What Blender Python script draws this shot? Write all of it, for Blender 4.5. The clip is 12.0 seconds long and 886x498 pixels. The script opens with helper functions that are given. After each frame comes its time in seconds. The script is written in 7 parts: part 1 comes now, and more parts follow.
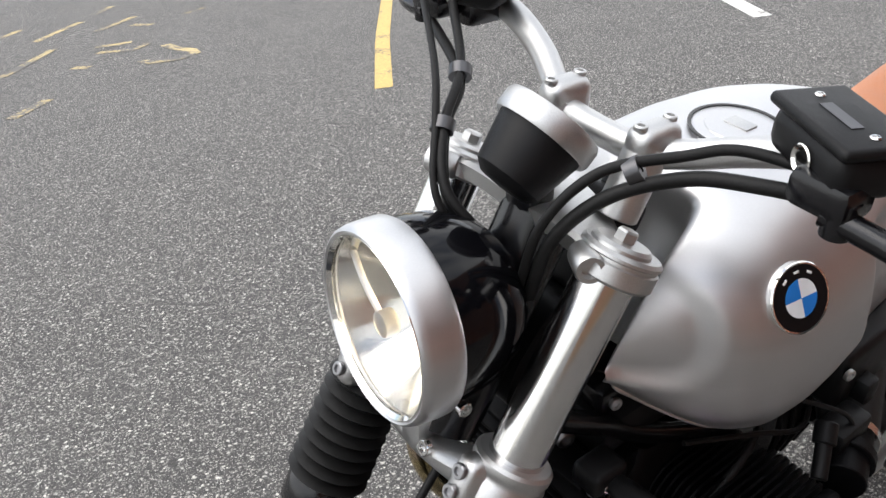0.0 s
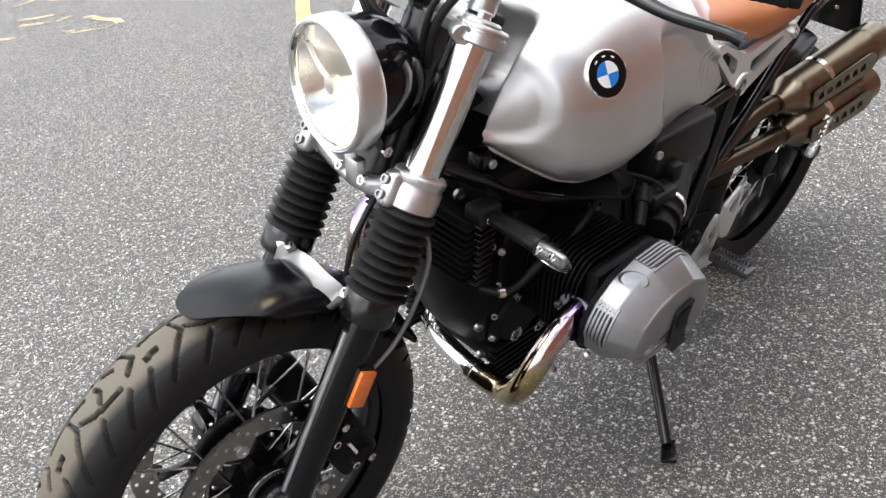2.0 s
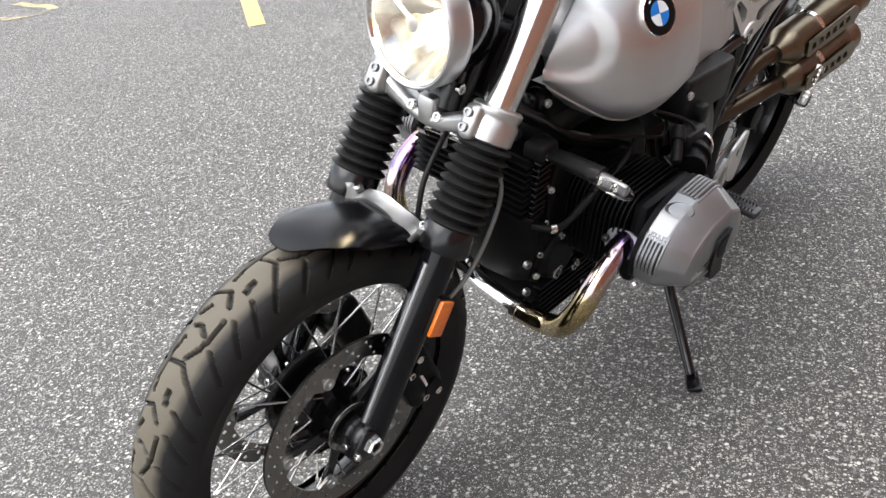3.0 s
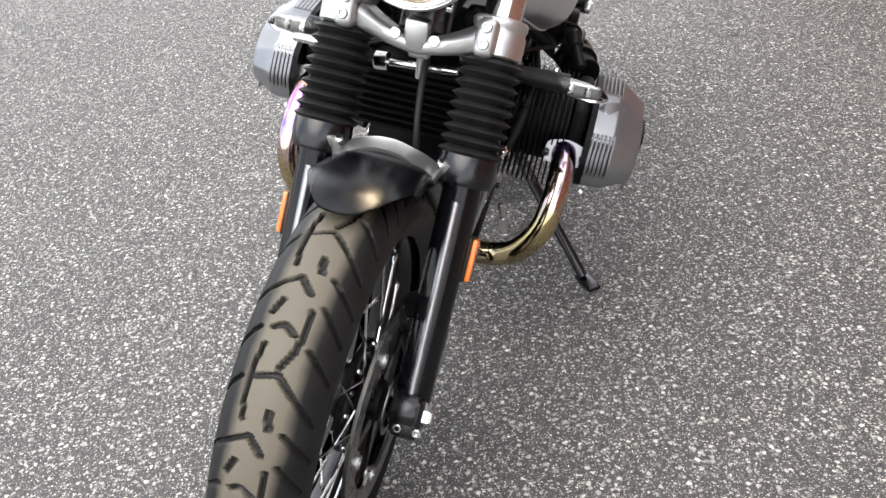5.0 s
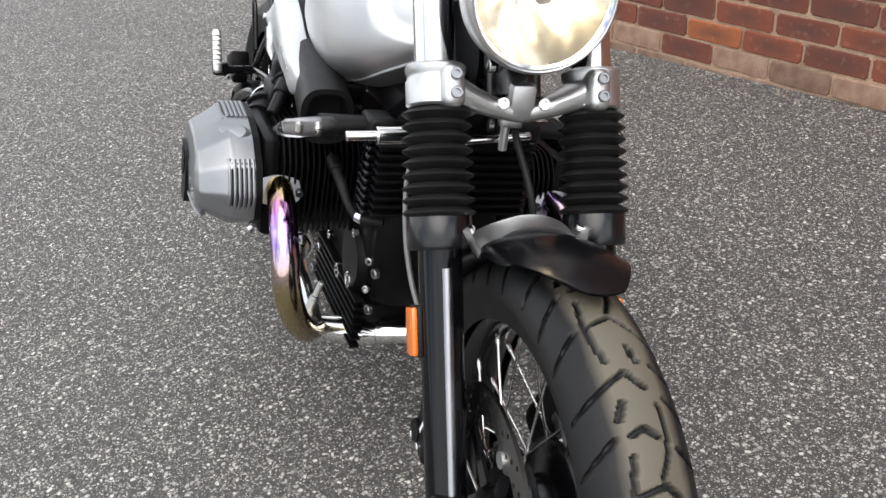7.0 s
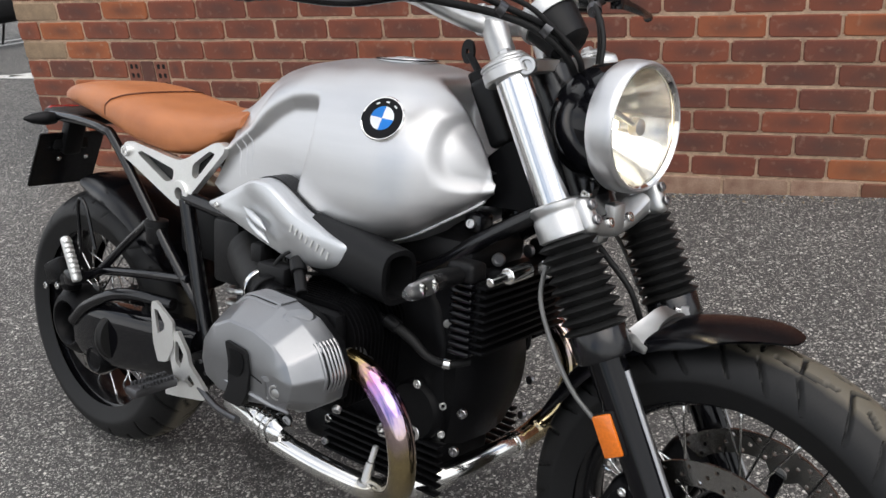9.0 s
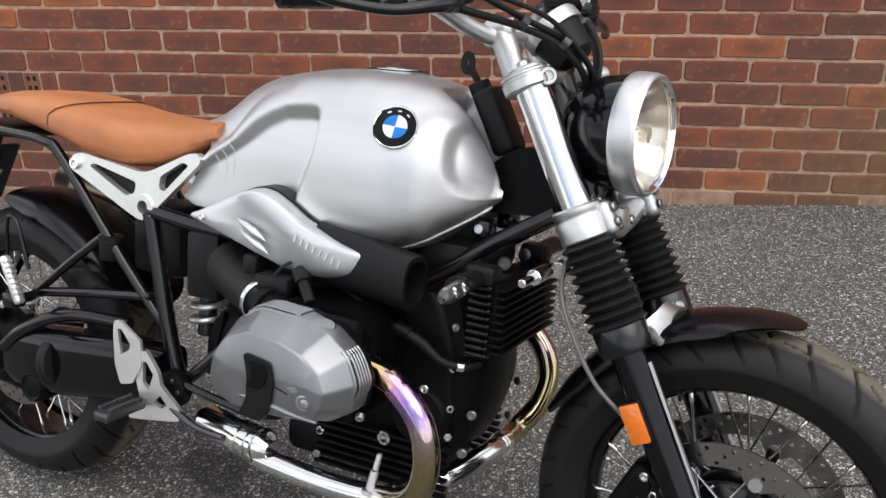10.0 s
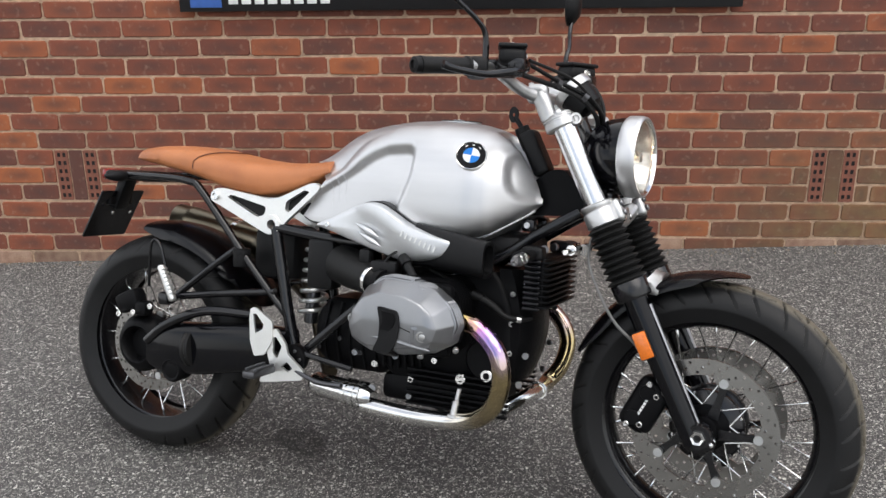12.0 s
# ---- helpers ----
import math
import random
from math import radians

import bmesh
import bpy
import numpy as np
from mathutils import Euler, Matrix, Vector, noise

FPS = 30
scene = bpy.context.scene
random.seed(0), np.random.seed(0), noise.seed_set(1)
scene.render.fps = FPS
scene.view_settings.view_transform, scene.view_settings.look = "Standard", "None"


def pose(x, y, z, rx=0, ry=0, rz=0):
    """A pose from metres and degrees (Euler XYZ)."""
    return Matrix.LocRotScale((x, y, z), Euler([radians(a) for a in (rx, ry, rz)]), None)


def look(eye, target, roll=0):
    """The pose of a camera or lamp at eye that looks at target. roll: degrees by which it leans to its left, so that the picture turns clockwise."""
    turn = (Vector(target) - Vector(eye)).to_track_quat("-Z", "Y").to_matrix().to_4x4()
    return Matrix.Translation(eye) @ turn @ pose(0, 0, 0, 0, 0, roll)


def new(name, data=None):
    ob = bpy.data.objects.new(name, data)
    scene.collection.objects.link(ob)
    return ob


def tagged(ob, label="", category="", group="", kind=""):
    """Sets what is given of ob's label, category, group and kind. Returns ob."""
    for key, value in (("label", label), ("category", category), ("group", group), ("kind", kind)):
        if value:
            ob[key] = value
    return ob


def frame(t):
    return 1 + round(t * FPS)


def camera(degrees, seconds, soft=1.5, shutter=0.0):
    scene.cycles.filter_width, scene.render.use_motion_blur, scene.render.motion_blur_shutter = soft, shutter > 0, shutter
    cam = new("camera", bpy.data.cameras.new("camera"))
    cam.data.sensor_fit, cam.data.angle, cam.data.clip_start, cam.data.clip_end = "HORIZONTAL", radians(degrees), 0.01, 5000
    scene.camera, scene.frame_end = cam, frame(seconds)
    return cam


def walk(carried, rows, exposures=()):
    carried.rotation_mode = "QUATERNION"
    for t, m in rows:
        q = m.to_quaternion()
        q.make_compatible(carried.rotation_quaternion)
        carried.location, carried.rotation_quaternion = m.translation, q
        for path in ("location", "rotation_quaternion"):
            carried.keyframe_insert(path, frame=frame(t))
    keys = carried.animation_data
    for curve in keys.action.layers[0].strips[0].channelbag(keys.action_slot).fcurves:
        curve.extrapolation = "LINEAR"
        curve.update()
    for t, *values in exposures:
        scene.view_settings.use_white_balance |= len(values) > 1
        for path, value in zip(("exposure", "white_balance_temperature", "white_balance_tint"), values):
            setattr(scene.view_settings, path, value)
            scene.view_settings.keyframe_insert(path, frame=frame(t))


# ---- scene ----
cam = camera(52.5, 12.0)
PATH = [
    (0, (1.798, 0.041, 1.261), (0.301, -0.994, 0.431), -7.7),
    (0.5, (1.926, 0.066, 1.246), (0.388, -0.893, 0.399), -7.4),
    (1, (2.004, 0.155, 1.222), (0.47, -0.794, 0.358), -7.7),
    (1.5, (2.081, 0.256, 1.197), (0.562, -0.695, 0.309), -7.9),
    (2, (2.227, 0.281, 1.195), (0.665, -0.608, 0.316), -8.0),
    (2.5, (2.375, 0.252, 1.196), (0.772, -0.556, 0.315), -7.9),
    (3, (2.401, 0.111, 1.173), (0.782, -0.62, 0.256), -7.7),
    (3.2, (2.389, 0.044, 1.162), (0.762, -0.633, 0.215), -7.6),
    (4.8, (2.43, -0.444, 1.148), (0.737, -0.421, 0.082), -7.1),
    (5, (2.395, -0.498, 1.148), (0.712, -0.368, 0.075), -6.6),
    (5.5, (2.334, -0.661, 1.147), (0.697, -0.236, 0.079), -6.1),
    (6, (2.285, -0.872, 1.171), (0.696, -0.236, 0.135), -7.0),
    (6.5, (2.148, -1.017, 1.16), (0.625, -0.214, 0.143), -6.8),
    (6.7, (2.088, -1.063, 1.16), (0.62, -0.164, 0.142), -6.3),
    (8.3, (1.616, -1.442, 1.228), (0.689, 0.087, 0.331), -7.8),
    (8.5, (1.556, -1.489, 1.245), (0.72, 0.104, 0.371), -7.3),
    (9, (1.418, -1.619, 1.29), (0.775, 0.074, 0.443), -6.5),
    (9.5, (1.288, -1.641, 1.289), (0.814, 0.104, 0.435), -4.3),
    (10, (1.143, -1.719, 1.307), (0.878, 0.077, 0.468), -2.8),
    (10.5, (1.045, -1.861, 1.331), (0.811, -0.05, 0.514), -2.2),
    (11, (1.055, -2.055, 1.337), (0.824, -0.238, 0.534), -0.7),
    (11.5, (1.026, -2.235, 1.362), (0.856, -0.381, 0.631), -1.4),
    (12, (0.952, -2.413, 1.363), (0.819, -0.525, 0.717), -2.5),
]
walk(cam, [(t, look(eye, target, roll)) for t, eye, target, roll in PATH], exposures=[(0, 1.0), (0.8, 1.10), (1.6, 1.54), (2.4, 1.70), (3.2, 1.62), (5, 1.68), (6, 1.50), (6.7, 1.30), (8.3, 0.64), (9, 0.72), (10, 0.86), (11, 0.94), (12, 0.87)])

# ---- light ----
world = bpy.data.worlds.new("sky")
scene.world = world
world.use_nodes = True
wn, wl = world.node_tree.nodes, world.node_tree.links
wn.clear()
sky = wn.new("ShaderNodeTexSky")
sky.sky_type = "NISHITA"
sky.sun_disc = False
SUN_EL, SUN_AZ = 60.0, 128.0
sky.sun_elevation, sky.sun_rotation = radians(SUN_EL), radians(SUN_AZ)
sky.dust_density, sky.air_density = 2.0, 1.0
cloud_pos = wn.new("ShaderNodeTexCoord")
cloud = wn.new("ShaderNodeTexNoise")
cloud.inputs["Scale"].default_value, cloud.inputs["Detail"].default_value = 2.2, 6.0
ramp = wn.new("ShaderNodeValToRGB")
ramp.color_ramp.elements[0].position, ramp.color_ramp.elements[1].position = 0.36, 0.58
mixw = wn.new("ShaderNodeMix")
mixw.data_type = "RGBA"
mixw.inputs["B"].default_value = (9.4, 9.5, 9.7, 1)
bgn = wn.new("ShaderNodeBackground")
bgn.inputs["Strength"].default_value = 0.10
out = wn.new("ShaderNodeOutputWorld")
wl.new(cloud_pos.outputs["Generated"], cloud.inputs["Vector"])
wl.new(cloud.outputs["Fac"], ramp.inputs["Fac"])
wl.new(ramp.outputs["Color"], mixw.inputs["Factor"])
wl.new(sky.outputs["Color"], mixw.inputs["A"])
wl.new(mixw.outputs["Result"], bgn.inputs["Color"])
wl.new(bgn.outputs["Background"], out.inputs["Surface"])
sun = new("sun", bpy.data.lights.new("sun", "SUN"))
sun.data.energy, sun.data.angle, sun.data.color = 1.0, radians(60), (1.0, 0.97, 0.93)
saz = radians(SUN_AZ)
sun.matrix_world = look((0, 0, 0), (-math.sin(saz) * math.cos(radians(SUN_EL)), -math.cos(saz) * math.cos(radians(SUN_EL)), -math.sin(radians(SUN_EL))))


# ---- materials ----
def material(name, base, rough=0.5, metal=0.0, vary=0.12, scale=30.0, grain=0.0, grain_scale=400.0, bump=0.0, bump_scale=200.0, stretch=(1, 1, 1), coat=0.0, rough_vary=0.1, second=None, second_amount=0.5, rand=0.0, spec=None):
    """A surface with large and fine variation of colour, gloss and relief, in object space (metres)."""
    m = bpy.data.materials.new(name)
    m.use_nodes = True
    n, l = m.node_tree.nodes, m.node_tree.links
    b = n["Principled BSDF"]
    b.inputs["Metallic"].default_value = metal
    b.inputs["Coat Weight"].default_value = coat
    b.inputs["Coat Roughness"].default_value = 0.08
    if spec is not None:
        b.inputs["Specular IOR Level"].default_value = spec
    co = n.new("ShaderNodeTexCoord")
    mp = n.new("ShaderNodeMapping")
    mp.inputs["Scale"].default_value = stretch
    l.new(co.outputs["Object"], mp.inputs["Vector"])
    big = n.new("ShaderNodeTexNoise")
    big.inputs["Scale"].default_value, big.inputs["Detail"].default_value = scale, 5.0
    l.new(mp.outputs["Vector"], big.inputs["Vector"])
    fine = n.new("ShaderNodeTexNoise")
    fine.inputs["Scale"].default_value, fine.inputs["Detail"].default_value = grain_scale, 3.0
    l.new(mp.outputs["Vector"], fine.inputs["Vector"])
    mix = n.new("ShaderNodeMix")
    mix.data_type = "RGBA"
    lo = tuple(c * (1 - vary) for c in base)
    hi = second if second else tuple(min(1.0, c * (1 + vary)) for c in base)
    mix.inputs["A"].default_value, mix.inputs["B"].default_value = (*lo, 1), (*hi, 1)
    cr = n.new("ShaderNodeMapRange")
    cr.inputs["From Min"].default_value, cr.inputs["From Max"].default_value = 0.5 - 0.25 * second_amount * 2, 0.75
    l.new(big.outputs["Fac"], cr.inputs["Value"])
    l.new(cr.outputs["Result"], mix.inputs["Factor"])
    col = mix.outputs["Result"]
    hsv = n.new("ShaderNodeHueSaturation")
    l.new(col, hsv.inputs["Color"])
    val = n.new("ShaderNodeMapRange")
    val.inputs["From Min"].default_value, val.inputs["From Max"].default_value = 0.3, 0.7
    val.inputs["To Min"].default_value, val.inputs["To Max"].default_value = 1 - grain, 1 + grain
    l.new(fine.outputs["Fac"], val.inputs["Value"])
    if rand > 0:
        info = n.new("ShaderNodeObjectInfo")
        rr = n.new("ShaderNodeMapRange")
        rr.inputs["To Min"].default_value, rr.inputs["To Max"].default_value = 1 - rand, 1 + rand
        l.new(info.outputs["Random"], rr.inputs["Value"])
        mul = n.new("ShaderNodeMath")
        mul.operation = "MULTIPLY"
        l.new(val.outputs["Result"], mul.inputs[0])
        l.new(rr.outputs["Result"], mul.inputs[1])
        l.new(mul.outputs["Value"], hsv.inputs["Value"])
    else:
        l.new(val.outputs["Result"], hsv.inputs["Value"])
    l.new(hsv.outputs["Color"], b.inputs["Base Color"])
    ro = n.new("ShaderNodeMapRange")
    ro.inputs["From Min"].default_value, ro.inputs["From Max"].default_value = 0.3, 0.7
    ro.inputs["To Min"].default_value, ro.inputs["To Max"].default_value = max(0.02, rough * (1 - rough_vary)), min(1, rough * (1 + rough_vary))
    l.new(big.outputs["Fac"], ro.inputs["Value"])
    l.new(ro.outputs["Result"], b.inputs["Roughness"])
    if bump > 0:
        bt = n.new("ShaderNodeTexNoise")
        bt.inputs["Scale"].default_value, bt.inputs["Detail"].default_value = bump_scale, 4.0
        l.new(mp.outputs["Vector"], bt.inputs["Vector"])
        bp = n.new("ShaderNodeBump")
        bp.inputs["Strength"].default_value, bp.inputs["Distance"].default_value = bump, 0.002
        l.new(bt.outputs["Fac"], bp.inputs["Height"])
        l.new(bp.outputs["Normal"], b.inputs["Normal"])
    return m


def glass_material(name, tint=(1, 1, 1), rough=0.0):
    m = bpy.data.materials.new(name)
    m.use_nodes = True
    b = m.node_tree.nodes["Principled BSDF"]
    b.inputs["Base Color"].default_value = (*tint, 1)
    b.inputs["Transmission Weight"].default_value = 1.0
    b.inputs["Roughness"].default_value = rough
    b.inputs["IOR"].default_value = 1.45
    return m


def glow_material(name, colour, strength):
    m = bpy.data.materials.new(name)
    m.use_nodes = True
    b = m.node_tree.nodes["Principled BSDF"]
    b.inputs["Base Color"].default_value = (*colour, 1)
    b.inputs["Emission Color"].default_value = (*colour, 1)
    b.inputs["Emission Strength"].default_value = strength
    return m


def asphalt_material():
    m = bpy.data.materials.new("asphalt")
    m.use_nodes = True
    n, l = m.node_tree.nodes, m.node_tree.links
    b = n["Principled BSDF"]
    b.inputs["Roughness"].default_value = 0.78
    b.inputs["Specular IOR Level"].default_value = 0.48
    co = n.new("ShaderNodeTexCoord")
    wob = n.new("ShaderNodeTexNoise")
    wob.inputs["Scale"].default_value = 60.0
    add = n.new("ShaderNodeVectorMath")
    add.operation = "MULTIPLY_ADD"
    add.inputs[1].default_value = (0.012, 0.012, 0.012)
    l.new(co.outputs["Object"], wob.inputs["Vector"])
    l.new(wob.outputs["Color"], add.inputs[0])
    l.new(co.outputs["Object"], add.inputs[2])
    chips = []
    for s, power in ((88.0, 2.0), (165.0, 1.7), (300.0, 1.5)):
        v = n.new("ShaderNodeTexVoronoi")
        v.inputs["Scale"].default_value = s
        l.new(add.outputs["Vector"], v.inputs["Vector"])
        sep = n.new("ShaderNodeSeparateColor")
        l.new(v.outputs["Color"], sep.inputs["Color"])
        tone = n.new("ShaderNodeMath")
        tone.operation = "POWER"
        tone.inputs[1].default_value = power
        l.new(sep.outputs["Red"], tone.inputs[0])
        edge = n.new("ShaderNodeMapRange")
        edge.inputs["From Min"].default_value, edge.inputs["From Max"].default_value = 0.30, 0.46
        edge.inputs["To Min"].default_value, edge.inputs["To Max"].default_value = 1.0, 0.0
        l.new(v.outputs["Distance"], edge.inputs["Value"])
        cover = n.new("ShaderNodeMath")
        cover.operation = "GREATER_THAN"
        cover.inputs[1].default_value = 0.42
        l.new(sep.outputs["Green"], cover.inputs[0])
        mu = n.new("ShaderNodeMath")
        mu.operation = "MULTIPLY"
        l.new(tone.outputs["Value"], mu.inputs[0])
        l.new(edge.outputs["Result"], mu.inputs[1])
        mu2 = n.new("ShaderNodeMath")
        mu2.operation = "MULTIPLY"
        l.new(mu.outputs["Value"], mu2.inputs[0])
        l.new(cover.outputs["Value"], mu2.inputs[1])
        chips.append(mu2)
    mx0 = n.new("ShaderNodeMath")
    mx0.operation = "MAXIMUM"
    l.new(chips[0].outputs["Value"], mx0.inputs[0])
    l.new(chips[1].outputs["Value"], mx0.inputs[1])
    mx = n.new("ShaderNodeMath")
    mx.operation = "MAXIMUM"
    l.new(mx0.outputs["Value"], mx.inputs[0])
    l.new(chips[2].outputs["Value"], mx.inputs[1])
    stain = n.new("ShaderNodeTexNoise")
    stain.inputs["Scale"].default_value, stain.inputs["Detail"].default_value = 1.3, 6.0
    l.new(co.outputs["Object"], stain.inputs["Vector"])
    base = n.new("ShaderNodeMix")
    base.data_type = "RGBA"
    base.inputs["A"].default_value, base.inputs["B"].default_value = (0.038, 0.036, 0.035, 1), (0.068, 0.065, 0.062, 1)
    l.new(stain.outputs["Fac"], base.inputs["Factor"])
    grit = n.new("ShaderNodeTexNoise")
    grit.inputs["Scale"].default_value, grit.inputs["Detail"].default_value = 420.0, 2.0
    l.new(co.outputs["Object"], grit.inputs["Vector"])
    gm = n.new("ShaderNodeMapRange")
    gm.inputs["From Min"].default_value, gm.inputs["From Max"].default_value = 0.3, 0.7
    gm.inputs["To Min"].default_value, gm.inputs["To Max"].default_value = 0.35, 1.75
    l.new(grit.outputs["Fac"], gm.inputs["Value"])
    hs = n.new("ShaderNodeHueSaturation")
    l.new(base.outputs["Result"], hs.inputs["Color"])
    l.new(gm.outputs["Result"], hs.inputs["Value"])
    top = n.new("ShaderNodeMix")
    top.data_type = "RGBA"
    top.inputs["B"].default_value = (0.66, 0.636, 0.585, 1)
    l.new(hs.outputs["Color"], top.inputs["A"])
    l.new(mx.outputs["Value"], top.inputs["Factor"])
    mott = n.new("ShaderNodeTexNoise")
    mott.inputs["Scale"].default_value, mott.inputs["Detail"].default_value = 75.0, 4.0
    mott.inputs["Roughness"].default_value = 0.75
    l.new(co.outputs["Object"], mott.inputs["Vector"])
    mr_ = n.new("ShaderNodeMapRange")
    mr_.inputs["From Min"].default_value, mr_.inputs["From Max"].default_value = 0.30, 0.70
    mr_.inputs["To Min"].default_value, mr_.inputs["To Max"].default_value = 0.45, 1.60
    l.new(mott.outputs["Fac"], mr_.inputs["Value"])
    tone2 = n.new("ShaderNodeHueSaturation")
    l.new(top.outputs["Result"], tone2.inputs["Color"])
    l.new(mr_.outputs["Result"], tone2.inputs["Value"])
    # oil drips under the engine
    oil = n.new("ShaderNodeTexNoise")
    oil.inputs["Scale"].default_value, oil.inputs["Detail"].default_value = 14.0, 5.0
    l.new(co.outputs["Object"], oil.inputs["Vector"])
    dist = n.new("ShaderNodeVectorMath")
    dist.operation = "DISTANCE"
    dist.inputs[1].default_value = OIL_SPOT
    l.new(co.outputs["Object"], dist.inputs[0])
    fall = n.new("ShaderNodeMapRange")
    fall.inputs["From Min"].default_value, fall.inputs["From Max"].default_value = 0.02, 0.13
    fall.inputs["To Min"].default_value, fall.inputs["To Max"].default_value = 0.62, 0.0
    l.new(dist.outputs["Value"], fall.inputs["Value"])
    osum = n.new("ShaderNodeMath")
    osum.operation = "ADD"
    l.new(oil.outputs["Fac"], osum.inputs[0])
    l.new(fall.outputs["Result"], osum.inputs[1])
    ostep = n.new("ShaderNodeMapRange")
    ostep.inputs["From Min"].default_value, ostep.inputs["From Max"].default_value = 0.78, 1.05
    ostep.inputs["To Max"].default_value = 0.60
    spots = osum
    for place, reach in ((OIL_SPOT_B, 0.10), (OIL_SPOT_C, 0.05), (OIL_SPOT_D, 0.045)):
        dist2 = n.new("ShaderNodeVectorMath")
        dist2.operation = "DISTANCE"
        dist2.inputs[1].default_value = place
        l.new(co.outputs["Object"], dist2.inputs[0])
        fall2 = n.new("ShaderNodeMapRange")
        fall2.inputs["From Min"].default_value, fall2.inputs["From Max"].default_value = reach * 0.2, reach
        fall2.inputs["To Min"].default_value, fall2.inputs["To Max"].default_value = 0.58, 0.0
        l.new(dist2.outputs["Value"], fall2.inputs["Value"])
        more = n.new("ShaderNodeMath")
        l.new(spots.outputs["Value"], more.inputs[0])
        l.new(fall2.outputs["Result"], more.inputs[1])
        spots = more
    l.new(spots.outputs["Value"], ostep.inputs["Value"])
    fin = n.new("ShaderNodeMix")
    fin.data_type = "RGBA"
    fin.inputs["B"].default_value = (0.012, 0.011, 0.010, 1)
    l.new(tone2.outputs["Color"], fin.inputs["A"])
    l.new(ostep.outputs["Result"], fin.inputs["Factor"])
    l.new(fin.outputs["Result"], b.inputs["Base Color"])
    h = n.new("ShaderNodeMath")
    h.operation = "MULTIPLY_ADD"
    h.inputs[1].default_value = 0.6
    l.new(grit.outputs["Fac"], h.inputs[0])
    l.new(mx.outputs["Value"], h.inputs[2])
    bp = n.new("ShaderNodeBump")
    bp.inputs["Strength"].default_value, bp.inputs["Distance"].default_value = 0.9, 0.004
    l.new(h.outputs["Value"], bp.inputs["Height"])
    l.new(bp.outputs["Normal"], b.inputs["Normal"])
    return m


def brushed_material(name, base, rough, stretch=(1, 1, 30), aniso=0.5):
    """Brushed aluminium under clear lacquer: metal with fine streaks in gloss and tone."""
    m = material(name, base, rough, 1.0, vary=0.03, scale=9.0, grain=0.025, grain_scale=420.0, bump=0.03, bump_scale=700.0, stretch=stretch, rough_vary=0.07)
    m.node_tree.nodes["Principled BSDF"].inputs["Anisotropic"].default_value = aniso
    return m


def tyre_material(name, worn, side):
    """Black rubber, scuffed to a dusty brown where the crown meets the road; groove shade is in the colour."""
    m = material(name, (0.0075, 0.0075, 0.0078), 0.50, 0.0, vary=0.3, scale=14, grain=0.25, grain_scale=500, bump=0.15, bump_scale=700, spec=0.26)
    n, l = m.node_tree.nodes, m.node_tree.links
    b = n["Principled BSDF"]
    old = b.inputs["Base Color"].links[0].from_socket
    co = n.new("ShaderNodeTexCoord")
    sep = n.new("ShaderNodeSeparateXYZ")
    l.new(co.outputs["Object"], sep.inputs["Vector"])
    ab = n.new("ShaderNodeMath")
    ab.operation = "ABSOLUTE"
    l.new(sep.outputs["Y"], ab.inputs[0])
    no = n.new("ShaderNodeTexNoise")
    no.inputs["Scale"].default_value, no.inputs["Detail"].default_value = 22.0, 5.0
    l.new(co.outputs["Object"], no.inputs["Vector"])
    sm = n.new("ShaderNodeMath")
    sm.operation = "MULTIPLY_ADD"
    sm.inputs[1].default_value = 0.012
    l.new(no.outputs["Fac"], sm.inputs[0])
    l.new(ab.outputs["Value"], sm.inputs[2])
    rg = n.new("ShaderNodeMapRange")
    rg.inputs["From Min"].default_value, rg.inputs["From Max"].default_value = worn, side
    rg.inputs["To Min"].default_value, rg.inputs["To Max"].default_value = 1.0, 0.0
    l.new(sm.outputs["Value"], rg.inputs["Value"])
    mx = n.new("ShaderNodeMix")
    mx.data_type = "RGBA"
    mx.inputs["B"].default_value = (0.105, 0.092, 0.070, 1)
    l.new(old, mx.inputs["A"])
    l.new(rg.outputs["Result"], mx.inputs["Factor"])
    # grooves stay free of dust and are painted near black for their shade
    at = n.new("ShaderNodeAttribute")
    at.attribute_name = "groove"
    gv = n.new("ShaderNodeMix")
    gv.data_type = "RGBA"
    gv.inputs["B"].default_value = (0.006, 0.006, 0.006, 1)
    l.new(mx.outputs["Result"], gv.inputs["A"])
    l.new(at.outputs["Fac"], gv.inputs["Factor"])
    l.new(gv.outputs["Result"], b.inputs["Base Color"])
    return m


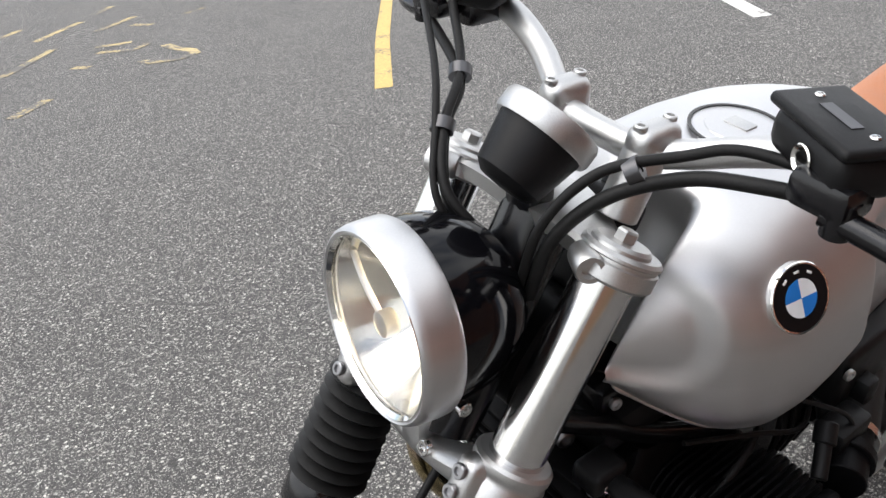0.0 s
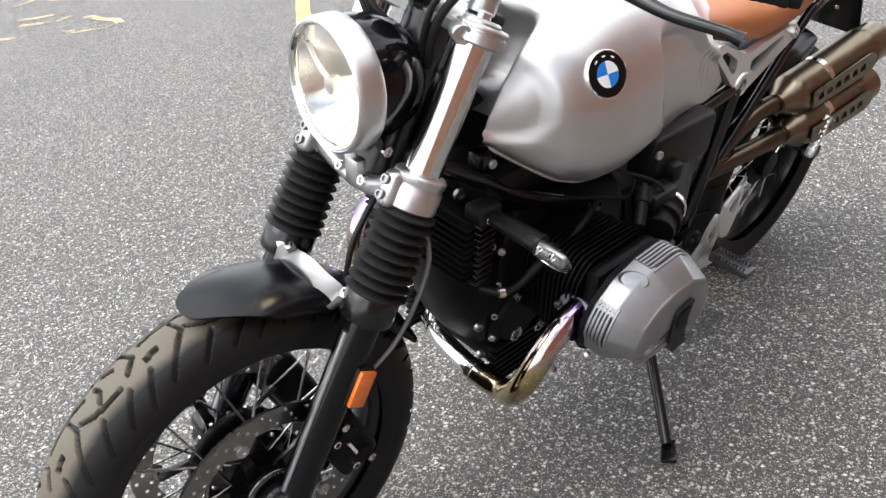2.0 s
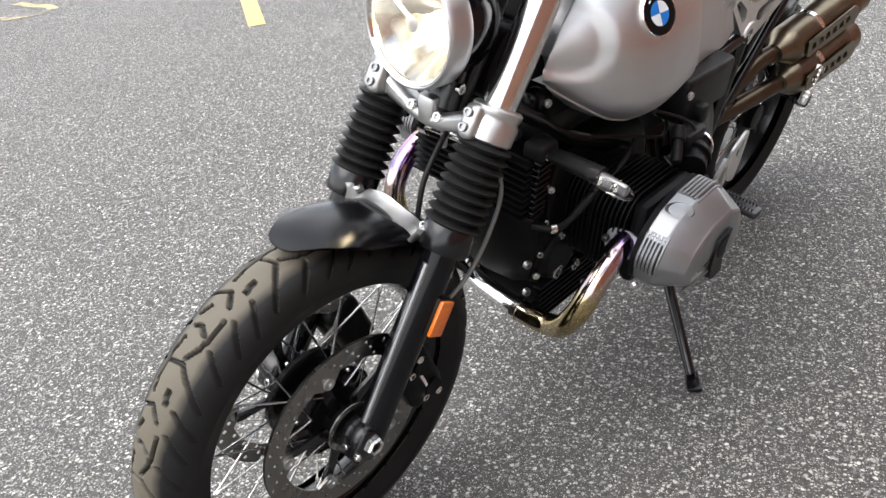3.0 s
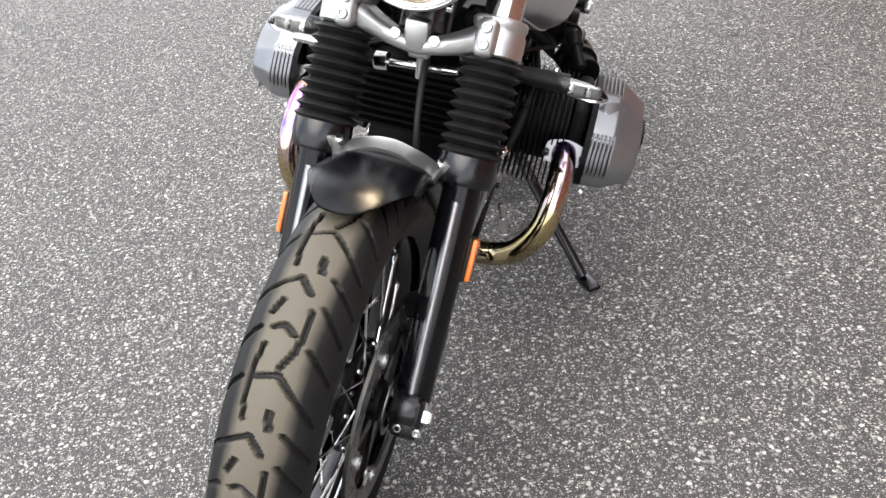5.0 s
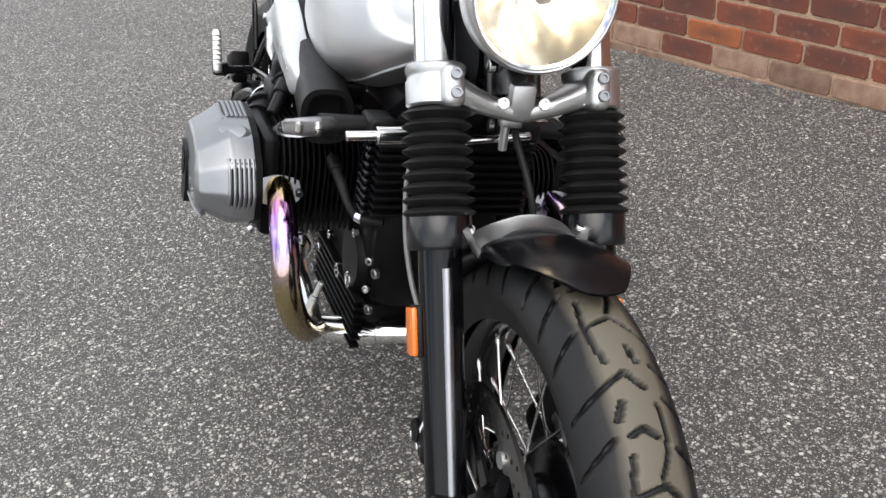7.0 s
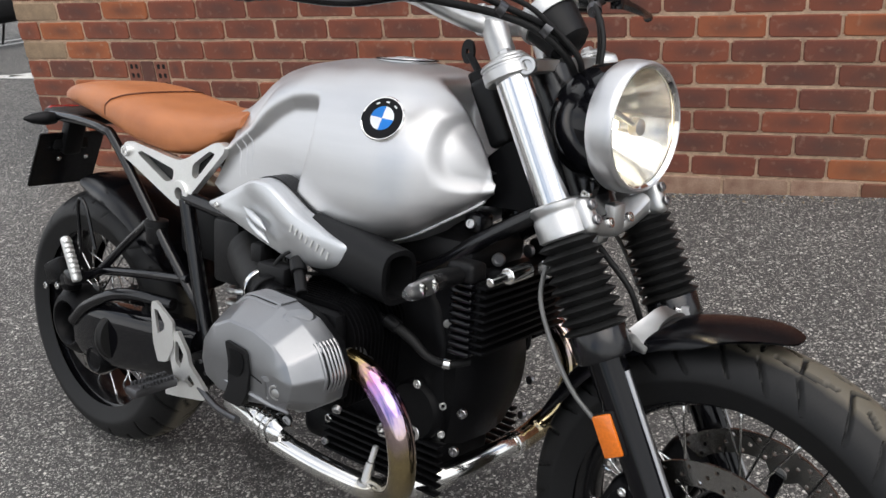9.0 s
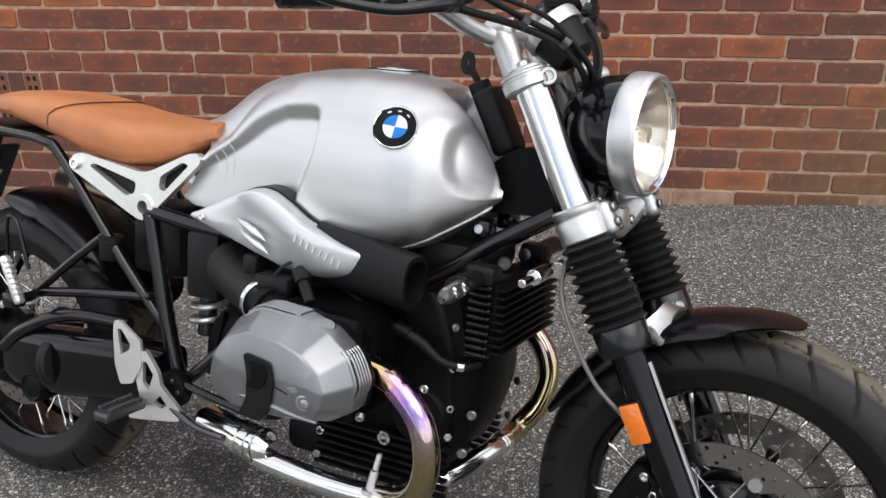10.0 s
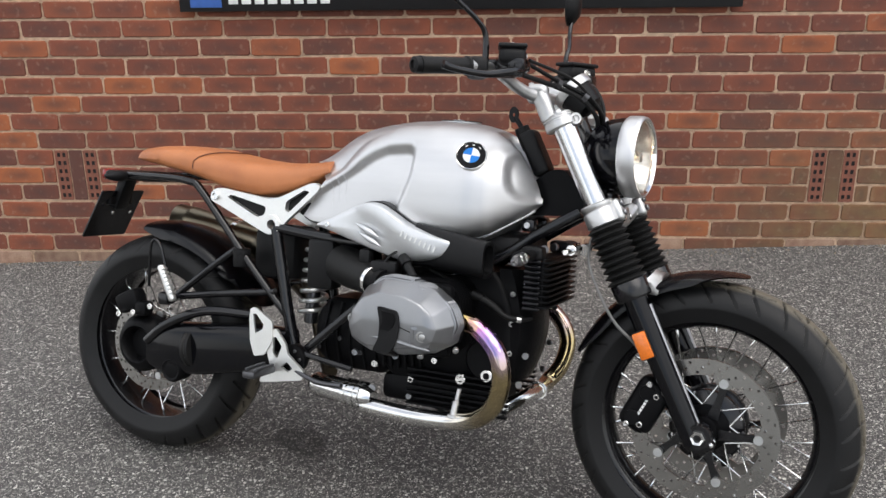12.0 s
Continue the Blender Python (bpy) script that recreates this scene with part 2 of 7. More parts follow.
def heat_material():
    """Steel header tube that has run hot: straw, purple and blue bands along its length (V of the tube)."""
    m = bpy.data.materials.new("heat_tinted_steel")
    m.use_nodes = True
    n, l = m.node_tree.nodes, m.node_tree.links
    b = n["Principled BSDF"]
    b.inputs["Metallic"].default_value, b.inputs["Roughness"].default_value = 1.0, 0.12
    at = n.new("ShaderNodeAttribute")
    at.attribute_name = "run"
    no = n.new("ShaderNodeTexNoise")
    no.inputs["Scale"].default_value, no.inputs["Detail"].default_value = 38.0, 4.0
    co = n.new("ShaderNodeTexCoord")
    l.new(co.outputs["Object"], no.inputs["Vector"])
    ma = n.new("ShaderNodeMath")
    ma.operation = "MULTIPLY_ADD"
    ma.inputs[1].default_value, ma.inputs[2].default_value = 0.16, -0.08
    l.new(no.outputs["Fac"], ma.inputs[0])
    ad = n.new("ShaderNodeMath")
    l.new(ma.outputs["Value"], ad.inputs[0])
    l.new(at.outputs["Fac"], ad.inputs[1])
    rp = n.new("ShaderNodeValToRGB")
    e = rp.color_ramp.elements
    e[0].position, e[0].color = 0.0, (0.50, 0.38, 0.14, 1)
    e[1].position, e[1].color = 1.0, (0.74, 0.73, 0.71, 1)
    for p, c in ((0.08, (0.62, 0.45, 0.20, 1)), (0.13, (0.46, 0.20, 0.40, 1)), (0.18, (0.36, 0.25, 0.54, 1)), (0.23, (0.55, 0.42, 0.50, 1)), (0.33, (0.46, 0.37, 0.19, 1)), (0.52, (0.38, 0.32, 0.21, 1)), (0.62, (0.62, 0.58, 0.50, 1)), (0.70, (0.74, 0.73, 0.71, 1))):
        k = e.new(p)
        k.color = c
    l.new(ad.outputs["Value"], rp.inputs["Fac"])
    l.new(rp.outputs["Color"], b.inputs["Base Color"])
    return m


OIL_SPOT = (0.40, -0.18, 0.0)
OIL_SPOT_B, OIL_SPOT_C, OIL_SPOT_D = (0.31, -0.11, 0.0), (-0.89, 0.70, 0.0), (-0.476, 0.818, 0.0)
ASPHALT = asphalt_material()
TANK_ALU = brushed_material("brushed_aluminium", (0.63, 0.63, 0.636), 0.42, (1, 1, 9), 0.0)
PANEL_ALU = brushed_material("silver_paint", (0.66, 0.67, 0.68), 0.46, (6, 1, 1), 0.0)
CAST_ALU = material("bead_blasted_cast_aluminium", (0.56, 0.56, 0.555), 0.40, 1.0, vary=0.06, grain=0.06, grain_scale=900, bump=0.12, bump_scale=900)
POLISHED = material("polished_steel", (0.74, 0.74, 0.73), 0.14, 1.0, vary=0.05, scale=20, grain=0.03)
FORK_TUBE = material("satin_aluminium_tube", (0.72, 0.72, 0.72), 0.13, 1.0, vary=0.04, scale=14, grain=0.04, stretch=(1, 1, 0.1))
COVER_ALU = material("grey_silver_head_cover_paint", (0.265, 0.27, 0.28), 0.32, 0.85, vary=0.08, scale=16, grain=0.05, grain_scale=1200, bump=0.06, bump_scale=1400)
WHITE_ALU = material("pale_anodised_aluminium", (0.78, 0.78, 0.76), 0.36, 0.85, vary=0.06, scale=22, grain=0.04)
BLACK_GLOSS = material("black_gloss_paint", (0.003, 0.003, 0.004), 0.09, 0.0, vary=0.2, scale=10, coat=0.0, spec=0.28, bump=0.02, bump_scale=60)
FENDER_BLACK = material("black_satin_paint", (0.003, 0.003, 0.004), 0.23, 0.0, vary=0.2, scale=10, grain=0.1, spec=0.30)
FORK_STRIP = material("dull_grey_anodised_strip", (0.34, 0.34, 0.35), 0.34, 1.0, vary=0.08, scale=20, grain=0.05)
BLACK_SATIN = material("black_satin_coat", (0.004, 0.004, 0.005), 0.20, 0.0, spec=0.50, vary=0.25, scale=25, grain=0.2, bump=0.06, bump_scale=700)
BLACK_CAST = material("black_cast_engine_metal", (0.004, 0.004, 0.0045), 0.40, 0.0, spec=0.09, vary=0.3, scale=18, grain=0.3, grain_scale=700, bump=0.25, bump_scale=600)
BLACK_PLASTIC = material("black_moulded_plastic", (0.006, 0.006, 0.0065), 0.42, 0.0, spec=0.20, vary=0.2, scale=30, grain=0.2, grain_scale=900, bump=0.2, bump_scale=1100)
RUBBER = material("black_rubber", (0.010, 0.010, 0.010), 0.50, 0.0, spec=0.19, vary=0.25, scale=40, grain=0.2, bump=0.12, bump_scale=500)
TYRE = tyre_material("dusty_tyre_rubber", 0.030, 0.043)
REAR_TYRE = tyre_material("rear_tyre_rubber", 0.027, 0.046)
LEATHER = material("tan_leather", (0.40, 0.135, 0.045), 0.48, 0.0, vary=0.14, scale=14, grain=0.10, grain_scale=700, bump=0.35, bump_scale=900, second=(0.46, 0.17, 0.062))
STITCH = material("dark_brown_thread", (0.10, 0.030, 0.012), 0.7)
AMBER = material("amber_reflector", (0.66, 0.155, 0.012), 0.22, 0.0, vary=0.15, scale=200, coat=0.5)
ROUNDEL_BLUE = material("enamel_blue", (0.02, 0.19, 0.60), 0.35, spec=0.2)
ROUNDEL_WHITE = material("enamel_white", (0.78, 0.80, 0.82), 0.35, spec=0.2)
ROUNDEL_BLACK = material("enamel_black", (0.006, 0.006, 0.007), 0.30, spec=0.15)
DISC_STEEL = material("brushed_brake_disc_steel", (0.27, 0.26, 0.245), 0.28, 1.0, vary=0.1, scale=8, grain=0.08)
DARK_STEEL = material("dark_oiled_steel", (0.10, 0.10, 0.105), 0.35, 0.9, vary=0.2, scale=30)
MUFFLER = material("bronzed_brushed_steel", (0.20, 0.172, 0.125), 0.30, 1.0, vary=0.12, scale=10, grain=0.06, stretch=(1, 8, 8))
HEAT = heat_material()
GLASS = glass_material("clear_glass")
CHROME = material("bright_reflector_chrome", (0.90, 0.89, 0.86), 0.06, 1.0, vary=0.02, scale=60)
REFLECTOR = material("bright_reflector_bowl", (0.74, 0.72, 0.66), 0.16, 1.0, vary=0.02, scale=60, rough_vary=0.2)
BULB = glow_material("warm_lit_bulb", (1.0, 0.80, 0.52), 50.0)
SIGN_WHITE = material("white_print", (0.80, 0.80, 0.80), 0.4)


def road_paint(name, colour, wear):
    """Thin road paint worn through to the stones."""
    m = material(name, colour, 0.75, vary=0.15, scale=20, grain=0.25, grain_scale=160, bump=0.5, bump_scale=200)
    n, l = m.node_tree.nodes, m.node_tree.links
    b = n["Principled BSDF"]
    old = b.inputs["Base Color"].links[0].from_socket
    co = n.new("ShaderNodeTexCoord")
    fine = n.new("ShaderNodeTexNoise")
    fine.inputs["Scale"].default_value, fine.inputs["Detail"].default_value = 45.0, 6.0
    wide = n.new("ShaderNodeTexNoise")
    wide.inputs["Scale"].default_value, wide.inputs["Detail"].default_value = 3.5, 3.0
    l.new(co.outputs["Object"], fine.inputs["Vector"])
    l.new(co.outputs["Object"], wide.inputs["Vector"])
    ad = n.new("ShaderNodeMath")
    l.new(fine.outputs["Fac"], ad.inputs[0])
    l.new(wide.outputs["Fac"], ad.inputs[1])
    rg = n.new("ShaderNodeMapRange")
    rg.inputs["From Min"].default_value, rg.inputs["From Max"].default_value = wear, wear + 0.14
    l.new(ad.outputs["Value"], rg.inputs["Value"])
    mx = n.new("ShaderNodeMix")
    mx.data_type = "RGBA"
    mx.inputs["B"].default_value = (0.13, 0.125, 0.115, 1)
    l.new(old, mx.inputs["A"])
    l.new(rg.outputs["Result"], mx.inputs["Factor"])
    l.new(mx.outputs["Result"], b.inputs["Base Color"])
    return m


YELLOW_PAINT = road_paint("worn_yellow_road_paint", (0.56, 0.40, 0.14), 1.12)
FADED_YELLOW = road_paint("faded_yellow_road_paint", (0.50, 0.39, 0.19), 0.94)
WHITE_PAINT = road_paint("worn_white_road_paint", (0.62, 0.61, 0.58), 1.12)


# ---- shape helpers ----
def smooth_line(pts, res=8):
    """Points along a Catmull-Rom line through pts."""
    p = [Vector(q) for q in pts]
    p = [2 * p[0] - p[1], *p, 2 * p[-1] - p[-2]]
    out = []
    for i in range(1, len(p) - 2):
        a, b, c, d = p[i - 1 : i + 3]
        for k in range(res):
            t = k / res
            out.append(0.5 * ((2 * b) + (c - a) * t + (2 * a - 5 * b + 4 * c - d) * t * t + (3 * b - a - 3 * c + d) * t**3))
    out.append(p[-2])
    return out


def loft(rings, caps=True, closed=False):
    """Skin over rings of equal length."""
    n = len(rings[0])
    verts = [tuple(v) for r in rings for v in r]
    faces = []
    m = len(rings)
    for i in range(m if closed else m - 1):
        j = (i + 1) % m
        for k in range(n):
            q = (k + 1) % n
            faces.append((i * n + k, i * n + q, j * n + q, j * n + k))
    if caps and not closed:
        faces.append(tuple(range(n))[::-1])
        faces.append(tuple((m - 1) * n + k for k in range(n)))
    return verts, faces


def tube(pts, r, n=14, res=8, smooth=True, closed=False):
    """Round bar or pipe along pts; r may be a list, one radius for each given point."""
    line = smooth_line(pts, res) if smooth else [Vector(q) for q in pts]
    if hasattr(r, "__len__"):
        rad = [float(q) for q in np.interp(np.linspace(0, len(r) - 1, len(line)), range(len(r)), r)]
    else:
        rad = [r] * len(line)
    rings = []
    d0 = (line[1] - line[0]).normalized()
    side = d0.orthogonal().normalized()
    for i, p in enumerate(line):
        d = (line[min(i + 1, len(line) - 1)] - line[max(i - 1, 0)]).normalized()
        side = (side - d * side.dot(d)).normalized()
        up = d.cross(side)
        rings.append([p + rad[i] * (math.cos(2 * math.pi * k / n) * side + math.sin(2 * math.pi * k / n) * up) for k in range(n)])
    return loft(rings, caps=not closed, closed=closed)


def lathe(profile, n=40, closed=False):
    """Profile of (radius, height) turned about z. closed: the profile is a ring section."""
    rings = []
    for r, h in profile:
        rings.append([(max(r, 1e-5) * math.cos(2 * math.pi * k / n), max(r, 1e-5) * math.sin(2 * math.pi * k / n), h) for k in range(n)])
    return loft(rings, caps=not closed, closed=closed)


def towards(p, d, up=(0, 0, 1)):
    """Pose at p whose z axis points along d."""
    d = Vector(d).normalized()
    q = d.to_track_quat("Z", "Y")
    return Matrix.Translation(p) @ q.to_matrix().to_4x4()


def moved(geo, m):
    return [tuple(m @ Vector(v)) for v in geo[0]], geo[1]


def joined(*geos):
    v, f = [], []
    for g in geos:
        o = len(v)
        v += list(g[0])
        f += [tuple(i + o for i in q) for q in g[1]]
    return v, f


def rod(a, b, r0, r1=None, n=18, ch=0.0015):
    """Straight round bar from a to b with small chamfers."""
    a, b = Vector(a), Vector(b)
    h = (b - a).length
    r1 = r0 if r1 is None else r1
    c = min(ch, r0 * 0.3, r1 * 0.3, h * 0.3)
    return moved(lathe([(r0 - c, 0), (r0, c), (r1, h - c), (r1 - c, h)], n), towards(a, b - a))


def block(c, s, bev=0.004, m=None, seg=2):
    """Box with rounded edges, centre c and size s."""
    bm = bmesh.new()
    bmesh.ops.create_cube(bm, size=1.0)
    for v in bm.verts:
        v.co = Vector((v.co.x * s[0], v.co.y * s[1], v.co.z * s[2]))
    if bev > 0:
        bmesh.ops.bevel(bm, geom=bm.edges[:], offset=min(bev, min(s) * 0.45), segments=seg, affect="EDGES", profile=0.5)
    g = [tuple(v.co) for v in bm.verts], None
    bm.verts.index_update()
    f = [tuple(v.index for v in q.verts) for q in bm.faces]
    bm.free()
    mm = Matrix.Translation(c) @ (m if m else Matrix())
    return moved((g[0], f), mm)


def plate(outline, holes, thick, m=None, bev=0.0):
    """Flat piece cut to an outline in x, z with holes through it, thickness along y."""
    bm = bmesh.new()
    for loop in (outline, *holes):
        vs = [bm.verts.new((x, 0, z)) for x, z in loop]
        for a, b in zip(vs, vs[1:] + vs[:1]):
            bm.edges.new((a, b))
    bmesh.ops.triangle_fill(bm, use_beauty=True, use_dissolve=False, edges=bm.edges[:])
    r = bmesh.ops.extrude_face_region(bm, geom=bm.faces[:])
    for v in r["geom"]:
        if isinstance(v, bmesh.types.BMVert):
            v.co.y += thick
    for v in bm.verts:
        v.co.y -= thick / 2
    bm.verts.index_update()
    g = [tuple(v.co) for v in bm.verts], [tuple(v.index for v in q.verts) for q in bm.faces]
    bm.free()
    return moved(g, m) if m else g


def circle(x, z, r, n=12, turn=0.0):
    return [(x + r * math.cos(2 * math.pi * k / n + turn), z + r * math.sin(2 * math.pi * k / n + turn)) for k in range(n)]


def rounded(pts, r, n=4):
    """Outline with its corners rounded."""
    out = []
    m = len(pts)
    for i in range(m):
        p, a, b = Vector(pts[i]), Vector(pts[i - 1]), Vector(pts[(i + 1) % m])
        ra, rb = min(r, (a - p).length * 0.45), min(r, (b - p).length * 0.45)
        s, e = p + (a - p).normalized() * ra, p + (b - p).normalized() * rb
        for k in range(n + 1):
            t = k / n
            q = s.lerp(p, t).lerp(p.lerp(e, t), t)
            out.append((q.x, q.y))
    return out


def mesh_of(name, geo, mat, angle=38.0, smooth=True):
    me = bpy.data.meshes.new(name)
    me.from_pydata([tuple(v) for v in geo[0]], [], [tuple(f) for f in geo[1]])
    bm = bmesh.new()
    bm.from_mesh(me)
    bmesh.ops.recalc_face_normals(bm, faces=bm.faces[:])
    bm.to_mesh(me)
    bm.free()
    if smooth:
        me.polygons.foreach_set("use_smooth", [True] * len(me.polygons))
        me.set_sharp_from_angle(angle=radians(angle))
    if mat:
        me.materials.append(mat)
    me.update()
    return me


def part(name, geo, mat, parent, label="", m=None, angle=38.0, smooth=True):
    """One mesh object under a thing or a part, in the thing's own space."""
    if m is not None:
        geo = moved(geo, m)
    ob = new(name, mesh_of(name, geo, mat, angle, smooth))
    ob.parent = parent
    if label:
        tagged(ob, label)
    return ob


def bolt(r=0.006, h=0.005, sock=True):
    """Socket-head screw, along z."""
    p = [(r * 0.9, 0), (r, 0.0005), (r, h - 0.001), (r - 0.001, h)]
    if sock:
        p += [(r * 0.55, h), (r * 0.5, h * 0.45)]
    return lathe(p, 14)


# ---- ground and wall ----
def flat(name, corners, z, mat, label, category, kind="structure"):
    me = bpy.data.meshes.new(name)
    me.from_pydata([(x, y, z) for x, y in corners], [], [tuple(range(len(corners)))])
    me.materials.append(mat)
    return tagged(new(name, me), label, category, kind=kind)


flat("ground", [(-400, -400), (400, -400), (400, 400), (-400, 400)], 0.0, ASPHALT, "coarse grey asphalt with pale stone chips", "asphalt")

WALL_Y, BRICK, COURSE = 1.506, 0.2256, 0.0817


def brick_material():
    """Old stock bricks: each its own red, smoke-dark heart, paler scuffed edges, moss low down beyond the second air brick."""
    m = material("old_red_brick", (0.185, 0.058, 0.036), 0.85, vary=0.3, scale=26, grain=0.22, grain_scale=260, bump=0.5, bump_scale=320)
    n, l = m.node_tree.nodes, m.node_tree.links
    b = n["Principled BSDF"]
    old = b.inputs["Base Color"].links[0].from_socket
    info = n.new("ShaderNodeObjectInfo")
    geo = n.new("ShaderNodeNewGeometry")
    add = n.new("ShaderNodeMath")
    l.new(info.outputs["Random"], add.inputs[0])
    l.new(geo.outputs["Random Per Island"], add.inputs[1])
    fr_ = n.new("ShaderNodeMath")
    fr_.operation = "FRACT"
    l.new(add.outputs["Value"], fr_.inputs[0])
    rp = n.new("ShaderNodeValToRGB")
    e = rp.color_ramp.elements
    e[0].position, e[0].color = 0.0, (0.108, 0.042, 0.030, 1)
    e[1].position, e[1].color = 1.0, (0.42, 0.130, 0.042, 1)
    for p, q in ((0.25, (0.145, 0.046, 0.029, 1)), (0.55, (0.195, 0.057, 0.031, 1)), (0.82, (0.230, 0.066, 0.033, 1)), (0.94, (0.275, 0.080, 0.035, 1))):
        e.new(p).color = q
    l.new(fr_.outputs["Value"], rp.inputs["Fac"])
    half = n.new("ShaderNodeMix")
    half.data_type, half.blend_type = "RGBA", "MIX"
    half.inputs["Factor"].default_value = 0.68
    l.new(old, half.inputs["A"])
    l.new(rp.outputs["Color"], half.inputs["B"])
    # smoke-dark heart of each face
    uv = n.new("ShaderNodeUVMap")
    ln = n.new("ShaderNodeVectorMath")
    ln.operation = "LENGTH"
    l.new(uv.outputs["UV"], ln.inputs[0])
    no = n.new("ShaderNodeTexNoise")
    no.inputs["Scale"].default_value, no.inputs["Detail"].default_value = 18.0, 4.0
    l.new(geo.outputs["Position"], no.inputs["Vector"])
    ma = n.new("ShaderNodeMath")
    ma.operation = "MULTIPLY_ADD"
    ma.inputs[1].default_value = 0.9
    l.new(no.outputs["Fac"], ma.inputs[0])
    l.new(ln.outputs["Value"], ma.inputs[2])
    hr_ = n.new("ShaderNodeMapRange")
    hr_.inputs["From Min"].default_value, hr_.inputs["From Max"].default_value = 0.55, 1.35
    hr_.inputs["To Min"].default_value, hr_.inputs["To Max"].default_value = 0.62, 0.0
    l.new(ma.outputs["Value"], hr_.inputs["Value"])
    hm = n.new("ShaderNodeMix")
    hm.data_type = "RGBA"
    hm.inputs["B"].default_value = (0.070, 0.037, 0.031, 1)
    l.new(half.outputs["Result"], hm.inputs["A"])
    l.new(hr_.outputs["Result"], hm.inputs["Factor"])
    # mortar smears and pale scuffs
    sc = n.new("ShaderNodeTexNoise")
    sc.inputs["Scale"].default_value, sc.inputs["Detail"].default_value = 34.0, 7.0
    l.new(geo.outputs["Position"], sc.inputs["Vector"])
    sr = n.new("ShaderNodeMapRange")
    sr.inputs["From Min"].default_value, sr.inputs["From Max"].default_value = 0.57, 0.74
    sr.inputs["To Max"].default_value = 0.36
    l.new(sc.outputs["Fac"], sr.inputs["Value"])
    sm = n.new("ShaderNodeMix")
    sm.data_type = "RGBA"
    sm.inputs["B"].default_value = (0.36, 0.24, 0.17, 1)
    l.new(hm.outputs["Result"], sm.inputs["A"])
    l.new(sr.outputs["Result"], sm.inputs["Factor"])
    # moss
    sp = n.new("ShaderNodeSeparateXYZ")
    l.new(geo.outputs["Position"], sp.inputs["Vector"])
    mz = n.new("ShaderNodeMapRange")
    mz.inputs["From Min"].default_value, mz.inputs["From Max"].default_value = 0.72, 0.05
    l.new(sp.outputs["Z"], mz.inputs["Value"])
    mx_ = n.new("ShaderNodeMapRange")
    mx_.inputs["From Min"].default_value, mx_.inputs["From Max"].default_value = 1.6, 2.5
    l.new(sp.outputs["X"], mx_.inputs["Value"])
    mm = n.new("ShaderNodeMath")
    mm.operation = "MULTIPLY"
    l.new(mz.outputs["Result"], mm.inputs[0])
    l.new(mx_.outputs["Result"], mm.inputs[1])
    mn = n.new("ShaderNodeMath")
    mn.operation = "MULTIPLY"
    mn.use_clamp = True
    l.new(mm.outputs["Value"], mn.inputs[0])
    l.new(no.outputs["Fac"], mn.inputs[1])
    gm_ = n.new("ShaderNodeMix")
    gm_.data_type = "RGBA"
    gm_.inputs["B"].default_value = (0.205, 0.160, 0.070, 1)
    l.new(sm.outputs["Result"], gm_.inputs["A"])
    l.new(mn.outputs["Value"], gm_.inputs["Factor"])
    l.new(gm_.outputs["Result"], b.inputs["Base Color"])
    return m


BRICK_MAT = brick_material()
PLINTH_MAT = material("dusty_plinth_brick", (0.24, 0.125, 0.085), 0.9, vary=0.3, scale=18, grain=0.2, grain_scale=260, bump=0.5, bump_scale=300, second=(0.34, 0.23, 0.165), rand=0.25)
MORTAR = material("pale_sandy_mortar", (0.48, 0.335, 0.230), 0.92, vary=0.32, scale=30, grain=0.25, grain_scale=420, bump=0.6, bump_scale=380)
WALL_M = Matrix.Translation((0, WALL_Y, 0.018)) @ Matrix.Rotation(radians(1.63), 4, "Y")
X0, X1 = -1.616, 6.2
wall = new("wall_north")
wall.matrix_world = WALL_M
tagged(wall, "old red brick wall with pale sandy mortar joints", "brick wall", kind="structure")
body = part("building_body", block(((X0 + X1) / 2, 2.62, 1.10), (X1 - X0 - 0.03, 4.80, 2.70), 0.004), BRICK_MAT, wall, "plain brick building behind the wall")
part("mortar_core", block(((X0 + X1) / 2, 0.1065, 1.15), (X1 - X0 - 0.012, 0.21, 2.7), 0.002), MORTAR, wall)

# ---- motorcycle ----
BIKE = Matrix.Translation((-0.0435, -0.1477, 0.0)) @ Matrix.Rotation(radians(-20.0), 4, "Z") @ Matrix.Rotation(radians(-14.5), 4, "X")
bike = new("motorcycle")
bike.matrix_world = BIKE
tagged(bike, "silver and black motorcycle with tan seat, leaning on its stand", "motorcycle")
STEER_P, STEER_D, STEER = Vector((1.135, 0, 1.0)), Vector((-0.455, 0, 0.89)), -4.05
ST = Matrix.Translation(STEER_P) @ Matrix.Rotation(radians(STEER), 4, STEER_D) @ Matrix.Translation(-STEER_P)
RA, FA = Vector((0, 0, 0.313)), Vector((1.516, 0, 0.3235))


def fork_x(z):
    return 1.517 + 0.51 * (0.325 - z)


def soft_step(v, a, b):
    t = min(1.0, max(0.0, (v - a) / (b - a)))
    return t * t * (3 - 2 * t)


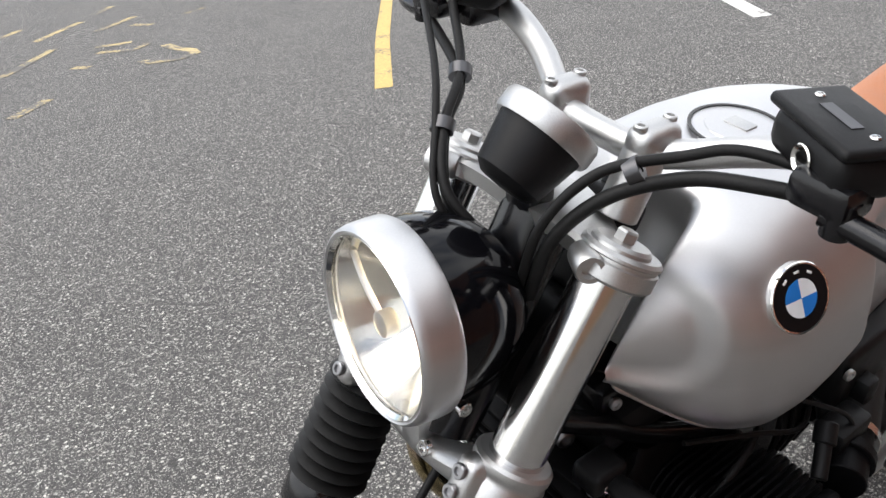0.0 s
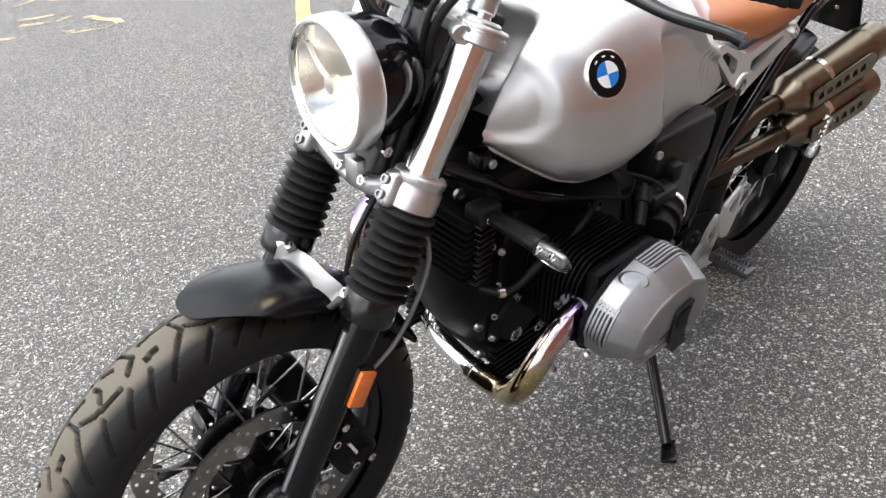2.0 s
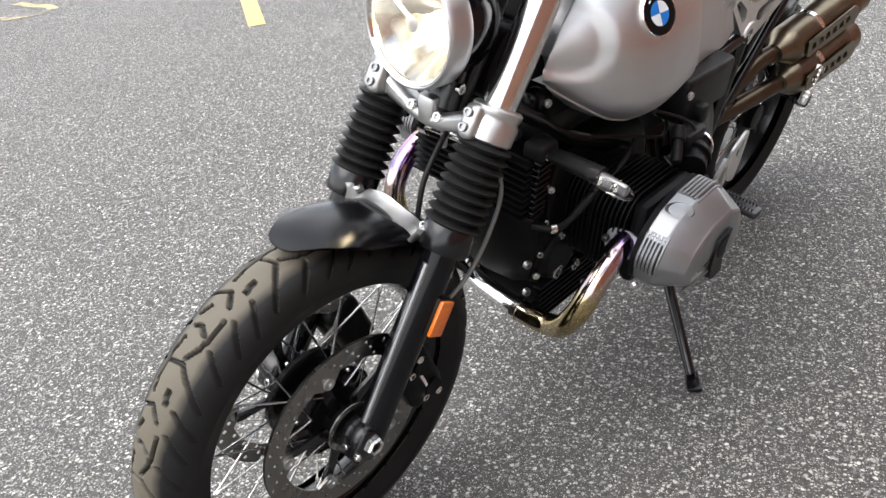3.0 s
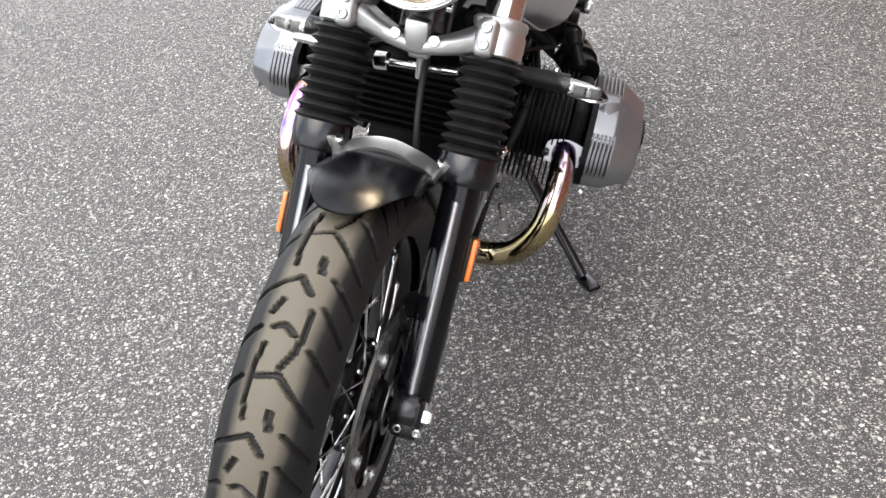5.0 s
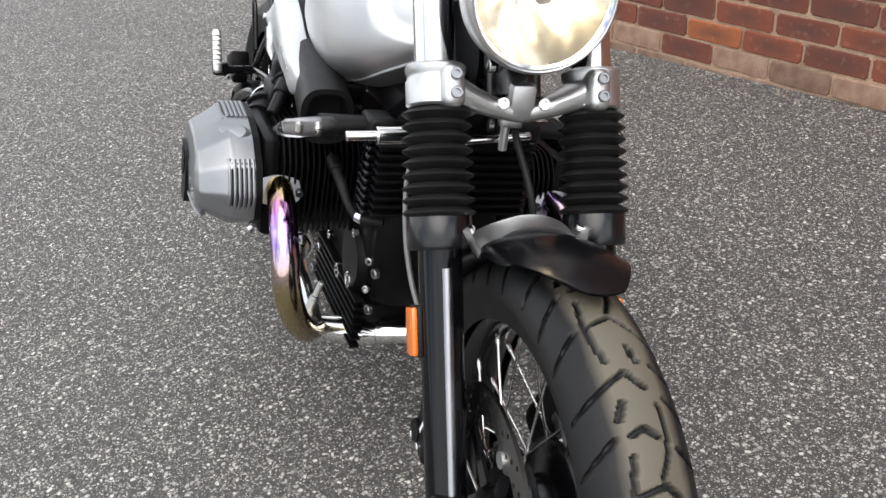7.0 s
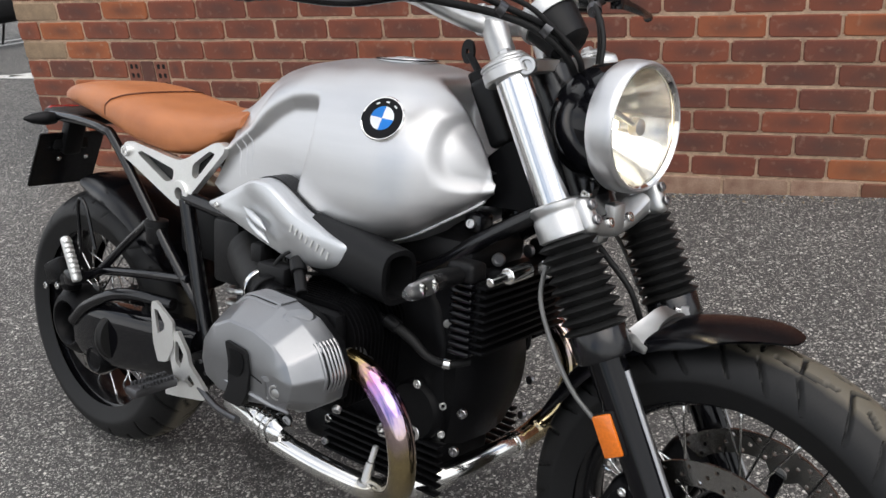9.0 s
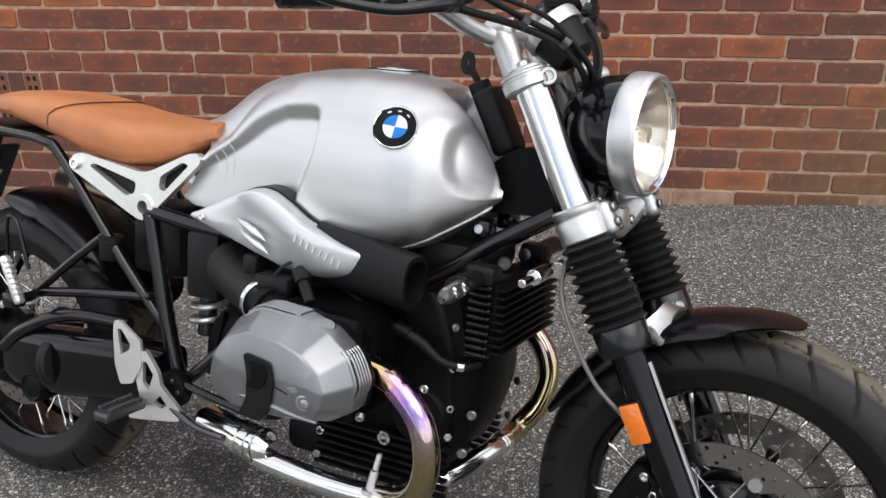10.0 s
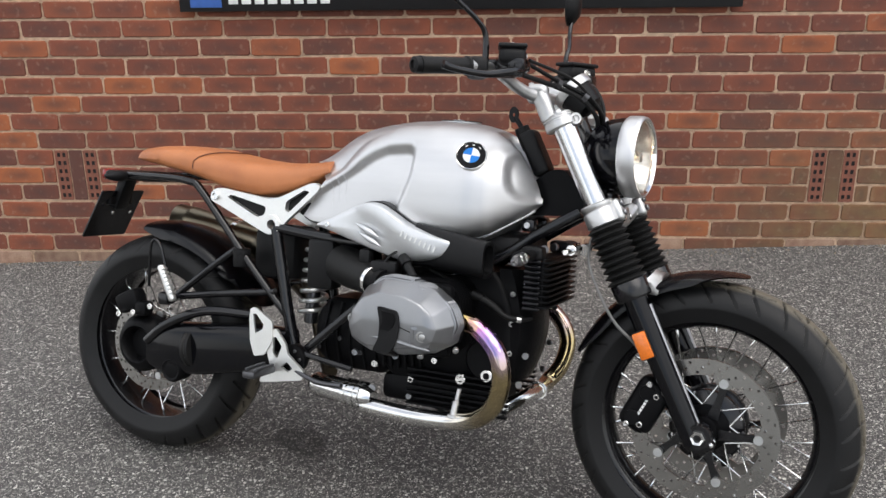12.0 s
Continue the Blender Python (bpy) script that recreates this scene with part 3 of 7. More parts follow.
# wheels
def tyre_geo(R, half, depth, cells, segs, across, grooves, shoulder):
    """Tyre about y with tread grooves cut into the crown. grooves: strokes (u0, v0, u1, v1, width) in one cell."""
    prof = []
    rc = R - depth
    for k in range(across + 1):
        a = -1 + 2 * k / across
        v = a * 1.25
        # crown arc then sidewall
        th = a * radians(118)
        y = half * math.sin(th) if abs(th) < radians(90) else math.copysign(half - (abs(th) - radians(90)) * 0.030, th)
        r = R - depth * 0.62 * (1 - math.cos(min(abs(th), radians(90)))) - max(0, abs(th) - radians(90)) * depth * 0.78
        prof.append((y, r, a))
    cell = 2 * math.pi / cells
    u = np.linspace(0, 2 * math.pi, segs, endpoint=False)
    cu = (u % cell) / cell
    A = np.array([p[2] for p in prof]) * 1.5
    U, V = np.meshgrid(cu, A, indexing="ij")
    arc, lat = cell * R, half * 1.02
    cut = np.zeros_like(U)
    for u0, v0, u1, v1, w in grooves:
        for sh in (-1, 0, 1):
            px, py = (U + sh - u0) * arc, (V - v0) * lat
            dx, dy = (u1 - u0) * arc, (v1 - v0) * lat
            t = np.clip((px * dx + py * dy) / (dx * dx + dy * dy), 0, 1)
            d = np.hypot(px - t * dx, py - t * dy)
            cut = np.maximum(cut, np.clip((w - d) / 0.0009, 0, 1))
    verts = []
    for i in range(segs):
        c, s = math.cos(u[i]), math.sin(u[i])
        for j, (y, r, a) in enumerate(prof):
            rr = r - 0.0060 * cut[i, j]
            verts.append((rr * c, y, rr * s))
    n = len(prof)
    faces = []
    for i in range(segs):
        q = (i + 1) % segs
        for j in range(n - 1):
            faces.append((i * n + j, i * n + j + 1, q * n + j + 1, q * n + j))
    return verts, faces, cut.reshape(-1)


def tread(strokes):
    """Strokes (along, across, along, across, half width), across as a share of the half width, to unrolled coordinates."""
    k = radians(78.7)
    return [(1 - a, math.asin(max(-1, min(1, b))) / k, 1 - c, math.asin(max(-1, min(1, d))) / k, w) for a, b, c, d, w in strokes]


FRONT_TREAD = tread([
    (0.00, -0.12, 0.10, 0.16, 0.0034), (0.00, -0.12, 0.06, -0.45, 0.0032), (0.06, -0.45, 0.20, -0.95, 0.0030),
    (0.17, -0.30, 0.26, -0.42, 0.0034), (0.32, -0.08, 0.35, -0.28, 0.0034), (0.32, -0.08, 0.37, 0.14, 0.0034),
    (0.20, 0.30, 0.36, 0.32, 0.0028), (0.36, 0.32, 0.48, 0.24, 0.0028), (0.48, 0.24, 0.58, 0.08, 0.0028),
    (0.46, -0.34, 0.62, -0.42, 0.0028), (0.62, -0.42, 0.78, -0.42, 0.0028), (0.78, -0.42, 0.92, -0.34, 0.0028),
    (0.62, 0.10, 0.66, -0.32, 0.0034), (0.62, 0.10, 0.72, 0.42, 0.0034), (0.72, 0.42, 0.88, 0.85, 0.0030),
    (0.84, 0.13, 0.94, 0.19, 0.0036),
    (0.36, -0.55, 0.54, -0.97, 0.0030), (0.68, -0.60, 0.84, -0.97, 0.0030),
    (0.16, 0.48, 0.34, 0.90, 0.0030), (0.44, 0.48, 0.60, 0.90, 0.0030), (0.96, 0.45, 1.12, 0.92, 0.0030),
])
REAR_TREAD = [(0.02, 0.0, 0.45, -0.7, 0.003), (0.5, 0.0, 0.93, 0.7, 0.003), (0.2, 0.25, 0.5, 0.95, 0.0026), (0.7, -0.25, 1.0, -0.95, 0.0026), (0.35, 0.05, 0.55, 0.2, 0.003), (0.8, -0.05, 0.98, -0.2, 0.003)]


def rim_geo(r, half):
    """Black drop-centre rim section turned about z."""
    return lathe([(r, -half), (r + 0.006, -half), (r + 0.006, -half + 0.006), (r - 0.004, -half + 0.012), (r - 0.014, -half * 0.35), (r - 0.014, half * 0.35), (r - 0.004, half - 0.012), (r + 0.006, half - 0.006), (r + 0.006, half), (r, half), (r - 0.012, half - 0.008), (r - 0.021, half * 0.3), (r - 0.021, -half * 0.3), (r - 0.012, -half + 0.008)], 96, closed=True)


TO_Y = Matrix.Rotation(radians(-90), 4, "X")


def wheel(name, label, c, m, R, half, depth, cells, segs, across, tread, rim_r, rim_half, hub_r, hub_half, spokes):
    w = new(name)
    w.parent = bike
    w.matrix_local = m @ Matrix.Translation(c)
    tagged(w, label)
    tv, tf, cut = tyre_geo(R, half, depth, cells, segs, across, tread, 0)
    ty = part("tyre", (tv, tf), TYRE if R > 0.32 else REAR_TYRE, w, "dusty black tyre with cut tread", angle=50)
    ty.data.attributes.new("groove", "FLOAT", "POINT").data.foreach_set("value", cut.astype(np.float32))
    part("rim", moved(rim_geo(rim_r, rim_half), TO_Y), BLACK_SATIN, w, "black anodised rim")
    part("hub", moved(lathe([(0.018, -hub_half - 0.02), (hub_r * 0.55, -hub_half - 0.018), (hub_r * 0.6, -hub_half), (hub_r, -hub_half + 0.004), (hub_r, -hub_half + 0.010), (hub_r * 0.55, -hub_half + 0.02), (hub_r * 0.5, 0), (hub_r * 0.55, hub_half - 0.02), (hub_r, hub_half - 0.010), (hub_r, hub_half - 0.004), (hub_r * 0.6, hub_half), (hub_r * 0.55, hub_half + 0.018), (0.018, hub_half + 0.02)], 40), TO_Y), BLACK_CAST, w)
    h = rim_r - 0.020
    sp = None
    for i in range(spokes):
        side = 1 if i % 2 else -1
        lead = 1 if (i // 2) % 2 else -1
        a = 2 * math.pi * i / spokes
        b = a + lead * radians(38)
        p0 = Vector((hub_r * 0.92 * math.cos(b), side * (hub_half - 0.006), hub_r * 0.92 * math.sin(b)))
        p1 = Vector((h * math.cos(a), side * rim_half * 0.40, h * math.sin(a)))
        ln = (p1 - p0).length
        if sp is None:
            sp = mesh_of("spoke", lathe([(0.0020, 0), (0.0020, ln - 0.016), (0.0034, ln - 0.014), (0.0034, ln)], 8), POLISHED)
        ob = new("spoke", sp)
        ob.parent = w
        ob.matrix_local = towards(p0, p1 - p0)
    return w


fw = wheel("front_wheel", "black spoked front wheel with dusty tyre", FA, ST, 0.3215, 0.060, 0.086, 11, 1100, 84, FRONT_TREAD, 0.240, 0.036, 0.052, 0.048, 32)
rw = wheel("rear_wheel", "black spoked rear wheel with wide tyre", RA, Matrix(), 0.310, 0.084, 0.096, 14, 640, 60, REAR_TREAD, 0.227, 0.058, 0.062, 0.052, 32)


def disc_geo(ro, ri, thick, rows, n_row, tabs):
    """Drilled brake disc in the x, z plane with inner tabs."""
    inner = []
    for k in range(60):
        a = 2 * math.pi * k / 60
        near = min(abs((a - 2 * math.pi * q / tabs + math.pi) % (2 * math.pi) - math.pi) for q in range(tabs))
        inner.append(((ri - (0.016 if near < 0.11 else 0)) * math.cos(a), (ri - (0.016 if near < 0.11 else 0)) * math.sin(a)))
    holes = []
    for q, (rr, hr) in enumerate(rows):
        for k in range(n_row):
            a = 2 * math.pi * (k + q / len(rows)) / n_row
            holes.append(circle(rr * math.cos(a), rr * math.sin(a), hr, 6))
    return plate(circle(0, 0, ro, 72), [inner, *holes], thick)


def brake_disc(parent, y, ro, ri, arms, side):
    d = part("brake_disc", moved(disc_geo(ro, ri, 0.005, ((ro - 0.0085, 0.0037), (ro - 0.0195, 0.0037), (ro - 0.0305, 0.0037)), 24, arms), Matrix.Translation((0, y, 0))), DISC_STEEL, parent, "drilled steel brake disc")
    for k in range(arms):
        a = 2 * math.pi * k / arms
        part("disc_bobbin", moved(lathe([(0.004, -0.006), (0.010, -0.006), (0.010, 0.006), (0.004, 0.006), (0.003, 0.003)], 16), Matrix.Translation(((ri - 0.008) * math.cos(a), y, (ri - 0.008) * math.sin(a))) @ TO_Y), CAST_ALU, parent)
    geos = []
    for k in range(arms):
        a = 2 * math.pi * k / arms
        m = Matrix.Translation((0, y - side * 0.010, 0)) @ Matrix.Rotation(-a, 4, "Y")
        out_l = rounded([(0.030, -0.020), (ri * 0.62, -0.011), (ri - 0.012, -0.010), (ri - 0.004, -0.009), (ri - 0.004, 0.009), (ri - 0.012, 0.010), (ri * 0.7, 0.003), (0.030, 0.006)], 0.004)
        geos.append(plate(out_l, [], 0.006, m))
    part("disc_carrier", joined(*geos), BLACK_SATIN, parent, "black disc carrier")


for sy in (-1, 1):
    brake_disc(fw, sy * 0.068, 0.160, 0.124, 5, sy)
brake_disc(rw, -0.080, 0.132, 0.100, 5, -1)
part("hub_flange", moved(lathe([(0.030, -0.040), (0.078, -0.036), (0.083, -0.032), (0.083, -0.024), (0.076, -0.020), (0.040, -0.016), (0.040, 0.016), (0.076, 0.020), (0.083, 0.024), (0.083, 0.032), (0.078, 0.036), (0.030, 0.040)], 48), TO_Y), BLACK_SATIN, fw, "black hub flange")
for sy in (-1, 1):
    for k in range(16):
        a = 2 * math.pi * k / 16
        part("nipple_bolt", moved(bolt(0.0035, 0.005), towards((0.079 * math.cos(a), sy * 0.035, 0.079 * math.sin(a)), (0, sy, 0))), POLISHED if k % 2 else DARK_STEEL, fw)
for sy in (-1, 1):
    part("axle_nut", moved(lathe([(0.0095, -0.004), (0.0095, 0.010), (0.0145, 0.012), (0.0165, 0.008), (0.0165, -0.004)], 6), Matrix.Translation((0, sy * 0.128, 0)) @ towards((0, 0, 0), (0, sy, 0))), POLISHED, fw, smooth=False)
part("speed_ring", moved(disc_geo(0.044, 0.034, 0.002, ((0.039, 0.0016),), 36, 3), Matrix.Translation((0, 0.078, 0))), DISC_STEEL, fw, "slotted steel speed sensor ring")

# fork
FOOT = Matrix.Translation((0, 0, 0.042)) @ ST
for sy in (-1, 1):
    def at(z, y=0.105, dx=0.0):
        return Vector((fork_x(z) + dx, sy * y, z))
    ax = (at(0.9) - at(0.5)).normalized()
    leg = part("fork_leg", rod(at(0.346), at(0.665), 0.026, 0.0275, 28), BLACK_GLOSS, bike, "gloss black lower fork leg", ST)
    part("fork_foot", joined(moved(lathe([(0.018, -0.024), (0.026, -0.024), (0.028, -0.020), (0.028, 0.010), (0.026, 0.014), (0.018, 0.014)], 28), Matrix.Translation((FA.x, sy * 0.106, FA.z)) @ TO_Y), block((FA.x + 0.002, sy * 0.106, FA.z - 0.008), (0.050, 0.044, 0.058), 0.010, m=Matrix.Rotation(radians(-27), 4, "Y"), seg=3)), BLACK_SATIN, leg, m=FOOT)
    part("fork_rib", tube([at(0.380, dx=0.024), at(0.50, dx=0.0255), at(0.635, dx=0.027)], 0.0070, 12), FORK_STRIP, leg, m=ST)
    for q in (-0.014, 0.014):
        part("pinch_bolt", moved(bolt(0.0065, 0.006), FOOT @ towards((FA.x + 0.026, sy * 0.112 + q, FA.z - 0.012), (1, 0, 0.35))), POLISHED, leg)
    # gaiter
    prof = [(0.030, 0.0)]
    nr = 9
    ln = 0.148
    for k in range(nr):
        h0 = 0.006 + (ln - 0.012) * k / nr
        dh = (ln - 0.012) / nr
        ro = 0.0462 - 0.0035 * k / nr
        prof += [(0.0325, h0), (ro - 0.0025, h0 + dh * 0.36), (ro, h0 + dh * 0.5), (ro - 0.0025, h0 + dh * 0.64)]
    prof += [(0.0305, ln - 0.006), (0.033, ln - 0.004), (0.033, ln)]
    part("fork_gaiter", moved(lathe(prof, 36), towards(at(0.672), ax)), RUBBER, bike, "ribbed black rubber fork gaiter", ST, angle=60)
    part("gaiter_collar", moved(lathe([(0.029, -0.020), (0.0385, -0.020), (0.0405, -0.016), (0.0405, 0.020), (0.0385, 0.023), (0.029, 0.023)], 32), towards(at(0.662), ax)), BLACK_SATIN, bike, "", ST)
    tubep = part("fork_tube", rod(at(0.80), at(1.03), 0.0262, n=36), FORK_TUBE, bike, "satin aluminium upper fork tube", ST)
    part("fork_cap", moved(joined(lathe([(0.027, 0), (0.027, 0.006), (0.024, 0.009), (0.012, 0.009)], 28), lathe([(0.010, 0.008), (0.010, 0.017), (0.008, 0.019)], 6)), towards(at(1.031), ax)), CAST_ALU, tubep, "", ST)
    # clamps
    def ring(z, h, r):
        return moved(lathe([(0.0255, -h), (r - 0.003, -h), (r, -h + 0.003), (r, h * 0.2), (r - 0.002, h * 0.3), (r - 0.002, h * 0.5), (r, h * 0.6), (r, h - 0.003), (r - 0.003, h), (0.0255, h)], 36), towards(at(z), ax))
    part("lower_clamp_ring", ring(0.822, 0.026, 0.0375), CAST_ALU, bike, "bead-blasted aluminium lower fork clamp", ST)
    part("upper_clamp_ring", ring(1.030, 0.014, 0.0365), CAST_ALU, bike, "bead-blasted aluminium upper fork clamp", ST)
    lug = part("clamp_lug", block(at(0.832, y=0.096, dx=0.036), (0.036, 0.030, 0.054), 0.012, m=Matrix.Rotation(radians(-27), 4, "Y"), seg=3), CAST_ALU, bike, "", ST)
    for q in (-0.011, 0.011):
        part("clamp_bolt", moved(bolt(0.0075, 0.005), ST @ towards(at(0.832, y=0.096, dx=0.036) + Vector((0.0165 - q * 0.45, 0.0, 0.0095 + q * 0.9)), (0.89, 0, 0.455))), FORK_STRIP, lug)
    lug2 = part("upper_clamp_lug", moved(lathe([(0.004, -0.016), (0.012, -0.016), (0.0135, -0.013), (0.0135, 0.013), (0.012, 0.016), (0.008, 0.016), (0.007, 0.010)], 24), ST @ towards(at(1.040, y=0.100, dx=0.036), (0.5, sy * 0.85, 0.1))), CAST_ALU, bike)

zc = 0.815
bridge = []
for i in range(33):
    t = -1 + 2 * i / 32
    x = fork_x(zc) + 0.006 + 0.010 * (1 - abs(t) ** 2)
    r = 0.0115 + 0.0115 * abs(t) ** 1.6
    dz = 0.012 - 0.030 * (1 - abs(t) ** 1.4)
    ring_ = []
    for k in range(16):
        a = 2 * math.pi * k / 16
        ca, sa = math.cos(a), math.sin(a)
        ring_.append((x + r * 1.15 * math.copysign(abs(ca) ** 0.7, ca), 0.092 * t, zc + dz + r * 0.92 * math.copysign(abs(sa) ** 0.7, sa)))
    bridge.append(ring_)
low = part("lower_triple_clamp", loft(bridge), CAST_ALU, bike, "cast aluminium lower triple clamp", ST, angle=30)
part("clamp_boss", block((fork_x(zc) + 0.016, 0, 0.814), (0.028, 0.034, 0.046), 0.007), CAST_ALU, low, m=ST)
for q in (-0.034, 0.034):
    part("clamp_screw", moved(bolt(0.008, 0.007), ST @ towards((fork_x(zc) + 0.026, q * 0.8, 0.812), (1, 0, 0.4))), POLISHED, low)
part("steering_head", rod((1.235, 0, 0.80), (1.128, 0, 1.015), 0.036, n=28), BLACK_SATIN, bike, "black steering head")
upb = []
for i in range(17):
    t = -1 + 2 * i / 16
    x = fork_x(1.025) - 0.020 * (1 - t * t)
    upb.append([(x + a * (0.024 + 0.02 * (1 - abs(t))), 0.090 * t, 1.032 + b * 0.011 + a * 0.006) for a, b in ((-1, -0.7), (-0.8, -1), (0.8, -1), (1, -0.7), (1, 0.7), (0.8, 1), (-0.8, 1), (-1, 0.7))])
part("upper_triple_clamp", loft(upb), CAST_ALU, bike, "cast aluminium upper triple clamp", ST, angle=30)

# front fender
def fender_geo(c, a0, a1, rad, half, drop, n=44, k=22, th=0.003, taper=None):
    """Curved mudguard shell over a wheel, with its own thickness."""
    outer, inner = [], []
    for i in range(n + 1):
        t = i / n
        a = radians(a0 + (a1 - a0) * t)
        w = half * (taper(t) if taper else 1.0)
        ro, ri = [], []
        for j in range(k + 1):
            s = -1 + 2 * j / k
            y = w * math.sin(s * radians(88)) / math.sin(radians(88))
            a = radians(a0 + (a1 - a0) * t * (1 - 0.20 * abs(s) ** 2.4 * t ** 4))
            r = rad(t) - drop * (1 - 0.35 * t) * (1 - 0.75 * max(0.0, (t - 0.74) / 0.26) ** 1.8) * (1 - 0.6 * max(0.0, (0.2 - t) / 0.2) ** 1.6) * (1 - math.cos(s * radians(80)))
            for lst, rr in ((ro, r), (ri, r - th)):
                lst.append((c[0] + rr * math.cos(a), y, c[2] + rr * math.sin(a)))
        outer.append(ro)
        inner.append(ri[::-1])
    return loft([o + q for o, q in zip(outer, inner)])


fen = part("front_fender", fender_geo(FA, 156, 79.5, lambda t: 0.336 + 0.008 * math.sin(min(1.0, t * 1.15) * 1.57), 0.070, 0.042, taper=lambda t: 0.88 + 0.14 * math.sin(t * 2.2) - 0.30 * max(0.0, (t - 0.84) / 0.16) ** 2.6), FENDER_BLACK, bike, "satin black short front mudguard", ST, angle=50)
br = []
for i in range(49):
    t = -1 + 2 * i / 48
    ear = soft_step(abs(t), 0.76, 0.90)
    y = 0.088 * t
    z = 0.6900 - 0.040 * min(1.0, abs(t) / 0.84) ** 2.1 + 0.024 * ear
    x = fork_x(0.66) + 0.024 + 0.014 * (1 - t * t) - 0.010 * ear
    w = 0.0125 + 0.010 * soft_step(abs(t), 0.30, 0.80) - 0.006 * ear
    br.append([(x + a * w, y, z + b * (0.0050 + 0.004 * ear) - a * 0.002 + 0.003 * (abs(a) > 0.9)) for a, b in ((-1, -0.6), (-0.8, -1), (0.8, -1), (1, -0.6), (1, 0.6), (0.8, 1), (-0.8, 1), (-1, 0.6))])
fb = part("fender_brace", loft(br), CAST_ALU, bike, "cast aluminium fender brace", ST, angle=35)
for sy in (-1, 1):
    part("brace_screw", moved(bolt(0.0065, 0.006), ST @ towards((fork_x(0.66) + 0.018, sy * 0.074, 0.674), (0.3, 0, 1))), POLISHED, fb)

# headlight
HL = Vector((1.287, -0.006, 0.950))
HM = ST @ towards(HL, (1, -0.045, 0.02)) @ Matrix.Scale(0.96, 4)
hl = part("headlight_shell", moved(lathe([(0.004, -0.104), (0.030, -0.101), (0.056, -0.090), (0.076, -0.070), (0.088, -0.040), (0.0920, -0.008), (0.0925, 0.010), (0.086, 0.010), (0.080, -0.036), (0.050, -0.080), (0.004, -0.092)], 56), HM), BLACK_GLOSS, bike, "gloss black headlight bowl")
part("headlight_rim", moved(lathe([(0.086, 0.006), (0.0945, 0.004), (0.0968, 0.008), (0.0972, 0.018), (0.0965, 0.036), (0.0945, 0.0435), (0.0915, 0.046), (0.0890, 0.044), (0.0870, 0.036), (0.087, 0.030), (0.087, 0.012)], 64, closed=True), HM), TANK_ALU, hl, "satin silver headlight rim")
part("lens_seal", moved(lathe([(0.0865, 0.034), (0.0905, 0.040), (0.0880, 0.0455), (0.0845, 0.041)], 64, closed=True), HM), CHROME, hl)
refl = []
for i in range(17):
    t = i / 16
    r = 0.010 + 0.0765 * t
    refl.append([(r * math.cos(2 * math.pi * k / 72), r * math.sin(2 * math.pi * k / 72), -0.048 + 0.080 * t * t + 0.0014 * math.cos(10 * 2 * math.pi * k / 72) * t * (1 - t) * 3) for k in range(72)])
ref = part("reflector", moved(loft(refl, caps=False), HM), REFLECTOR, hl, "bright smooth reflector bowl", angle=60)
lens_prof = [(0.0005, 0.052), (0.03, 0.0505), (0.06, 0.046), (0.0860, 0.040), (0.0860, 0.037), (0.06, 0.043), (0.03, 0.0475), (0.0005, 0.049)]
lens = part("lens", moved(lathe(lens_prof, 56), HM), GLASS, hl, "clear headlight glass")
lens.visible_shadow = False
part("bulb", moved(lathe([(0.004, -0.044), (0.0075, -0.036), (0.0080, -0.016), (0.006, -0.008)], 20), HM), BULB, hl, "lit warm headlight bulb")
part("bulb_shield", moved(lathe([(0.004, 0.020), (0.0125, 0.020), (0.0135, 0.024), (0.0125, 0.034), (0.006, 0.036)], 28), HM), CAST_ALU, hl)
part("shield_arm", moved(tube([(-0.072, 0.034, 0.022), (-0.040, 0.018, 0.027), (-0.010, 0.004, 0.028)], 0.0035, 8), HM), CAST_ALU, hl)
part("position_bulb", moved(lathe([(0.004, -0.012), (0.006, -0.006), (0.004, 0.004)], 14), HM @ Matrix.Translation((0.046, 0.0, 0))), GLASS, hl)
part("headlight_bracket", block((1.250, 0, 0.845), (0.034, 0.060, 0.050), 0.008), BLACK_SATIN, bike, "", ST)
for sy in (-1, 1):
    part("bracket_bolt", moved(bolt(0.008, 0.008), ST @ towards((1.257, sy * 0.030, 0.848), (0, sy, 0))), POLISHED, bike)

# tank
T_TOP = [(0.474, 0.852), (0.499, 0.862), (0.530, 0.880), (0.575, 0.914), (0.620, 0.938), (0.680, 0.955), (0.769, 0.969), (0.855, 0.973), (0.926, 0.968), (0.975, 0.957), (1.018, 0.935), (1.062, 0.898), (1.089, 0.864), (1.108, 0.828)]
T_BOT = [(0.474, 0.706), (0.500, 0.694), (0.560, 0.690), (0.650, 0.698), (0.740, 0.690), (0.810, 0.682), (0.880, 0.674), (0.945, 0.679), (0.999, 0.698), (1.042, 0.728), (1.080, 0.757), (1.108, 0.785)]
T_WID = [(0.474, 0.128), (0.500, 0.142), (0.540, 0.150), (0.600, 0.156), (0.680, 0.164), (0.760, 0.174), (0.840, 0.183), (0.900, 0.186), (0.960, 0.183), (1.010, 0.166), (1.050, 0.133), (1.080, 0.098), (1.108, 0.067)]
KNEE = [(0.480, 0.800), (0.560, 0.846), (0.620, 0.876), (0.676, 0.898), (0.733, 0.913), (0.788, 0.918), (0.840, 0.912)]
KNEE_WID = [(0.474, 0.114), (0.540, 0.126), (0.620, 0.134), (0.720, 0.143), (0.830, 0.150)]


def curve(tab, x):
    xs, ys = zip(*tab)
    # smooth interpolation by averaging
    return float(np.mean([np.interp(x + d, xs, ys) for d in (-0.014, -0.007, 0, 0.007, 0.014)]))


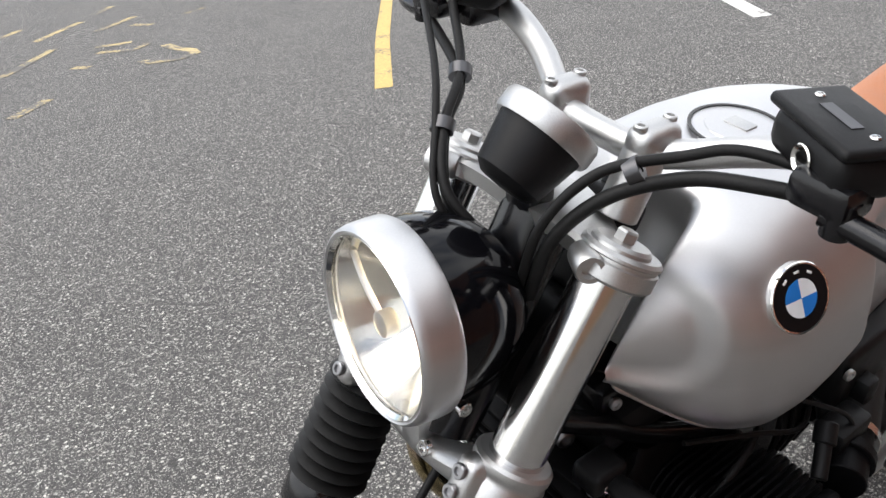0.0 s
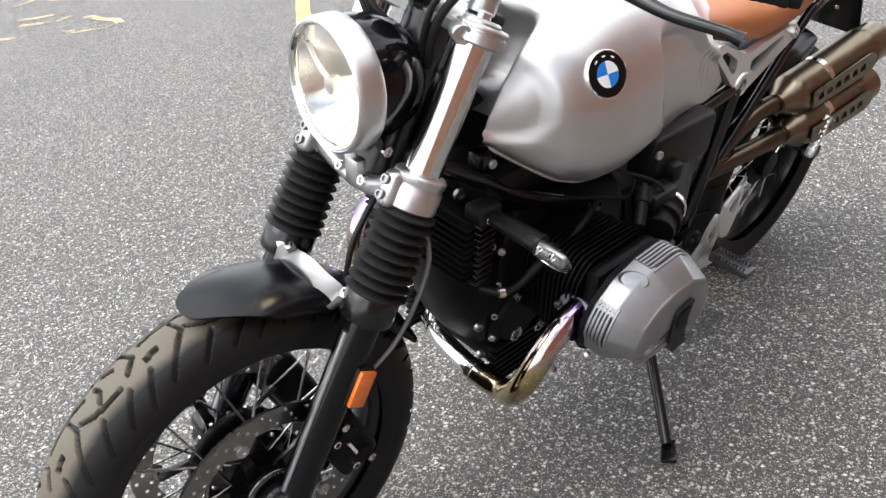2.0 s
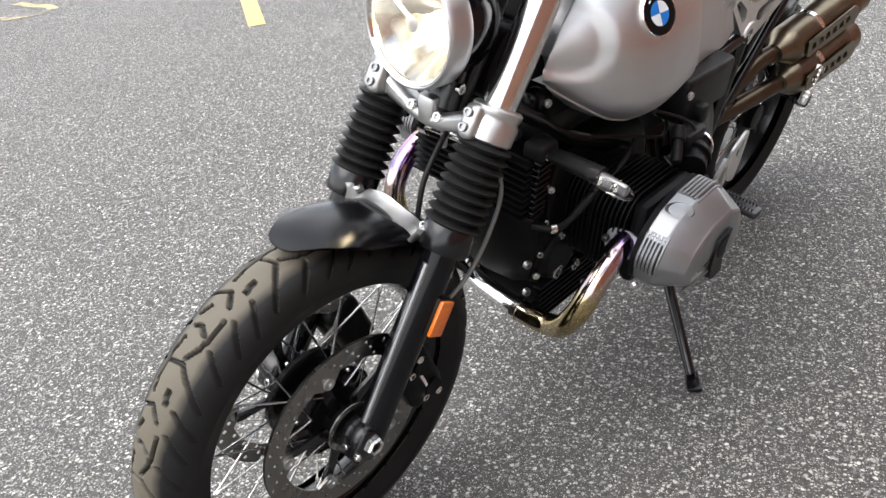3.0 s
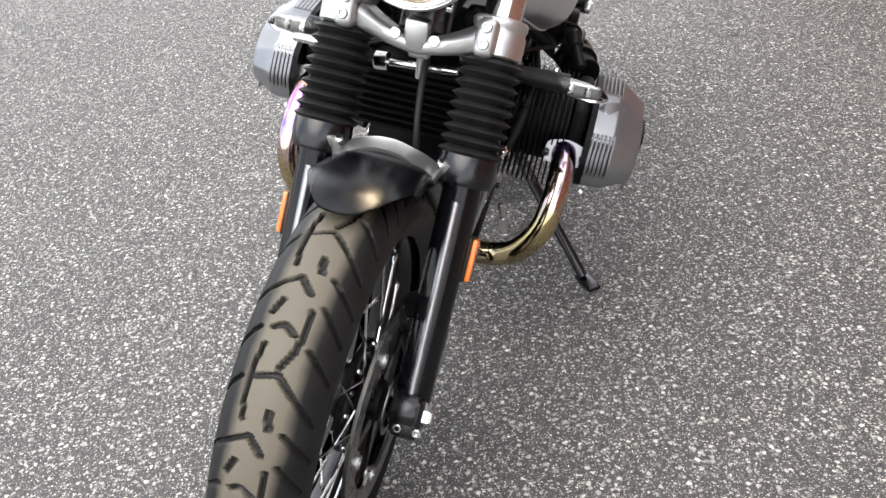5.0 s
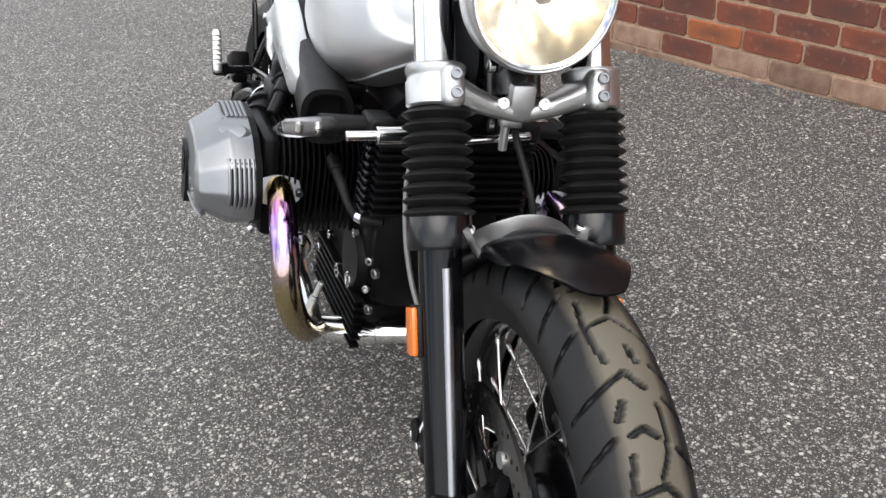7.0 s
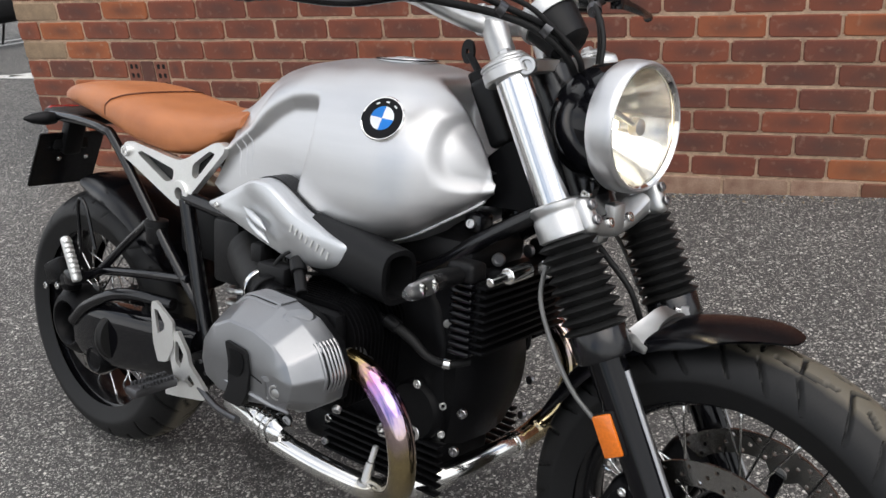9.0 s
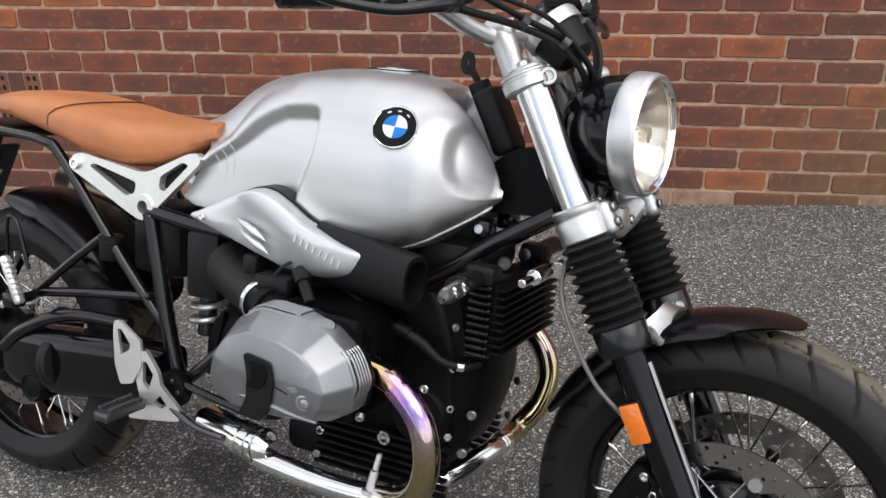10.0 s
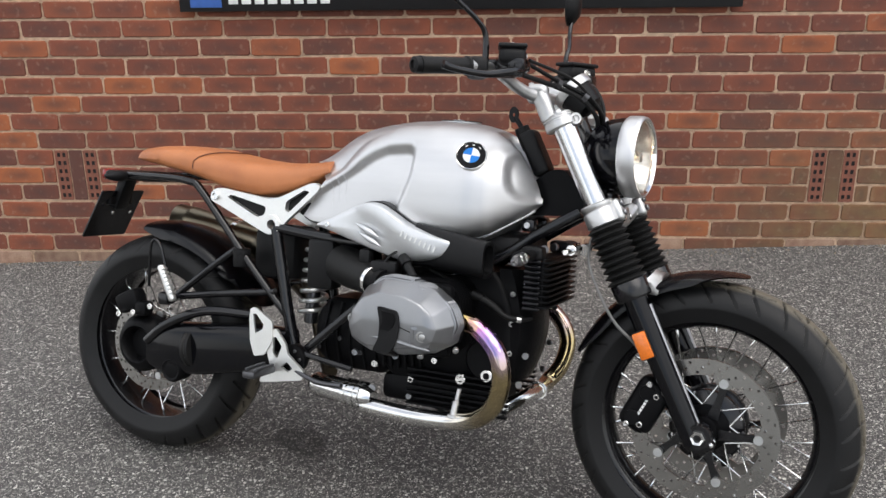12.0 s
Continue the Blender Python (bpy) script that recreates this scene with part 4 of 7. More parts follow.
def soft(v, a, b):
    t = min(1.0, max(0.0, (v - a) / (b - a)))
    return t * t * (3 - 2 * t)


def tank_point(x, ph):
    """Surface point of the tank at length x and angle ph (0: bottom centre, pi/2: widest on the left, pi: top)."""
    zt, zb, w = curve(T_TOP, x), curve(T_BOT, x), curve(T_WID, x)
    zw = zb + (zt - zb) * 0.42
    s, c = math.sin(ph), -math.cos(ph)
    if c >= 0:
        z = zw + (zt - zw) * abs(c) ** 0.86
        y = w * abs(s) ** 0.74
    else:
        z = zw - (zw - zb) * abs(c) ** 0.58
        y = w * abs(s) ** 0.40
    # knee panel: set in behind a firm step that leans back as it goes down, soft along its upper edge
    edge = 0.826 - 0.05 * soft(0.86 - z, 0.0, 0.16)
    da, db = edge - x, float(np.interp(x, *zip(*KNEE))) - z
    inside = soft(da, 0.0, 0.026) * soft(db, -0.006, 0.040)
    flat_y = curve(KNEE_WID, x) * (1 - 0.20 * max(0.0, (z - 0.80) / 0.12) ** 2)
    if y > flat_y:
        y += (flat_y - y) * inside
    # hollow beside the steering head, crisp along its rear edge
    q = (abs((x - 1.084 + 0.10 * (z - 0.850)) / 0.052) ** 2.8 + abs((z - 0.850) / 0.062) ** 2.8) ** (1 / 2.8)
    y -= 0.0135 * soft(-q, -1.08, -0.70)
    # the nose is forked round the steering head, and the rear edge slopes along the seat
    back = 0.10 * soft(x, 0.965, 1.095) * soft(0.064 - y, 0.0, 0.026)
    rear = (0.018 + 0.69 * min(0.125, max(0.0, z - 0.715))) * min(1.0, y / 0.11) ** 2 * max(0.0, (0.74 - x) / 0.266)
    return Vector((x - back + rear, math.copysign(y, s) + 0.009, z))


rings = []
NX, NP = 260, 176
for i in range(NX + 1):
    x = 0.474 + 0.634 * (0.5 - 0.5 * math.cos(math.pi * (0.03 + 0.97 * i / NX)))
    rings.append([tank_point(x, 2 * math.pi * k / NP) for k in range(NP)])
tank = part("fuel_tank", loft(rings), TANK_ALU, bike, "brushed aluminium fuel tank with knee recesses", angle=60)
# seam flange along the lower front edge
for sy in (-1, 1):
    pts = []
    for x in np.linspace(0.845, 1.106, 18):
        pts.append(tank_point(float(x), sy * 0.17 * math.pi))
    part("tank_seam", tube(pts, 0.0028, 8, 3), TANK_ALU, tank)
# filler cap
cap_c = Vector((0.866, 0.009, 0.9722))
part("filler_cap", moved(lathe([(0.050, -0.014), (0.050, 0.0000), (0.048, 0.0012), (0.036, 0.0016), (0.035, 0.003), (0.004, 0.0036)], 48), Matrix.Translation(cap_c)), TANK_ALU, tank, "flush brushed aluminium filler cap")
part("cap_ring", moved(lathe([(0.050, 0.0), (0.0535, 0.0), (0.0535, 0.0022), (0.050, 0.0022)], 56, closed=True), Matrix.Translation(cap_c)), BLACK_SATIN, tank)
part("key_flap", block(cap_c + Vector((-0.004, 0, 0.0042)), (0.020, 0.030, 0.002), 0.0008), CAST_ALU, tank)


def surface_pose(x, z_want, sy):
    """Pose on the tank's side at length x and height z, z axis outwards."""
    best = min((0.25 * math.pi + 0.5 * math.pi * k / 400 for k in range(401)), key=lambda a: abs(tank_point(x, a).z - z_want))
    p, px, pp = tank_point(x, best), tank_point(x + 0.004, best), tank_point(x, best + 0.01)
    nrm = (px - p).cross(pp - p).normalized()
    if nrm.y < 0:
        nrm.negate()
    p.y, nrm.y = 0.009 + (p.y - 0.009) * sy, nrm.y * sy
    zc_ = nrm
    xa = (Vector((1, 0, 0)) - zc_ * zc_.x).normalized()
    ya = zc_.cross(xa)
    m = Matrix((xa, ya, zc_)).transposed().to_4x4()
    return Matrix.Translation(p) @ m


for sy in (-1, 1):
    m = surface_pose(0.961, 0.889, sy) @ Matrix.Translation((0, 0, 0.0005))
    rd = part("roundel", moved(lathe([(0.010, -0.006), (0.0345, -0.006), (0.0345, 0.0015), (0.0335, 0.0026), (0.010, 0.0030)], 48), m), ROUNDEL_BLACK, bike, "round black enamel badge with blue and white quarters")
    part("badge_edge", moved(lathe([(0.0335, -0.006), (0.0362, -0.006), (0.0362, 0.0016), (0.0350, 0.0030), (0.0335, 0.0026)], 56, closed=True), m), CHROME, rd)
    for q in range(4):
        pts = [(0, 0, 0.0034)] + [(0.0195 * math.cos(math.pi / 2 * (q + k / 8)), 0.0195 * math.sin(math.pi / 2 * (q + k / 8)), 0.0034) for k in range(9)]
        g = (pts + [(x, y, 0.0020) for x, y, _ in pts], [tuple(range(10)), tuple(range(19, 9, -1))] + [(k, (k + 1) % 10, 10 + (k + 1) % 10, 10 + k) for k in range(10)])
        part("badge_quarter", moved(g, m), ROUNDEL_WHITE if q % 2 == 0 else ROUNDEL_BLUE, rd, smooth=False)
    for k in (-1, 0, 1):
        a = -math.pi / 2 * sy - k * 0.62
        part("badge_mark", block((0.0265 * math.cos(a), 0.0265 * math.sin(a), 0.0030), (0.0025, 0.0060, 0.0010), 0.0003, m=Matrix.Rotation(a, 4, "Z")), SIGN_WHITE, rd, m=m)

# seat
S_TOP = [(-0.085, 0.838), (-0.068, 0.860), (0.000, 0.871), (0.075, 0.875), (0.150, 0.871), (0.200, 0.863), (0.260, 0.853), (0.348, 0.845), (0.420, 0.845), (0.499, 0.851), (0.560, 0.862)]
S_BOT = [(-0.085, 0.828), (-0.030, 0.821), (0.017, 0.814), (0.100, 0.799), (0.175, 0.784), (0.265, 0.761), (0.351, 0.749), (0.433, 0.761), (0.500, 0.785), (0.560, 0.822)]
S_WID = [(-0.085, 0.055), (-0.070, 0.082), (-0.020, 0.104), (0.050, 0.114), (0.140, 0.125), (0.240, 0.133), (0.340, 0.126), (0.440, 0.110), (0.560, 0.100)]


def seat_point(x, ph):
    """Surface of the seat at length x; ph runs round the section, pi on top."""
    zt, zb, w = curve(S_TOP, x), curve(S_BOT, x), curve(S_WID, x)
    e = min(1, (x + 0.085) / 0.02 + 0.35)
    s, c = math.sin(ph), -math.cos(ph)
    y = math.copysign(w * e * abs(s) ** 0.62, s)
    z = (zt + zb) / 2 + math.copysign((zt - zb) / 2 * abs(c) ** (0.55 if c > 0 else 0.5), c) - (0.010 * abs(s) ** 3 if c > 0 else 0)
    dip = 0.003 * math.exp(-((x - 0.157 - 0.07 * soft(z, 0.832, 0.872)) / 0.006) ** 2)
    return Vector((x, y * (1 - dip * 6), z - dip * (c > 0)))


seat = part("seat", loft([[seat_point(-0.085 + 0.645 * i / 120, 2 * math.pi * k / 56) for k in range(56)] for i in range(121)]), LEATHER, bike, "tan leather bench seat with stitched seam", angle=70)
seam = []
for k in range(49):
    ph = math.pi * (0.46 + 1.08 * k / 48)
    x = 0.15
    for _ in range(6):
        x = 0.157 + 0.07 * soft(seat_point(x, ph).z, 0.832, 0.872)
    seam.append(seat_point(x, ph) + Vector((0, 0.0006 * math.sin(ph), 0.0016 * max(0.0, -math.cos(ph)))))
part("seat_seam", tube(seam, 0.0016, 6, 2), STITCH, seat)
# folds pressed into the rear flank of the tank
for sy in (-1, 1):
    for k in range(3):
        pts = []
        for q in range(7):
            p = tank_point(0.492 + 0.018 * k + 0.012 * q, math.pi * (0.66 + 0.012 * k - 0.040 * q))
            pts.append(Vector((p.x, 0.009 + sy * (p.y - 0.009 - 0.0004), p.z)))
        part("tank_crease", tube(pts, [0.0006, 0.0012, 0.0016, 0.0017, 0.0016, 0.0012, 0.0006], 8, 2), TANK_ALU, tank)

# frame
def fr(name, pts, r, label="", mat=BLACK_SATIN, n=16, sm=True):
    return part(name, tube(pts, r, n, 8, smooth=sm), mat, bike, label)


for sy in (-1, 1):
    y = 0.118 * sy
    out_l = rounded([(0.200, 0.770), (0.222, 0.762), (0.365, 0.700), (0.386, 0.694), (0.408, 0.704), (0.424, 0.724), (0.530, 0.822), (0.520, 0.836), (0.500, 0.834), (0.405, 0.790), (0.380, 0.786), (0.235, 0.806), (0.208, 0.802), (0.196, 0.786)], 0.016)
    h1 = rounded([(0.250, 0.783), (0.345, 0.737), (0.368, 0.745), (0.372, 0.766), (0.262, 0.790)], 0.008)
    h2 = rounded([(0.428, 0.762), (0.440, 0.756), (0.500, 0.812), (0.484, 0.816), (0.432, 0.784)], 0.006)
    pl = part("seat_bracket", plate(out_l, [h1, h2, circle(0.392, 0.722, 0.013, 20)], 0.016, Matrix.Translation((0, y, 0))), WHITE_ALU, bike, "pale forged aluminium seat frame bracket", angle=30)
    part("bracket_ring", moved(lathe([(0.0125, -0.013), (0.024, -0.013), (0.026, -0.010), (0.026, 0.010), (0.024, 0.013), (0.0125, 0.013)], 32, closed=True), Matrix.Translation((0.392, y, 0.722)) @ TO_Y), WHITE_ALU, pl)
    part("bracket_bolt", moved(bolt(0.012, 0.008), towards((0.214, y + sy * 0.007, 0.784), (0, sy, 0))), POLISHED, pl)
    for hole in (h1, h2):
        hx, hz = sum(p[0] for p in hole) / len(hole), sum(p[1] for p in hole) / len(hole)
        part("bracket_grille", plate([(hx + (p[0] - hx) * 1.15, hz + (p[1] - hz) * 1.25) for p in hole], [], 0.004, Matrix.Translation((0, y - sy * 0.011, 0))), BLACK_PLASTIC, pl, "black grille behind the opening")
    fr("frame_upright", [(0.400, y, 0.712), (0.425, y, 0.60), (0.462, y, 0.44), (0.488, y, 0.385)], 0.0155, "black steel frame tube")
    fr("subframe_tube", [(-0.150, sy * 0.085, 0.818), (0.02, sy * 0.105, 0.822), (0.120, y, 0.816), (0.165, y, 0.790), (0.325, y, 0.612), (0.455, y, 0.480)], 0.0105, "black rear subframe tube")
    fr("subframe_stay", [(0.085, y, 0.500), (0.24, y, 0.525), (0.405, y, 0.548)], 0.010)
    fr("peg_stay", [(0.290, y, 0.655), (0.20, y, 0.590), (0.085, y, 0.500)], 0.0095)
    fr("spine_tube", [(0.40, y, 0.715), (0.56, y, 0.700), (0.75, sy * 0.105, 0.690)], 0.014)
    fr("frame_downtube", [(0.80, sy * 0.105, 0.600), (0.984, sy * 0.078, 0.685), (1.078, sy * 0.066, 0.749), (1.176, sy * 0.052, 0.810)], 0.0135, "black front frame tube")
    fr("frame_cradle", [(0.495, sy * 0.13, 0.395), (0.56, sy * 0.13, 0.455), (0.650, sy * 0.12, 0.540)], 0.012)
    part("pivot_cover", moved(lathe([(0.010, -0.012), (0.034, -0.012), (0.036, -0.008), (0.036, 0.008), (0.033, 0.012), (0.010, 0.012)], 32), Matrix.Translation((0.493, sy * 0.150, 0.392)) @ TO_Y), BLACK_CAST, bike)
    for k in range(5):
        a = 2 * math.pi * k / 5
        part("pivot_bolt", moved(bolt(0.0045, 0.004), towards((0.493 + 0.021 * math.cos(a), sy * 0.161, 0.392 + 0.021 * math.sin(a)), (0, sy, 0))), DARK_STEEL, bike)

# engine
def cast_box(x0, x1, z0, z1, half, waist):
    """Engine casting: a barrel-sided box whose flanks draw in towards the top and the bottom."""
    rings_ = []
    for i in range(13):
        t = i / 12
        hw = half * (1 - waist * abs(2 * t - 1) ** 2.4)
        z = z0 + (z1 - z0) * t
        cut = 0.16 * (x1 - x0) * abs(2 * t - 1) ** 3
        rings_.append([(x, y, z) for x, y in rounded([(x0 + cut, -hw), (x1 - cut, -hw), (x1 - cut, hw), (x0 + cut, hw)], 0.022, 4)])
    return loft(rings_)


case = part("crankcase", cast_box(0.69, 1.05, 0.355, 0.655, 0.104, 0.22), BLACK_CAST, bike, "black boxer engine crankcase")
box_ = part("gearbox", cast_box(0.505, 0.735, 0.365, 0.545, 0.085, 0.30), BLACK_CAST, bike, "black gearbox housing")
for sy in (-1, 1):
    for k in range(6):
        part("case_rib", tube([(0.720 + 0.020 * k, sy * 0.100, 0.395), (0.716 + 0.020 * k, sy * 0.109, 0.455)], 0.004, 8, 2), BLACK_CAST, case)
    part("case_cover", moved(lathe([(0.004, 0.010), (0.046, 0.010), (0.052, 0.004), (0.054, -0.006)], 36), towards((0.990, sy * 0.104, 0.450), (0, sy, 0))), BLACK_CAST, case)
    for k in range(5):
        part("gearbox_rib", tube([(0.545 + 0.036 * k, sy * 0.074, 0.375), (0.540 + 0.036 * k, sy * 0.089, 0.455), (0.545 + 0.036 * k, sy * 0.074, 0.535)], 0.0045, 8, 3), BLACK_CAST, box_)
    for k in range(4):
        part("gearbox_bolt", moved(bolt(0.006, 0.006), towards((0.525 + 0.060 * k, sy * 0.086, 0.415 + 0.030 * (k % 2)), (0, sy, 0))), DARK_STEEL, box_)
part("sump", block((0.86, 0, 0.345), (0.30, 0.19, 0.07), 0.02), BLACK_CAST, bike, "black engine sump")
fc = []
for i in range(15):
    t = i / 14
    z = 0.395 + 0.27 * t
    hw = 0.078 + 0.022 * math.sin(math.pi * min(1, t * 1.1))
    xf = 1.030 + 0.055 * math.sin(math.pi * (0.15 + 0.75 * t))
    fc.append([(1.00, -hw, z), (xf - 0.02, -hw, z), (xf, -hw * 0.75, z), (xf + 0.008, 0, z), (xf, hw * 0.75, z), (xf - 0.02, hw, z), (1.00, hw, z)])
fcov = part("front_engine_cover", loft(fc), BLACK_CAST, bike, "ribbed black front engine cover", angle=40)
for z in (0.42, 0.47, 0.54, 0.61):
    for sy in (-1, 1):
        part("cover_bolt", moved(bolt(0.0065, 0.006), towards((1.040, sy * 0.096, z), (0.7, sy * 0.7, 0))), CAST_ALU, fcov)
for sy in (-1, 1):
    for k in range(7):
        part("sump_fin", block((0.92, sy * 0.108, 0.318 + 0.014 * k), (0.26, 0.016, 0.005), 0.001), BLACK_CAST, bike)
    for x, z, r in ((0.930, 0.395, 0.013), (0.995, 0.412, 0.015), (0.80, 0.375, 0.008), (0.86, 0.43, 0.008), (1.0, 0.50, 0.008), (0.70, 0.40, 0.009), (0.74, 0.50, 0.009)):
        part("engine_bolt", moved(bolt(r, 0.008), towards((x, sy * 0.108, z), (0, sy, 0))), POLISHED, bike)
    # cylinder with fins
    cx, cz = 0.905, 0.565
    cyl = part("cylinder", moved(lathe([(0.052, 0.09), (0.062, 0.10), (0.062, 0.25), (0.05, 0.255)], 32), Matrix.Translation((cx, 0, cz)) @ (TO_Y if sy > 0 else Matrix.Rotation(radians(90), 4, "X"))), BLACK_CAST, bike, "black finned cylinder")
    for k in range(15):
        y = sy * (0.116 + 0.0092 * k)
        grow = 0.088 if k > 6 else 0.080
        o = rounded([(cx - grow, cz - 0.082), (cx + grow, cz - 0.082), (cx + grow + 0.008, cz + 0.045), (cx + grow - 0.02, cz + 0.082), (cx - grow + 0.01, cz + 0.082), (cx - grow, cz + 0.04)], 0.018, 3)
        part("cooling_fin", plate(o, [], 0.0030, Matrix.Translation((0, y, 0))), BLACK_CAST, cyl)
    hd = part("cylinder_head", block((cx, sy * 0.262, cz - 0.004), (0.168, 0.030, 0.165), 0.018), BLACK_CAST, bike)
    # head cover: deep casting with a sloping shoulder and a gently domed outer face
    base_o = [(0.757, 0.500), (0.762, 0.540), (0.790, 0.586), (0.835, 0.613), (0.905, 0.611), (0.955, 0.596), (0.995, 0.566), (1.012, 0.525), (1.003, 0.482), (0.965, 0.458), (0.890, 0.444), (0.805, 0.444), (0.766, 0.462)]
    face_o = [(0.772, 0.503), (0.777, 0.536), (0.800, 0.567), (0.842, 0.586), (0.900, 0.583), (0.940, 0.570), (0.970, 0.548), (0.983, 0.518), (0.974, 0.490), (0.945, 0.474), (0.885, 0.463), (0.815, 0.463), (0.781, 0.478)]

    def ringed(outline, f, y, fz=None, r=0.005):
        mx, mz = 0.885, 0.526
        return [(mx + (x - mx) * f, sy * y, mz + (z - mz) * (fz or f)) for x, z in rounded(outline, r, 3)]

    hc = part("head_cover", loft([ringed(base_o, 1.0, 0.262), ringed(base_o, 1.0, 0.302), ringed(base_o, 0.985, 0.3075), ringed(face_o, 1.02, 0.3440), ringed(face_o, 0.985, 0.3490), ringed(face_o, 0.93, 0.3520), ringed(face_o, 0.80, 0.3555, 0.55), ringed(face_o, 0.70, 0.3570, 0.16), ringed(face_o, 0.25, 0.3575, 0.05)]), COVER_ALU, bike, "grey-silver cast cylinder head cover", angle=24)
    part("cover_gasket", plate([(0.885 + (x - 0.885) * 1.014, 0.526 + (z - 0.526) * 1.014) for x, z in rounded(base_o, 0.006, 3)], [], 0.010, Matrix.Translation((0, sy * 0.265, 0))), BLACK_CAST, hc)
    # ribs on the top and front of the cover; black tubes between paint slot shade
    for k in range(6):
        y0 = 0.2725 + 0.0070 * k
        dz = -0.75 * max(0.0, y0 - 0.3020)
        part("cover_rib", tube([(0.808, sy * y0, 0.596 + dz), (0.836, sy * y0, 0.6128 + dz), (0.880, sy * y0, 0.6118 + dz), (0.905, sy * y0, 0.6108 + dz)], 0.0034, 8, 3), COVER_ALU, hc)
        if k < 5:
            y1 = y0 + 0.0035
            dz = -0.75 * max(0.0, y1 - 0.3020)
            part("cover_slot", tube([(0.814, sy * y1, 0.6002 + dz), (0.838, sy * y1, 0.6124 + dz), (0.896, sy * y1, 0.6108 + dz)], 0.0024, 6, 3), BLACK_PLASTIC, hc)
    part("cover_boss", moved(lathe([(0.002, -0.012), (0.018, -0.012), (0.019, -0.004), (0.014, 0.004), (0.002, 0.006)], 20), towards((0.936, sy * 0.296, 0.598), (0.4, sy * 0.3, 0.8)) @ Matrix.Diagonal((1.5, 1, 1, 1))), COVER_ALU, hc)
    for k in range(6):
        y0 = 0.2725 + 0.0070 * k
        dx = -0.55 * max(0.0, y0 - 0.3020)
        part("cover_rib", tube([(0.985 + dx, sy * y0, 0.572), (0.9985 + dx, sy * y0, 0.556), (1.0105 + dx, sy * y0, 0.527), (1.0075 + dx, sy * y0, 0.508), (0.990 + dx, sy * y0, 0.476)], 0.0032, 8, 3), COVER_ALU, hc)
        if k < 5:
            y1 = y0 + 0.0035
            dx = -0.55 * max(0.0, y1 - 0.3020)
            # slot shade on the front, again as a black tube
            part("cover_slot", tube([(0.990 + dx, sy * y1, 0.568), (0.9990 + dx, sy * y1, 0.555), (1.0108 + dx, sy * y1, 0.527), (1.0080 + dx, sy * y1, 0.510), (0.991 + dx, sy * y1, 0.478)], 0.0022, 6, 3), BLACK_PLASTIC, hc)
    # thin black tube on the face draws the dark line of the crease's shade
    part("cover_groove", tube([(0.778, sy * 0.3490, 0.528), (0.825, sy * 0.3535, 0.529), (0.870, sy * 0.3560, 0.522), (0.915, sy * 0.3565, 0.510), (0.955, sy * 0.3520, 0.496)], 0.0013, 6, 4), BLACK_PLASTIC, hc)
    part("cover_ridge", tube([(0.782, sy * 0.3420, 0.490), (0.830, sy * 0.3495, 0.486), (0.880, sy * 0.3525, 0.484), (0.930, sy * 0.3500, 0.476), (0.968, sy * 0.3440, 0.470)], [0.002, 0.005, 0.006, 0.005, 0.002], 8, 4), COVER_ALU, hc)
    pad_o = rounded([(0.845, 0.556), (0.893, 0.549), (0.901, 0.522), (0.895, 0.482), (0.880, 0.456), (0.838, 0.458), (0.852, 0.486), (0.853, 0.522)], 0.007, 3)
    part("cover_pad", plate(pad_o, [], 0.016, Matrix.Translation((0, sy * 0.3535, 0))), BLACK_PLASTIC, hc, "black plastic cover insert")
    part("pad_emboss", plate([(0.874 + (x - 0.874) * 0.62, 0.526 + (z - 0.506) * 0.42) for x, z in pad_o], [], 0.002, Matrix.Translation((0, sy * 0.3622, 0))), BLACK_CAST, hc)
    part("cover_pad", block((0.856, sy * 0.326, 0.452), (0.040, 0.054, 0.014), 0.005, m=Matrix.Rotation(sy * radians(20), 4, "X"), seg=3), BLACK_PLASTIC, hc, "black plastic cover insert")
    part("bolt_recess", moved(lathe([(0.013, -0.004), (0.034, -0.004), (0.031, 0.002), (0.022, 0.0035), (0.0185, -0.003)], 5), towards((0.949, sy * 0.349, 0.500), (0.25, sy, -0.15))), COVER_ALU, hc, smooth=False)
    part("cover_bolt", moved(lathe([(0.006, -0.02), (0.0140, -0.02), (0.0140, 0.002), (0.0120, 0.005), (0.0095, 0.005), (0.0085, 0.001), (0.0068, 0.001), (0.0068, 0.006), (0.004, 0.007)], 24), towards((0.951, sy * 0.350, 0.500), (0.25, sy, -0.15))), CAST_ALU, hc)
    part("cover_bolt", moved(bolt(0.010, 0.010), towards((0.766, sy * 0.316, 0.514), (-0.5, sy, 0))), CAST_ALU, hc)
    for x, z in ((0.998, 0.466), (0.915, 0.442)):
        part("cover_nut", moved(bolt(0.007, 0.008), towards((x, sy * 0.272, z), (0.3, sy * 0.8, -0.5))), CAST_ALU, hc)
    # exhaust header
    fl = part("exhaust_flange", plate(rounded([(-0.040, -0.020), (0.0, -0.030), (0.040, -0.020), (0.040, 0.020), (0.0, 0.030), (-0.040, 0.020)], 0.014), [circle(0, 0, 0.020, 20)], 0.007, Matrix.Translation((0.985, sy * 0.232, 0.522)) @ Matrix.Rotation(radians(90), 4, "Z") @ Matrix.Rotation(radians(-18), 4, "X") @ Matrix.Scale(0.86, 4)), FORK_STRIP, bike, "exhaust flange")
    for q in (-0.032, 0.032):
        part("flange_nut", moved(bolt(0.006, 0.010, False), towards((0.988, sy * 0.232 + q, 0.522), (1, 0, -0.2))), DARK_STEEL, fl)

